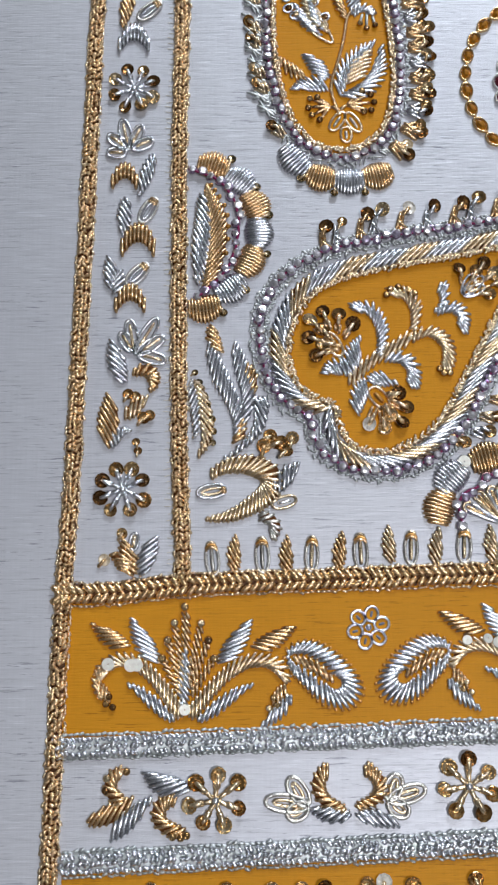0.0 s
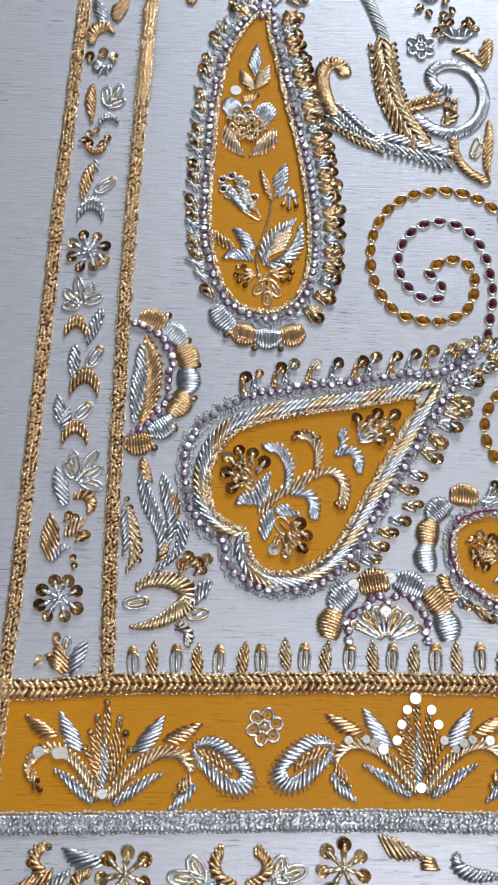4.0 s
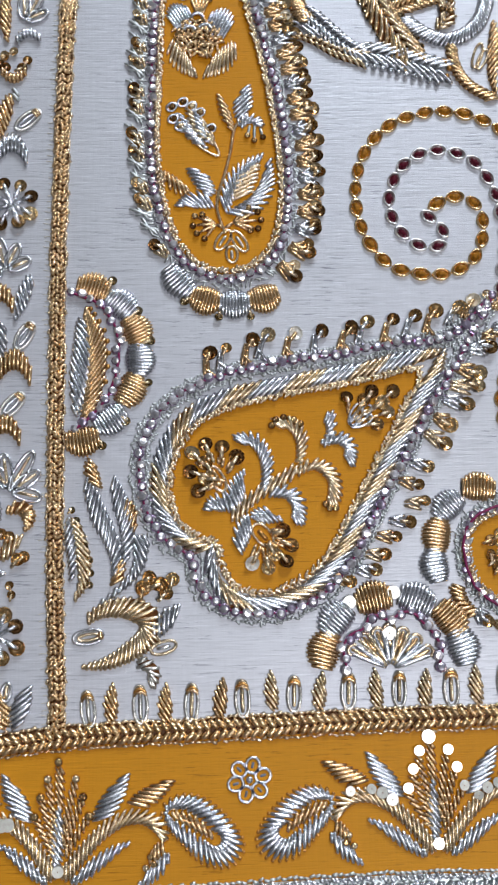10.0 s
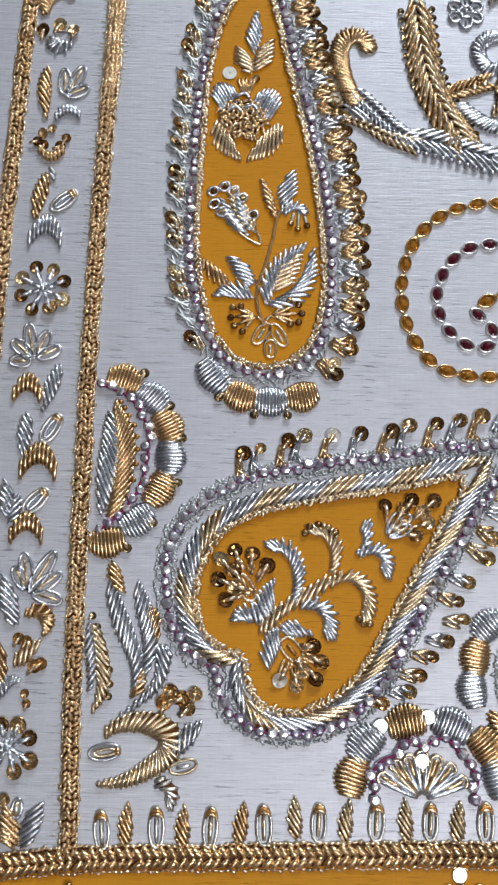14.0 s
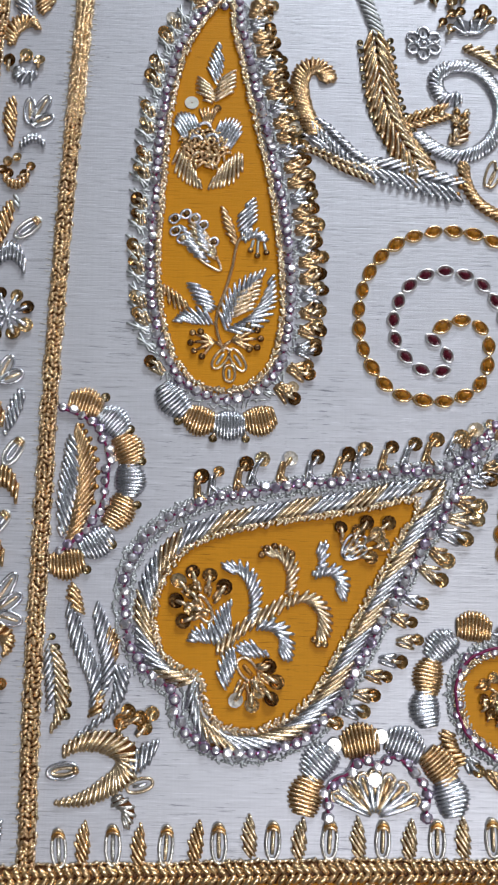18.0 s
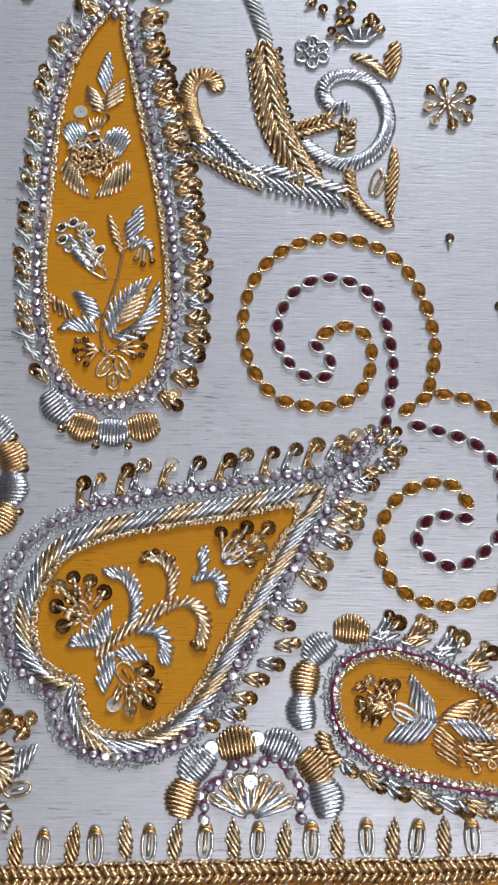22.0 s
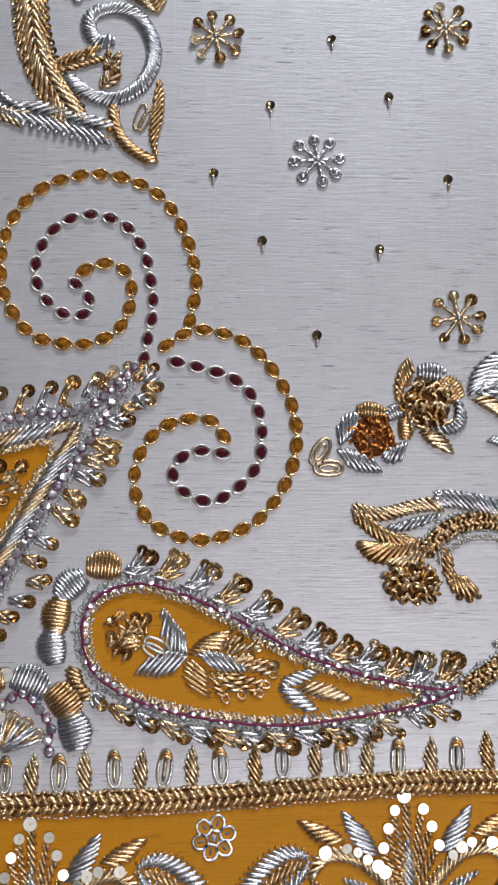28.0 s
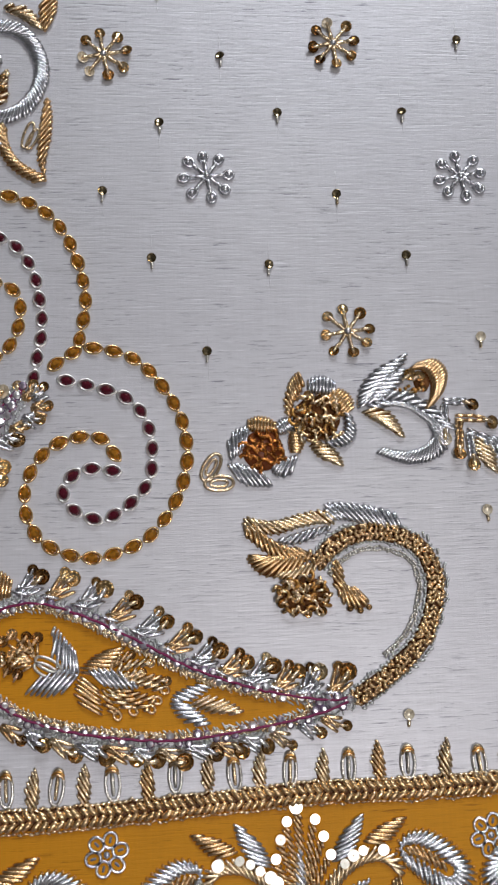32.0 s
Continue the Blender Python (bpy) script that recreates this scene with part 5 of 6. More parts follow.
part("leaf", Pile().satin([(35.0, -53.0), (40.1, -54.2), (45.6, -56.6)], 3.9, 0.85, -31, "leaf", 0.42, 0.95), SILVER, p3)
FORK_3 = v2((37.0, -53.9))
for k, e in enumerate([(43.9, -49.6), (47.8, -51.3), (51.0, -55.2), (50.5, -57.0), (47.6, -60.7), (44.0, -60.9), (40.8, -61.6), (46.2, -53.1), (48.9, -59.0)]):
    e = v2(e)
    mid = (e + FORK_3) / 2 + left(unit(e - FORK_3)) * (0.8 if k < 4 else -0.8)
    part("strand", Pile().satin([FORK_3 * 0.7 + e * 0.3, mid, e], 1.9, 0.9, 31, "band", 0.38), (GOLD, PALE)[k % 2], p3)
    if k in (0, 1, 2, 7):
        sequin(p3, e, 0.62, 0.5, way=FORK_3 - e, tie=PALE)
    else:
        part("ring_end", Pile().loop(e - unit(e - FORK_3) * 0.8, e + unit(e - FORK_3) * 0.9, 1.4, 0.34, 0.5), GOLD, p3)
part("leaf", Pile().satin([(51.7, -58.9), (56.0, -57.9), (61.1, -56.3)], 3.2, 0.85, -31), SILVER, p3)
part("leaf", Pile().satin([(51.8, -59.3), (54.9, -61.9), (60.4, -64.7)], 3.8, 0.85, 31), SILVER, p3)
part("leaf", Pile().satin([(55.5, -59.7), (61.8, -60.7), (67.6, -62.6)], 3.6, 0.85, 31), PALE, p3)


# ---- spirals of set stones ----
def stone_chain(parent, points, setting, gem, gem_name, pitch=4.5):
    p, t = curve(points, pitch)
    for a, d in zip(p, t):
        an = math.atan2(d[1], d[0]) + random.uniform(-0.12, 0.12)
        s = random.uniform(0.93, 1.03)
        st = stone("set_stone", setting, parent, a, an, 0.05, s)
        g = new(gem_name, gem)
        g.parent = st


s1 = thing("spiral_scroll", (14.0, 32.4), "spiral scroll of amber and dark red set stones", "scroll", "stone spirals")
stone_chain(s1, [(34.1, 18.3), (35.5, 27.7), (33.2, 38.2), (28.3, 46.5), (21.0, 51.0), (12.8, 52.2), (5.1, 50.5), (-1.1, 46.4), (-5.4, 39.6), (-6.9, 30.6), (-5.1, 22.1), (-0.1, 15.3), (6.6, 13.1), (13.0, 13.3), (18.9, 16.7), (21.5, 24.0), (19.8, 29.7), (15.3, 31.3), (11.3, 29.7)], RIMG_MESH, AMBER_MESH, "amber_stone")
stone_chain(s1, [(24.2, 9.8), (25.1, 15.2), (26.1, 21.0), (25.5, 27.7), (24.1, 34.0), (20.7, 39.5), (16.5, 41.9), (11.5, 42.6), (6.5, 40.8), (2.7, 36.8), (0.7, 31.1), (1.1, 26.5), (3.3, 22.6), (6.8, 19.8), (10.3, 19.4), (12.5, 21.0), (11.8, 24.3), (9.3, 26.6)], RIM_MESH, RUBY_MESH, "dark_red_stone", 4.5)
s2 = thing("spiral_scroll", (39.4, -7.6), "spiral scroll of amber and dark red set stones", "scroll", "stone spirals")
stone_chain(s2, [(29.0, 12.8), (33.1, 15.4), (38.7, 16.1), (46.7, 13.0), (52.7, 6.0), (56.1, -1.4), (56.6, -9.8), (54.0, -17.8), (48.5, -25.0), (41.8, -28.4), (35.2, -29.4), (29.3, -27.8), (24.8, -24.6), (22.3, -18.7), (23.0, -12.1), (26.6, -6.6), (32.1, -3.8), (38.2, -3.9), (41.1, -7.3)], RIMG_MESH, AMBER_MESH, "amber_stone")
stone_chain(s2, [(31.2, 9.0), (37.3, 7.5), (43.4, 5.2), (47.6, 0.9), (49.2, -5.2), (48.7, -12.3), (45.7, -16.9), (40.2, -20.8), (35.4, -20.9), (31.4, -18.1), (30.3, -14.5), (33.0, -11.3), (36.9, -10.4), (40.7, -11.0)], RIM_MESH, RUBY_MESH, "dark_red_stone", 4.5)

# ---- feathers and curls above the spirals ----
fe = thing("feather_scroll", (1.0, 81.5), "scroll of gold and silver wire feathers", "scroll")
part("gold_curl", Pile().satin([(-13.2, 87.9), (-14.2, 91.1), (-17.2, 92.4), (-19.7, 89.7), (-19.8, 84.4), (-18.1, 78.7), (-15.9, 74.5)], 4.5, 0.85, 58, "band", 0.40), GOLD, fe)
part("silver_leaf", Pile().feather([(-17.3, 78.7), (-13.8, 75.3), (-9.2, 70.5), (-5.0, 67.4)], 4.4, 1.0, 35, "band"), SILVER, fe)
sequin(fe, (-19.4, 74.6), 0.8, 0.4, way=(1, -0.5), tie=SILVER, mesh=DROP_MESH)
part("grey_bar", Pile().coil((-18.0, 74.0), (-13.8, 70.6), 0.46).coil((-17.4, 74.6), (-13.0, 71.2), 0.42), SILVER, fe)
part("gold_leaf", Pile().feather([(-20.0, 71.7), (-15.6, 70.3), (-10.4, 67.7), (-5.5, 66.0)], 4.4, 1.0, 32, "grow"), PALE, fe)
part("silver_plume", Pile().feather([(-6.5, 67.8), (-0.1, 66.6), (6.3, 65.0), (12.8, 63.1)], 6.0, 1.15, 28, "band", 0.48), SILVER, fe)
for a, d in zip(*curve([(-2.0, 67.1), (0.8, 66.4), (6.3, 65.0), (14.4, 62.6)], 1.8)):
    stone("edge_bead", SMALL_MESH, fe, a - left(d) * 3.5, 0, 0.25, 1.15)
for a in ((15.4, 64.6), (16.3, 62.9), (15.6, 60.9)):
    stone("dark_bead", SMALL_GILT, fe, a, 0, 0.25, 1.1)
LONG = [(-2.9, 102.6), (-2.0, 94.5), (-1.0, 85.8), (1.7, 77.3), (6.3, 68.2)]
part("long_feather", Pile().feather(LONG, 7.2, 1.3, 28, "band", 0.5), GOLD, fe, "brownish gold feather")
part("long_feather", Pile().feather([(-2.7, 100.4), (-1.7, 91.6), (-0.3, 82.9), (2.6, 75.2), (5.8, 69.6)], 5.0, 1.3, 22, "band", 0.40, 0.7), PALE, fe)
p, t = curve(LONG, 2.3)
for a, d in zip(p[1:], t[1:]):
    for s in (-1, 1):
        stone("dark_cup_sequin", DROP_MESH, fe, a + left(d) * s * 3.6 + d * 1.4, random.uniform(0, 6), 0.2, 0.5, tilt=12)
part("grey_stem", Pile().satin([(-1.7, 100.4), (-3.0, 105.1), (-6.8, 115.5), (-12.1, 124.3), (-16.8, 130.3)], 3.4, 0.95, 40, "band"), WIRE, fe)
part("side_twig", Pile().feather([(3.6, 77.9), (7.5, 79.5), (12.2, 81.1)], 4.4, 1.0, 34, "band"), GOLD, fe)
for c in [(11.2, 81.9), (10.1, 79.7), (12.5, 80.8)]:
    stone("seed_bead", BEAD_MESH, fe, c, 0, 0.2, 0.8)
part("silver_curl", Pile().satin([(17.0, 86.2), (14.7, 84.4), (12.0, 86.3), (11.4, 90.3), (14.7, 93.1), (20.0, 93.0), (24.0, 89.7), (26.4, 83.2), (25.0, 76.7), (21.2, 72.2), (15.6, 70.4), (10.2, 72.6), (6.0, 76.3)], 3.7, 0.85, 42, "band", 0.42), SILVER, fe)
part("gold_twig", Pile().feather([(14.1, 73.1), (16.1, 75.6), (16.9, 80.4)], 4.2, 1.0, 36, "band"), PALE, fe)
for c in [(16.0, 81.4), (17.7, 80.4), (17.5, 77.5), (15.6, 78.0)]:
    stone("seed_bead", BEAD_MESH, fe, c, 0, 0.3, 0.8)
part("v_leaf", Pile().satin([(17.3, 69.5), (17.4, 64.8), (20.3, 59.1), (27.0, 55.0)], 2.8, 0.85, 38, "band"), GOLD, fe)
part("v_leaf", Pile().satin([(27.7, 75.5), (27.2, 67.6), (26.2, 60.7), (27.3, 55.0)], 3.0, 0.85, -36, "leaf"), GOLD, fe)
part("wire_loop", Pile().loop((22.2, 63.3), (24.2, 69.5), 1.9, 0.3).loop((23.0, 63.0), (25.4, 67.8), 1.7, 0.3), PALE, fe)
bf = thing("leaf_pair", (26.0, 95.6), "pair of gold wire leaves on the silk", "leaf")
part("leaf", Pile().satin([(17.8, 98.0), (22.1, 97.3), (25.4, 94.1), (27.1, 91.5)], 3.4, 0.95, 38), PALE, bf)
part("leaf", Pile().satin([(29.3, 102.5), (27.7, 97.9), (27.3, 91.6)], 4.2, 0.95, -35), GOLD, bf)
tu = thing("tulip_spray", (20.1, 103.6), "small tulip of silver wire and gold sequins", "flower")
for a in [(13.4, 104.7), (15.7, 106.9), (17.6, 107.6), (21.9, 107.2), (23.8, 107.5), (25.1, 105.5), (15.2, 103.0), (23.0, 108.4)]:
    sequin(tu, a, 0.75, 0.5)
part("stalk_spray", Pile().coil((18.8, 101.6), (14.8, 104.1)).coil((19.2, 101.3), (17.0, 106.6)).coil((20.1, 101.4), (20.1, 105.9)).coil((20.8, 101.4), (22.8, 106.3)).coil((21.4, 101.7), (24.8, 104.9)).coil((16.8, 102.1), (22.8, 102.1)), SILVER, tu)
wire_flower((8.8, 99.1), 4.2, 6, "small silver wire flower of six petals", SILVER, 90)
tt = thing("leaf_tuft", (12.3, 117.2), "tuft of gold and silver wire leaves above the tulip", "leaf")
part("leaf", Pile().satin([(11.9, 114.7), (9.5, 119.1), (6.8, 124.2)], 3.4, 0.95, 40), SILVER, tt)
part("leaf", Pile().satin([(11.9, 114.7), (14.8, 119.9), (17.7, 125.6)], 3.4, 0.95, -40), SILVER, tt)
part("leaf", Pile().satin([(12.0, 117.2), (11.4, 123.4), (11.1, 131.9)], 3.6, 0.95, 40), GOLD, tt)
for c in [(8.8, 112.4), (11.5, 110.6), (16.5, 115.0), (18.1, 111.8), (15.7, 110.0)]:
    sequin(tt, c, 0.8, 0.4)
tl = thing("loop_pair", (25.7, 121.9), "pair of small wire loops on the silk", "stitch")
for a, b in zip([(22.5, 119.0), (23.5, 124.3)], [(29.6, 120.9), (28.9, 127.2)]):
    part("wire_loop", Pile().loop(a, b, 3.0), SILVER, tl)
    part("loop_core", Pile().rod(a, v2(a) * 0.3 + v2(b) * 0.7, 0.4), PALE, tl)
bead_drop((17.7, 123.0), WIRE)
bead_drop((35.7, 120.9), WIRE)
tc = thing("leaf_tuft", (-56.2, 116.6), "tuft of gold and silver wire beside the paisley neck", "leaf")
part("leaf", Pile().satin([(-58.5, 110.3), (-57.7, 115.5), (-55.6, 120.8)], 4.4, 0.95, -40), GOLD, tc)
part("leaf", Pile().satin([(-50.8, 112.9), (-52.4, 117.9), (-51.9, 124.2)], 3.6, 0.95, 40), SILVER, tc)
part("leaf", Pile().satin([(-55.4, 116.7), (-52.2, 121.5), (-48.1, 126.6)], 3.6, 0.95, -40), PALE, tc)

# ---- rose spray ----
ro = thing("rose_spray", (84.0, -2.4), "rose spray of gold and silver wire with a copper bud", "spray")
for a, b in zip([(60.1, -13.6), (60.3, -14.4)], [(63.5, -8.0), (66.5, -14.3)]):
    part("wire_loop", Pile().loop(a, b, 3.2, 0.38), PALE, ro)
    part("wire_loop", Pile().loop(v2(a) * 0.8 + v2(b) * 0.2, v2(a) * 0.2 + v2(b) * 0.8, 1.4, 0.32), PALE, ro)
ARC = wire_metal("bright_copper_thread", (0.66, 0.26, 0.07), (0.38, 0.12, 0.03), 0.25)
BUD = v2((73.2, -7.4))
part("bud_base", Pile().disc([BUD + turned((4.5 * math.cos(x), 4.5 * math.sin(x)), -25) for x in np.linspace(0, 2 * math.pi, 20, endpoint=False)], 0.02, 0.55), plain_material("copper_silk", (0.20, 0.05, 0.008), 0.5, vary=0.3, bump=0.3), ro)
for r in range(6):
    for c in range(5):
        u, w = (c - 2) * 2.15 + (r % 2) * 1.05, (r - 2.7) * 1.65
        if (u / 4.6) ** 2 + (w / 4.4) ** 2 > 1.05:
            continue
        o = BUD + turned((u, w), -20 + random.uniform(-6, 6))
        arc = [o + turned((1.35 * math.cos(x), 1.1 * math.sin(x)), -20 + random.uniform(-60, 60)) for x in np.linspace(-0.2, random.uniform(2.2, 3.3), 9)]
        part("copper_arc", Pile().tube(arc, 0.44, 0.62, False, 6, 0.15), ARC, ro)
part("bud_cap", Pile().pad((73.1, -1.7), (0.1, 1), 6.6, 4.6, 8, 0.40, 0.34, 0.8), GOLD, ro)
part("bud_petal", Pile().satin([(70.6, -2.2), (67.4, -5.6), (65.6, -10.2)], 4.2, 0.85, 40, "leaf"), SILVER, ro)
part("bud_petal", Pile().satin([(65.2, -10.6), (70.0, -13.0), (76.1, -15.4)], 4.4, 0.85, -38, "leaf"), SILVER, ro)
part("bud_petal", Pile().satin([(74.9, -12.3), (78.3, -11.2), (81.2, -8.4)], 4.2, 0.85, 40), SILVER, ro)
part("bud_petal", Pile().pad((78.2, -2.0), (-0.5, 1), 4.0, 4.4, 5, 0.40, 0.34, 0.7), SILVER, ro)
part("petal", Pile().satin([(79.3, -0.2), (79.5, 4.0), (81.2, 6.8), (82.4, 9.8)], 4.4, 0.8, 42, "flame"), GOLD, ro)
part("petal", Pile().pad((86.9, 6.9), (0.1, 1), 6.6, 5.4, 7, 0.40, 0.34, 0.9), SILVER, ro)
part("petal", Pile().pad((91.0, 3.2), (0.75, 0.7), 6.4, 6.2, 8), GOLD, ro)
part("petal", Pile().crescent((90.9, -3.9), (0.78, -0.62), 8.6, 6.4), SILVER, ro)
part("petal", Pile().pad((80.6, -5.8), (1, 0), 5.0, 4.2, 6, 0.40, 0.34, 0.7), GOLD, ro)
part("leaf", Pile().satin([(83.6, -6.2), (86.6, -7.8), (89.0, -9.5), (91.0, -11.8)], 3.9, 0.85, 36), PALE, ro)
RC = v2((85.4, -0.5))
part("rose_base", Pile().disc([RC + (5.2 * math.cos(x), 4.9 * math.sin(x)) for x in np.linspace(0, 2 * math.pi, 20, endpoint=False)], 0.02, 0.5), FELT_BROWN, ro)
for i in range(42):
    o = RC + turned((5.4 * math.sqrt((i + 0.5) / 42), 0), i * 137.5)
    turn = random.uniform(0, 360)
    arc = [o + turned((1.05 * math.cos(x), 1.05 * math.sin(x)), turn) for x in np.linspace(0, random.uniform(2.2, 3.8), 8)]
    part("coil_loop", Pile().tube(arc, 0.40, random.uniform(0.6, 1.2), False, 6, 0.5), (GOLD, PALE, BROWN, GOLD)[i % 4], ro)
for c in [(82.3, 1.3), (85.8, 3.4), (88.2, -1.4), (84.7, -3.8), (81.4, -2.5), (89.7, 1.6), (86.8, -4.3), (84.0, -0.8), (83.4, 4.3)]:
    sequin(ro, c, 0.72, 1.4, tie=PALE)
ws = thing("wing_spray", (104.6, 0.9), "winged spray of silver and gold wire", "spray")
part("wing", Pile().satin([(95.0, 1.2), (97.4, 6.0), (101.6, 9.6), (105.4, 12.2), (107.2, 15.2)], 4.2, 0.85, -40, "leaf", 0.42), SILVER, ws)
part("wing", Pile().satin([(97.2, 2.6), (100.6, 5.6), (104.2, 8.0), (106.8, 11.4)], 4.0, 0.85, -44, "leaf", 0.42), SILVER, ws)
p, t = curve([(108.2, 10.8), (111.4, 11.2), (113.5, 8.5), (113.0, 4.8), (111.0, 1.8)], 0.66)
q = Pile()
for i, a in enumerate(p):
    e = turned((2.5 * (0.72 + 0.28 * math.sin(math.pi * i / (len(p) - 1))), 0), 34)
    q.coil(a - e, a + e, 0.42, 0.34, 0.85)
part("gold_wing", q, GOLD, ws)
# flat dark brown disc inside the gold crescent
part("hollow", Pile().disc([v2((109.6, 7.4)) + (1.9 * math.cos(x), 2.4 * math.sin(x)) for x in np.linspace(0, 2 * math.pi, 14, endpoint=False)], 0.02, 0.2), FELT_BROWN, ws)
part("stem", Pile().feather([(96.6, 2.0), (100.4, 3.0), (104.6, 2.8), (109.0, 0.8), (113.0, -2.7)], 4.2, 1.0, 24, "band"), SILVER, ws)
part("leaf", Pile().satin([(95.6, 1.0), (100.6, -0.6), (105.2, -6.0)], 3.8, 0.85, 38), PALE, ws)
p, t = curve([(112.6, -2.6), (112.2, -6.4), (109.4, -8.8), (104.8, -9.6), (99.3, -8.2)], 0.8)
q = Pile()
for i, (a, d) in enumerate(zip(p, t)):
    k = 1 - 0.62 * i / (len(p) - 1)
    e = turned(d, 46) * 3.6 * k
    q.coil(a - e, a + e, 0.40, 0.34, 0.5)
part("grey_curl", q, SILVER, ws)
for c, size in (((106.8, 8.8), 0.8), ((108.9, 8.2), 0.85), ((109.6, 5.4), 0.6), ((107.6, 5.2), 0.5)):
    sequin(ws, c, size, 0.6, way=(-1, -0.6), tie=PALE)
for a in curve([(103.6, 5.0), (106.0, 6.0), (108.0, 5.2), (109.6, 6.6)], 1.0)[0]:
    stone("gilt_knot", SMALL_GILT, ws, a + np.random.uniform(-0.4, 0.4, 2), 0, 0.4, random.uniform(0.7, 1.0))
ts = thing("sequin_twig", (118.6, -3.6), "twig of silver and gold wire with sequins", "spray")
for a, b, metal in (((113.9, 2.6), (119.3, 2.5), SILVER), ((114.2, 1.9), (113.9, -4.5), SILVER), ((116.6, -1.1), (123.2, -1.6), GOLD), ((117.5, -1.6), (116.9, -8.0), GOLD), ((119.4, -4.4), (119.7, -10.2), SILVER), ((118.9, -4.2), (125.8, -6.9), SILVER)):
    d = unit(v2(b) - v2(a))
    for side in (-0.5, 0.5):
        q = Pile()
        for k in range(3):
            o = v2(a) + (v2(b) - v2(a)) * (k / 3) + left(d) * side
            q.coil(o, o + (v2(b) - v2(a)) * 0.36 + left(d) * random.uniform(-0.3, 0.3), 0.42, 0.4, 0.3)
        part("bar_stitch", q, metal, ts)
for c, way in (((120.5, 1.6), (-1, 0.3)), ((113.8, -6.0), (0, 1)), ((124.5, -2.4), (-1, 0.3)), ((116.7, -9.5), (0.1, 1)), ((119.8, -11.8), (0, 1))):
    sequin(ts, c, 0.92, 0.5, way=way, tie=PALE)
part("leaf", Pile().satin([(120.6, -5.8), (123.0, -9.6), (125.4, -14.4)], 4.2, 0.85, 36), PALE, ts)
part("leaf", Pile().satin([(122.4, -5.6), (126.2, -8.0), (130.6, -9.6)], 3.6, 0.85, -36), SILVER, ts)

# ---- curled neck and feathered head ----
sw = thing("curled_scroll", (99.1, -38.9), "curled gold braid scroll with silver edges and a feathered head", "scroll")
NECK = [(90.3, -60.7), (97.9, -56.0), (105.2, -49.3), (108.6, -41.6), (109.1, -35.6), (106.7, -30.0), (101.3, -26.7), (94.5, -25.9), (88.1, -28.1), (83.5, -32.2)]
part("neck_core", Pile().ribbon(NECK, 3.9, 0.5), CORE, sw)
part("neck_braid", Pile().granular(NECK, 3.5, 1.1, 0.42, 0.5, 4), GOLD, sw, kind="stuff")
for off in (-2.3, 2.3):
    p, _, _ = shifted(NECK, off, 0.9, False)
    q = Pile()
    for a, b in zip(p, p[1:]):
        q.rod(a, b + left(b - a) * random.uniform(-0.9, 0.9), 0.30, 0.28, 0.2)
    part("silver_edge", q, WIRE, sw, kind="stuff")
q = Pile()
for off in (-3.3, -3.9):
    p, _, _ = shifted(NECK, off, 0.8, False)
    for a, b in list(zip(p, p[1:]))[len(p) // 6:]:
        q.rod(a, b + left(b - a) * random.uniform(-0.6, 0.6), 0.28, 0.28, 0.2)
part("wire_trace", q, STRAND, sw, kind="stuff")
part("gold_wing", Pile().satin([(68.0, -23.0), (71.7, -24.2), (75.8, -24.3), (80.8, -22.9), (85.4, -22.2), (88.3, -23.0)], 3.2, 0.85, -34, "band", 0.42), PALE, sw)
part("gold_wing", Pile().satin([(68.4, -23.6), (70.8, -26.1), (74.2, -28.7), (77.7, -30.2), (82.2, -29.9)], 3.2, 0.85, -34, "band", 0.42), GOLD, sw)
part("silver_wing", Pile().satin([(75.4, -27.2), (78.3, -27.3), (81.5, -26.3), (85.2, -25.1), (88.4, -24.4)], 2.4, 0.8, 32, "leaf", 0.40), SILVER, sw)
part("silver_comb", Pile().satin([(85.8, -21.2), (90.0, -21.3), (95.0, -22.1), (99.5, -23.2), (102.6, -25.2)], 4.2, 0.85, -38, "band", 0.42), SILVER, sw)
part("lower_wing", Pile().satin([(69.0, -30.0), (72.2, -32.4), (76.2, -32.6), (79.9, -31.3), (83.6, -29.0)], 4.8, 0.85, 36, "leaf", 0.42), GOLD, sw)
part("lower_wing", Pile().satin([(74.8, -34.6), (79.0, -34.6), (83.0, -32.6), (86.2, -30.0)], 2.8, 0.85, 34, "leaf", 0.42), PALE, sw)
HD = v2((80.6, -38.8))
part("head_base", Pile().disc([HD + (5.6 * math.cos(x), 3.8 * math.sin(x)) for x in np.linspace(0, 2 * math.pi, 20, endpoint=False)], 0.02, 0.5), FELT_BROWN, sw)
for i in range(34):
    o = HD + turned((math.sqrt((i + 0.5) / 34), 0), i * 137.5) * (6.2, 4.2)
    turn = random.uniform(0, 360)
    arc = [o + turned((0.95 * math.cos(x), 0.95 * math.sin(x)), turn) for x in np.linspace(0, random.uniform(2.2, 3.6), 8)]
    part("coil_loop", Pile().tube(arc, 0.38, random.uniform(0.6, 1.1), False, 6, 0.5), (GOLD, PALE, BROWN)[i % 3], sw)
for c in [(75.5, -37.8), (75.4, -40.4), (78.2, -42.2), (81.0, -42.8), (84.2, -42.3), (79.6, -37.1), (81.8, -36.7), (84.5, -37.7), (82.1, -39.3), (77.4, -36.1), (78.6, -39.6), (84.8, -39.9)]:
    sequin(sw, c, 0.66, 0.9, way=HD - v2(c), tie=PALE)
q = Pile()
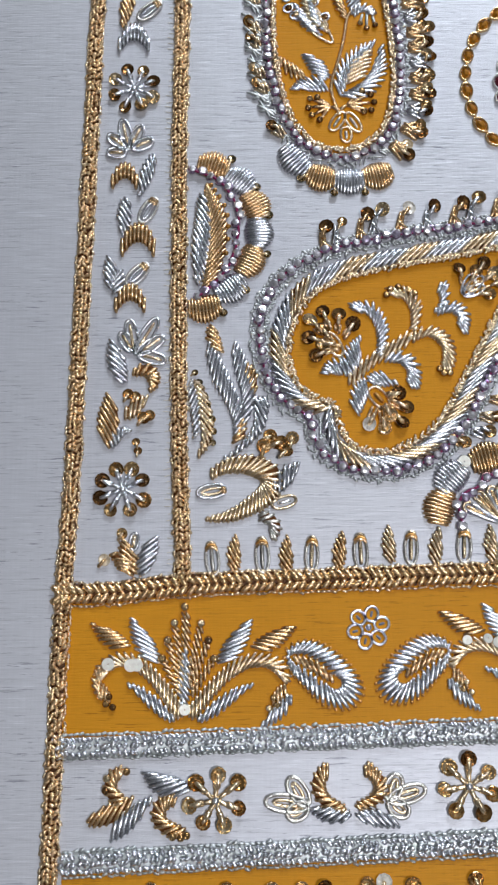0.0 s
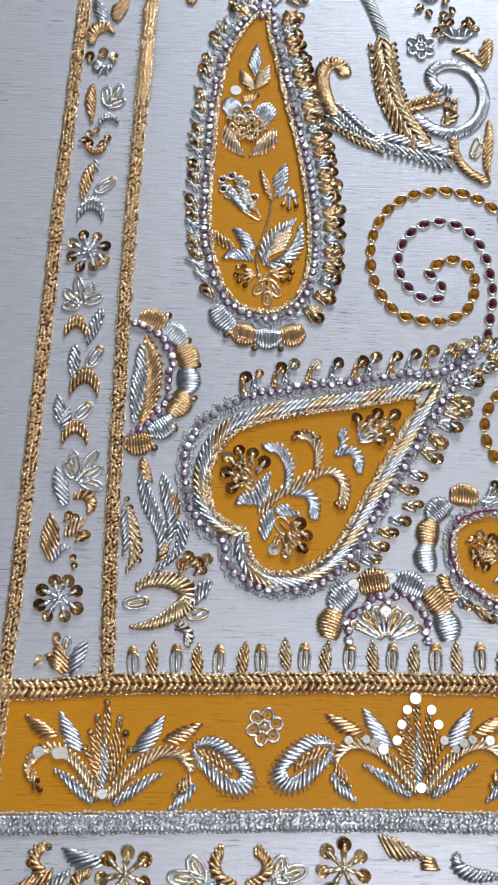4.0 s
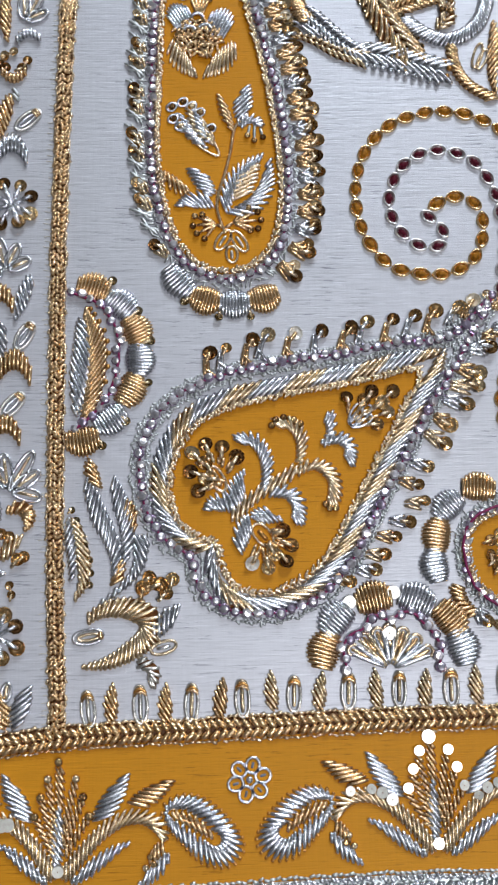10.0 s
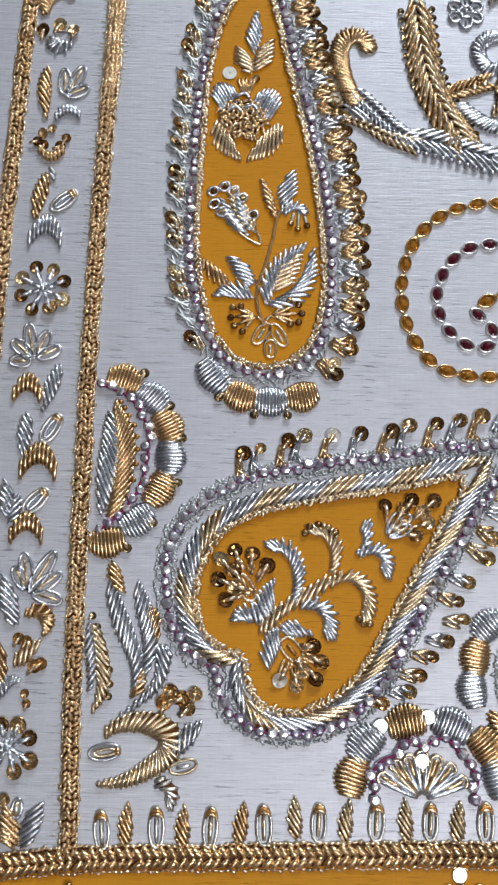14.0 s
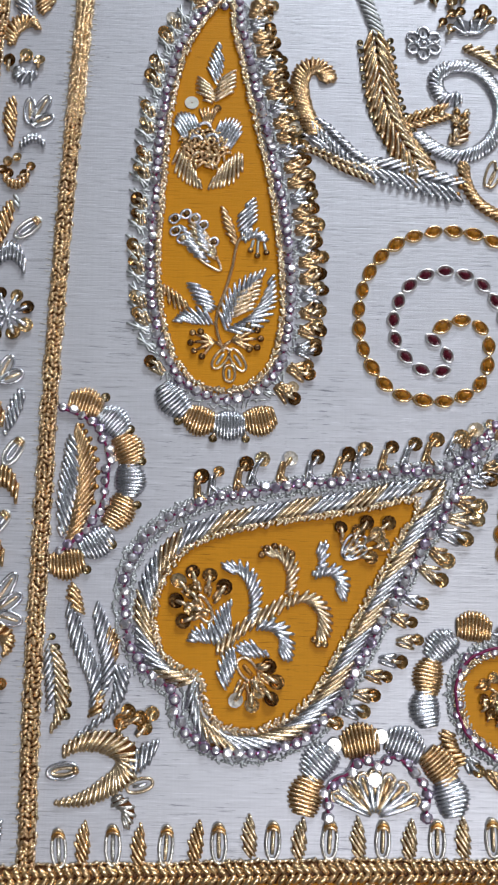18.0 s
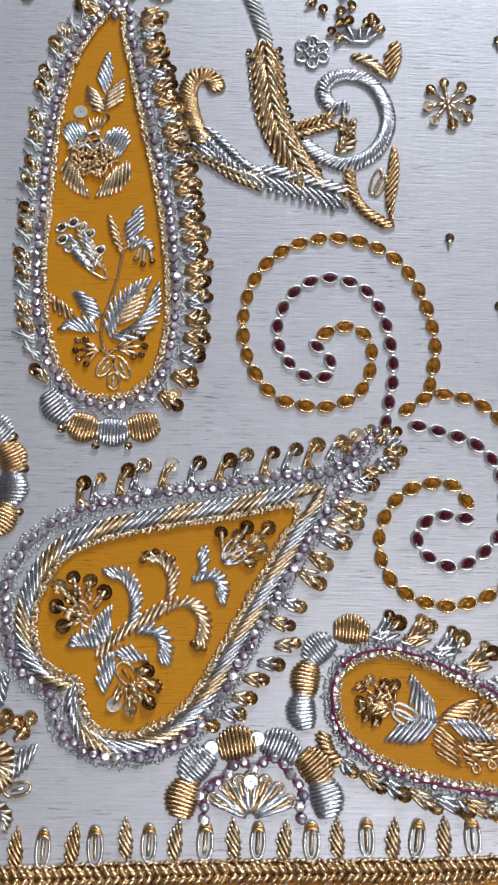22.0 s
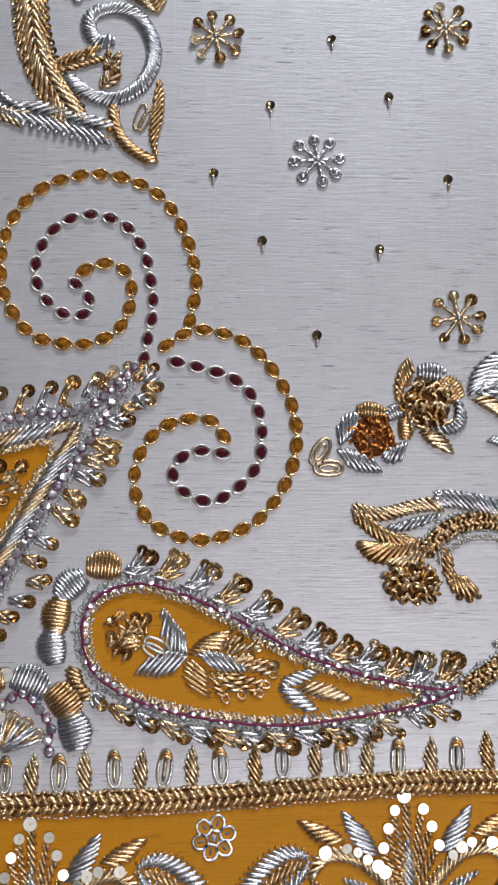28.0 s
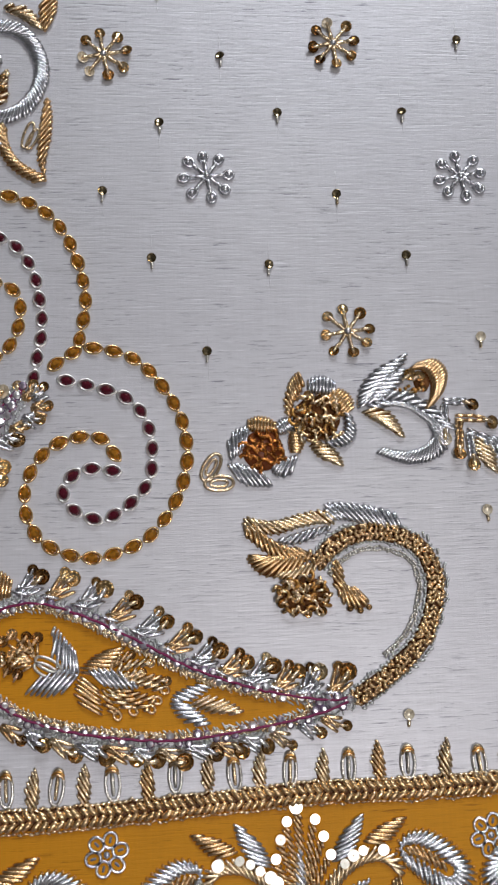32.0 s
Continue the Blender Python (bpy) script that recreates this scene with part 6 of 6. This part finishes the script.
for k, e in enumerate([(90.2, -42.0), (91.6, -42.4), (92.9, -42.5), (94.2, -42.0), (94.4, -40.9), (89.0, -41.2), (88.2, -39.6), (92.4, -40.6)]):
    a = v2((88.0, -34.0)) * (0.78 - 0.07 * k) + v2(e) * (0.22 + 0.07 * k)
    q.coil(a, v2(e), 0.42, 0.34, 0.5)
part("tail", q, GOLD, sw)
part("tail", Pile().satin([(87.9, -31.6), (88.0, -35.2), (88.6, -38.6)], 2.6, 0.85, 30, "band", 0.42), GOLD, sw)
for c in [(90.2, -42.1), (92.4, -42.6), (94.3, -41.9)]:
    stone("seed_bead", BEAD_MESH, sw, c, 0, 0.2, 0.66)


# ---- bouquets on the orange band ----
def bouquet(at, rz, whole=True, extra=()):
    """The bouquet, drawn about its foot as one half and its mirror image; without its far shell where the band ends."""
    o = thing("band_bouquet", at, "bouquet of gold and silver wire leaves on the orange band", "bouquet", "bouquets on the band")
    for flip in (1, -1):
        def m(points):
            return [v2(at) + turned(v2(q) * (flip if whole or flip > 0 else -0.87, 1), rz) for q in points]

        part("arched_stem", Pile().satin(m([(0.7, 0.8), (3.4, 4.4), (6.4, 7.8), (11.0, 11.4), (15.8, 12.2), (19.4, 10.4), (19.8, 7.4)]), 3.0, 0.85, 33 * flip, "band", 0.42), PALE, o)
        part("low_leaf", Pile().satin(m([(2.4, 0.0), (6.0, 2.6), (9.8, 5.6), (14.6, 8.0)]), 2.8, 0.8, 33 * flip), SILVER, o)
        part("upper_leaf", Pile().satin(m([(6.4, 11.2), (10.2, 15.6), (13.6, 21.0)]), 4.2, 0.8, -31 * flip), SILVER, o)
        part("upper_leaf", Pile().satin(m([(13.0, 14.4), (17.8, 16.2), (22.8, 19.4)]), 3.8, 0.8, -31 * flip), GOLD, o)
        part("hanging_sprig", Pile().satin(m([(19.8, 7.8), (18.8, 5.2), (16.8, 3.2)]), 2.6, 0.8, 31 * flip), GOLD, o)
        for c in m([(16.6, 2.8), (18.2, 3.4), (17.5, 4.8)]):
            stone("seed_bead", BEAD_MESH, o, c, 0, 0.2, 0.7)
        if whole or flip > 0:
            up = 1.8 if flip > 0 else 0.0
            c, _ = curve(m([(21.2, 11.0 + up), (25.4, 9.2 + up), (31.0, 5.2 + up)]), 0.5)
            q = Pile()
            for a in curve(m([(x, y + up) for x, y in ((20.4, 12.2), (23.6, 14.0), (27.8, 13.2), (32.6, 9.4), (35.2, 4.8), (32.8, 1.4), (27.8, 2.0), (23.6, 5.6), (20.8, 9.0))]), 1.3, True)[0]:
                k = int(np.argmin(np.hypot(*(c - a).T)))
                way = c[max(0, k - 8)] - a
                q.coil(a - unit(way) * 0.3, a + unit(way) * min(4.4, 0.8 * np.hypot(*way)), 0.42, 0.36, 0.4)
                stone("gilt_end", SMALL_GILT, o, a - unit(way) * 0.5, 0, 0.25, 0.62)
            part("shell_curl", q, SILVER, o)
            part("shell_core", Pile().satin(m([(21.4, 11.0 + up), (25.4, 9.4 + up), (31.0, 5.2 + up)]), 2.4, 0.8, -31 * flip), GOLD, o)
            part("hanging_leaf", Pile().satin(m([(21.0, 5.6), (18.4, 1.8), (14.6, -1.2)]), 3.0, 0.8, 31 * flip), SILVER, o)
        else:
            part("hook", Pile().satin(m([(18.7, 10.5), (20.5, 8.2), (20.0, 5.2), (17.4, 3.9)]), 3.2, 0.8, 45, "taper"), GOLD, o)
        for a, b in zip(m([(1.0, 5.0), (0.8, 6.4), (0.5, 7.6)]), m([(5.6, 12.4), (4.4, 16.0), (2.9, 19.4)])):
            part("stamen", Pile().satin([a, b], 1.7, 0.8, 31, "band", 0.34), GOLD, o)
            if not whole:
                stone("seed_bead", BEAD_MESH, o, b, 0, 0.3, 0.85)
            else:
                stone("flat_spangle", SPANGLE_MESH, o, b + (0.3, 0.6), random.uniform(0, 6.28), 1.1, 0.66, tilt=random.uniform(0, 9))
        if whole:
            for c in m([(8.6, 11.0), (10.5, 12.4), (12.6, 13.2), (16.8, 13.0)]):
                stone("flat_spangle", SPANGLE_MESH, o, c, random.uniform(0, 6.28), 1.1, random.uniform(0.58, 0.80), tilt=random.uniform(2, 16))
    part("centre_blade", Pile().satin(m([(0.1, 2.5), (0.6, 9.0), (0.2, 15.6)]), 3.0, 0.8, 31), SILVER, o)
    part("stamen", Pile().satin(m([(0.0, 13.5), (0.2, 18.0), (0.4, 21.8)]), 2.0, 0.8, 31, "band", 0.34), GOLD, o)
    tip = m([(0.5, 22.6)])[0]
    stone("flat_spangle" if whole else "seed_bead", SPANGLE_MESH if whole else BEAD_MESH, o, tip, 0, 0.9, 0.85)
    stone("flat_spangle", SPANGLE_MESH, o, m([(0.1, 2.4)])[0], 0, 1.2, 0.7)
    for c in list(extra) if whole else [(-86.2, -98.6), (-81.7, -98.9), (-80.5, -98.8)]:
        stone("flat_spangle", SPANGLE_MESH, o, c, 0, 1.2, 0.8, tilt=random.uniform(0, 4))


FOOT_3 = (77.4, -104.0)
bouquet((-70.8, -110.0), -1.0, False)
bouquet((3.1, -107.3), 1.0)
bouquet(FOOT_3, 1.2, True, [(70.6, -94.5), (71.9, -95.6), (60.1, -91.7)])
bouquet((FOOT_3[0] + 72.0, FOOT_3[1] + 2.5), 1.2)
for at in ((-33.7, -91.9), (38.2, -88.3), (116.7, -89.2)):
    wire_flower(at, 4.3, 6, "small silver wire flower on the orange band", SILVER, 15, "flowers on the band")

# ---- motifs on the white strip under the band ----
for at in ((-64.8, -124.9), (-15.1, -122.8)):
    stud_flower(at, 5.4, "gold sequin flower with wire stalks on the white strip", PALE, "strip flowers", 7, 0.95, 35.0, True)
wl = thing("leaf_spray", (-81.6, -126.0), "leaf spray of gold and silver wire on the white strip", "spray")
part("leaf", Pile().satin([(-89.9, -128.9), (-84.4, -126.7), (-79.8, -123.6)], 3.8, 0.9, 31), GOLD, wl)
part("leaf", Pile().satin([(-85.8, -132.1), (-81.8, -128.2), (-76.8, -123.6)], 3.8, 0.9, 31), SILVER, wl)
part("leaf", Pile().satin([(-69.2, -122.8), (-75.3, -122.0), (-79.9, -118.5)], 4.4, 0.9, 31), SILVER, wl)
part("curl", Pile().satin([(-72.3, -124.0), (-75.8, -125.8), (-75.5, -129.1), (-71.0, -131.1)], 3.0, 0.9, 38, "band"), GOLD, wl)
part("sprig", Pile().satin([(-82.6, -125.3), (-85.4, -123.0), (-85.2, -120.2), (-82.7, -119.2)], 2.8, 0.9, 40, "band"), GOLD, wl)
for c in [(-86.3, -122.6), (-86.1, -120.4), (-82.3, -119.1), (-70.5, -131.1), (-71.6, -131.5), (-73.2, -131.3)]:
    stone("seed_bead", BEAD_MESH, wl, c, 0, 0.2, 0.8, tilt=15)
lo = thing("loop_spray", (-39.6, -126.4), "spray of looped wire petals and small leaves on the white strip", "spray")
for foot, tips in (((-46.9, -126.0), [(-55.1, -125.1), (-50.3, -120.8), (-50.8, -128.1)]), ((-30.9, -125.2), [(-28.9, -120.4), (-23.7, -123.1), (-27.3, -128.0)])):
    for b in tips:
        part("wire_loop", Pile().loop(foot, b, 3.3, 0.42), STRAND, lo)
        part("wire_loop", Pile().loop(v2(foot) * 0.75 + v2(b) * 0.25, v2(foot) * 0.2 + v2(b) * 0.8, 1.1, 0.34), PALE, lo)
part("leaf", Pile().satin([(-38.3, -127.6), (-42.9, -127.8), (-47.2, -126.5)], 3.4, 0.9, 31), SILVER, lo)
part("leaf", Pile().satin([(-37.5, -127.7), (-32.8, -128.6), (-28.1, -130.3)], 3.4, 0.9, -31), SILVER, lo)
part("leaf", Pile().satin([(-39.2, -126.8), (-43.6, -125.0), (-44.8, -121.6), (-42.2, -118.6)], 2.9, 0.9, 38, "curl"), GOLD, lo)
part("leaf", Pile().satin([(-37.5, -126.3), (-33.0, -124.7), (-32.4, -121.8), (-35.5, -118.7)], 2.9, 0.9, -38, "curl"), GOLD, lo)
ww = thing("leaf_spray", (9.5, -122.0), "leaf spray of gold and silver wire on the white strip", "spray")
part("leaf", Pile().satin([(-7.3, -116.1), (-2.6, -118.7), (3.5, -120.2)], 4.6, 0.95, -40), PALE, ww)
part("leaf", Pile().satin([(2.8, -120.2), (5.5, -122.7), (7.5, -123.2)], 4.0, 0.95, 40), GOLD, ww)
part("curl", Pile().satin([(11.2, -118.8), (10.8, -121.9), (14.8, -123.7), (22.9, -123.9)], 3.6, 0.95, 45), SILVER, ww)
part("leaf", Pile().satin([(21.7, -119.2), (24.4, -121.0), (27.1, -122.2)], 4.0, 0.95, 40), GOLD, ww)
part("leaf", Pile().satin([(28.0, -115.9), (31.3, -119.0), (34.2, -120.0)], 4.0, 0.95, -40), SILVER, ww)
for c in [(21.8, -118.0), (24.0, -115.7), (22.4, -119.8)]:
    sequin(ww, c, 0.8, 0.4)
for c in [(-77.0, -139.6), (-62.9, -139.6), (-48.2, -139.6), (-44.2, -139.4), (-35.7, -139.1), (-32.6, -138.7), (-14.9, -138.1), (-54.2, -139.9), (-27.0, -139.2)]:
    o = thing("bead_drop", c, "gold sequin on the lower orange band", "bead", "beads on the lower band")
    sequin(o, v2(c) + (0, -1.5), 1.0, 0.4)
    part("tail", Pile().satin([v2(c) + (0, -2.6), v2(c) + (random.uniform(-1, 1), -7)], 2.4, 0.9, 40), GOLD, o)

# ---- small motifs in the border column ----
for at in ((-82.7, 29.7), (-83.9, -63.0)):
    stud_flower(at, 5.0, "gold sequin flower with a silver centre in the border column", GOLD, "column flowers", 8, 0.9, 20.0, True)


def column_spray(at, label, items):
    o = thing("column_spray", at, label, "spray", "column sprays")
    for form, pts, w, metal, s in items:
        if form == "leaf":
            part("leaf", Pile().satin(pts, w, 0.95, s), metal, o)
        elif form == "curl":
            part("curl", Pile().satin(pts, w * 1.15, 0.95, s - 5, "leaf", 0.44), metal, o)
        elif form == "loop":
            for a, b in zip(pts[::2], pts[1::2]):
                part("wire_loop", Pile().loop(a, b, w * 0.9, 0.37), SILVER if metal is PALE else metal, o)
                part("loop_core", Pile().rod(v2(a) * 0.85 + v2(b) * 0.15, v2(a) * 0.12 + v2(b) * 0.88, 0.36, 0.4, 0.3), PALE, o)
        elif form == "crescent":
            part("crescent", Pile().crescent(pts[0], v2(pts[1]) - v2(pts[0]), w, s), metal, o)
        elif form == "oval":
            a, b = v2(pts[0]), v2(pts[1])
            part("wire_loop", Pile().loop(a, b, w, 0.36, 0.4), STRAND, o)
            part("wire_loop", Pile().loop(a * 0.85 + b * 0.15, a * 0.2 + b * 0.8, w * 0.4, 0.32, 0.4), SILVER, o)
            n = left(unit(b - a))
            part("gilt_tip", Pile().rod(a * 0.1 + b * 0.9 - n * w * 0.36, a * 0.1 + b * 0.9 + n * w * 0.36, 0.45, 0.55, 0.3).rod(a * 0.2 + b * 0.8 - n * w * 0.4, a * 0.2 + b * 0.8 + n * w * 0.4, 0.36, 0.5, 0.3), GOLD, o)
        elif form == "stud":
            for c in pts:
                sequin(o, c, w, 0.4)
    return o


column_spray((-83.6, 15.6), "cluster of silver loops over a gold crescent and a silver leaf", (
    ("loop", [(-83.7, 14.6), (-85.3, 22.1), (-83.4, 14.9), (-80.9, 20.6), (-83.0, 14.9), (-78.3, 17.0), (-84.1, 14.9), (-88.4, 18.3), (-84.3, 13.9), (-88.6, 13.9)], 2.9, PALE, 0),
    ("crescent", [(-84.5, 7.9), (-84.4, 12.7)], 6.4, GOLD, 7.6),
    ("leaf", [(-78.1, 13.7), (-79.7, 8.6), (-81.2, 2.6)], 3.4, SILVER, 31)))
column_spray((-82.7, 0.4), "silver leaf beside a wire loop with a gilt tip", (
    ("leaf", [(-84.6, 3.2), (-84.4, -2.6), (-85.0, -7.3)], 3.4, SILVER, 31),
    ("oval", [(-80.9, -3.0), (-77.6, 2.7)], 3.0, PALE, 0)))
column_spray((-82.0, -10.3), "gold crescent with a silver leaf and a wire loop", (
    ("crescent", [(-81.3, -7.4), (-81.2, -2.6)], 8.0, GOLD, 9.2),
    ("leaf", [(-87.0, -18.8), (-87.4, -14.2), (-87.9, -9.6)], 3.4, SILVER, 31), ("leaf", [(-86.8, -20.1), (-85.3, -16.9), (-85.0, -12.9)], 2.8, SILVER, -31),
    ("oval", [(-83.7, -17.6), (-79.3, -12.9)], 3.0, PALE, 0)))
column_spray((-82.3, -28.6), "gold crescent over a cluster of wire loops and a silver leaf", (
    ("crescent", [(-82.9, -21.1), (-82.9, -16.4)], 7.2, GOLD, 7.8),
    ("leaf", [(-83.8, -40.0), (-85.9, -34.9), (-87.2, -28.8)], 4.2, SILVER, 31),
    ("loop", [(-81.7, -33.5), (-77.0, -25.4), (-81.2, -33.5), (-75.6, -29.6), (-81.0, -33.7), (-75.2, -35.1), (-81.9, -33.1), (-83.1, -25.8), (-82.1, -32.9), (-84.9, -28.6)], 2.9, PALE, 0)))
column_spray((-81.6, -41.3), "gold hook and twig with sequins", (
    ("curl", [(-82.2, -38.1), (-79.0, -36.9), (-77.4, -40.0), (-78.9, -42.5)], 3.0, GOLD, 70), ("leaf", [(-83.6, -48.1), (-80.9, -44.4), (-78.2, -42.5)], 3.4, PALE, 35),
    ("stud", [(-83.0, -42.5), (-81.5, -43.1), (-78.5, -47.3), (-79.7, -47.7)], 0.8, GOLD, 0),
    ("leaf", [(-87.3, -54.2), (-87.2, -47.4), (-87.4, -40.9)], 5.0, GOLD, 40), ("leaf", [(-86.2, -54.2), (-84.8, -50.5), (-81.4, -50.5)], 2.8, SILVER, 40), ("stud", [(-81.2, -53.0), (-80.8, -54.8)], 0.6, GOLD, 0)))
column_spray((-81.7, -76.8), "gold bud with a silver leaf at the foot of the column", (
    ("leaf", [(-81.1, -80.9), (-82.9, -76.8), (-84.1, -72.7)], 4.4, GOLD, 40), ("leaf", [(-80.5, -81.1), (-78.6, -76.9), (-76.3, -71.9)], 4.2, SILVER, -38),
    ("curl", [(-82.0, -80.3), (-84.4, -77.4), (-86.9, -76.8)], 3.0, GOLD, 55), ("stud", [(-87.3, -77.6), (-83.7, -72.1)], 0.8, GOLD, 0), ("loop", [(-81.6, -75.7), (-81.2, -72.2)], 2.0, SILVER, 0)))
column_spray((-82.9, 42.8), "silver crescent under a gold leaf and a wire loop", (
    ("crescent", [(-82.8, 42.6), (-82.7, 47.5)], 7.6, SILVER, 9.0),
    ("leaf", [(-83.6, 56.5), (-84.8, 50.5), (-85.7, 44.5)], 3.4, GOLD, 31), ("oval", [(-82.0, 47.8), (-76.9, 52.3)], 2.9, PALE, 0)))
column_spray((-82.0, 64.1), "gold sequin bud with a thin stalk", (
    ("crescent", [(-82.7, 61.3), (-82.5, 55.3)], 6.0, GOLD, 4.6), ("leaf", [(-82.6, 58.4), (-82.3, 56.0), (-81.6, 53.5)], 1.6, WIRE, 31), ("stud", [(-84.7, 65.8), (-82.8, 66.8), (-79.7, 64.6), (-85.9, 63.6), (-84.5, 63.0), (-80.9, 62.7)], 0.72, GOLD, 0)))
column_spray((-81.2, 75.4), "gold leaf with silver loops and a silver crescent", (
    ("leaf", [(-84.9, 82.1), (-85.2, 75.7), (-84.2, 68.9)], 3.4, GOLD, 31), ("loop", [(-80.6, 75.2), (-80.9, 81.5), (-80.0, 75.3), (-76.7, 82.3), (-80.3, 75.0), (-75.5, 77.2)], 2.9, SILVER, 0),
    ("crescent", [(-79.7, 70.7), (-80.4, 76.6)], 6.0, SILVER, 4.6)))
column_spray((-83.5, 94.6), "gold crescent over a sequin bud", (
    ("curl", [(-86.0, 94.8), (-86.0, 99.4), (-82.4, 101.6), (-79.3, 98.4)], 3.8, GOLD, 75), ("stud", [(-86.0, 90.9), (-79.4, 90.9), (-82.5, 92.3)], 0.9, GOLD, 0), ("curl", [(-85.2, 89.0), (-82.4, 86.8), (-79.3, 89.0)], 3.6, SILVER, 80)))
column_spray((-82.2, 110.7), "silver leaf beside a gold leaf with loops", (
    ("leaf", [(-82.4, 102.2), (-84.4, 106.5), (-86.5, 111.4)], 4.2, SILVER, 40), ("leaf", [(-80.0, 103.2), (-78.6, 107.9), (-75.9, 112.8)], 4.6, GOLD, -40), ("loop", [(-82.3, 112.7), (-84.8, 118.7), (-82.0, 112.8), (-81.2, 120.0), (-81.6, 112.4), (-76.7, 116.2)], 3.6, PALE, 0)))
column_spray((-81.9, 129.4), "gold and silver leaves at the head of the column", (
    ("leaf", [(-81.3, 121.1), (-84.3, 127.1), (-85.6, 133.4)], 4.4, GOLD, 40), ("leaf", [(-80.9, 121.1), (-78.3, 127.5), (-76.9, 132.9)], 4.4, SILVER, -40)))
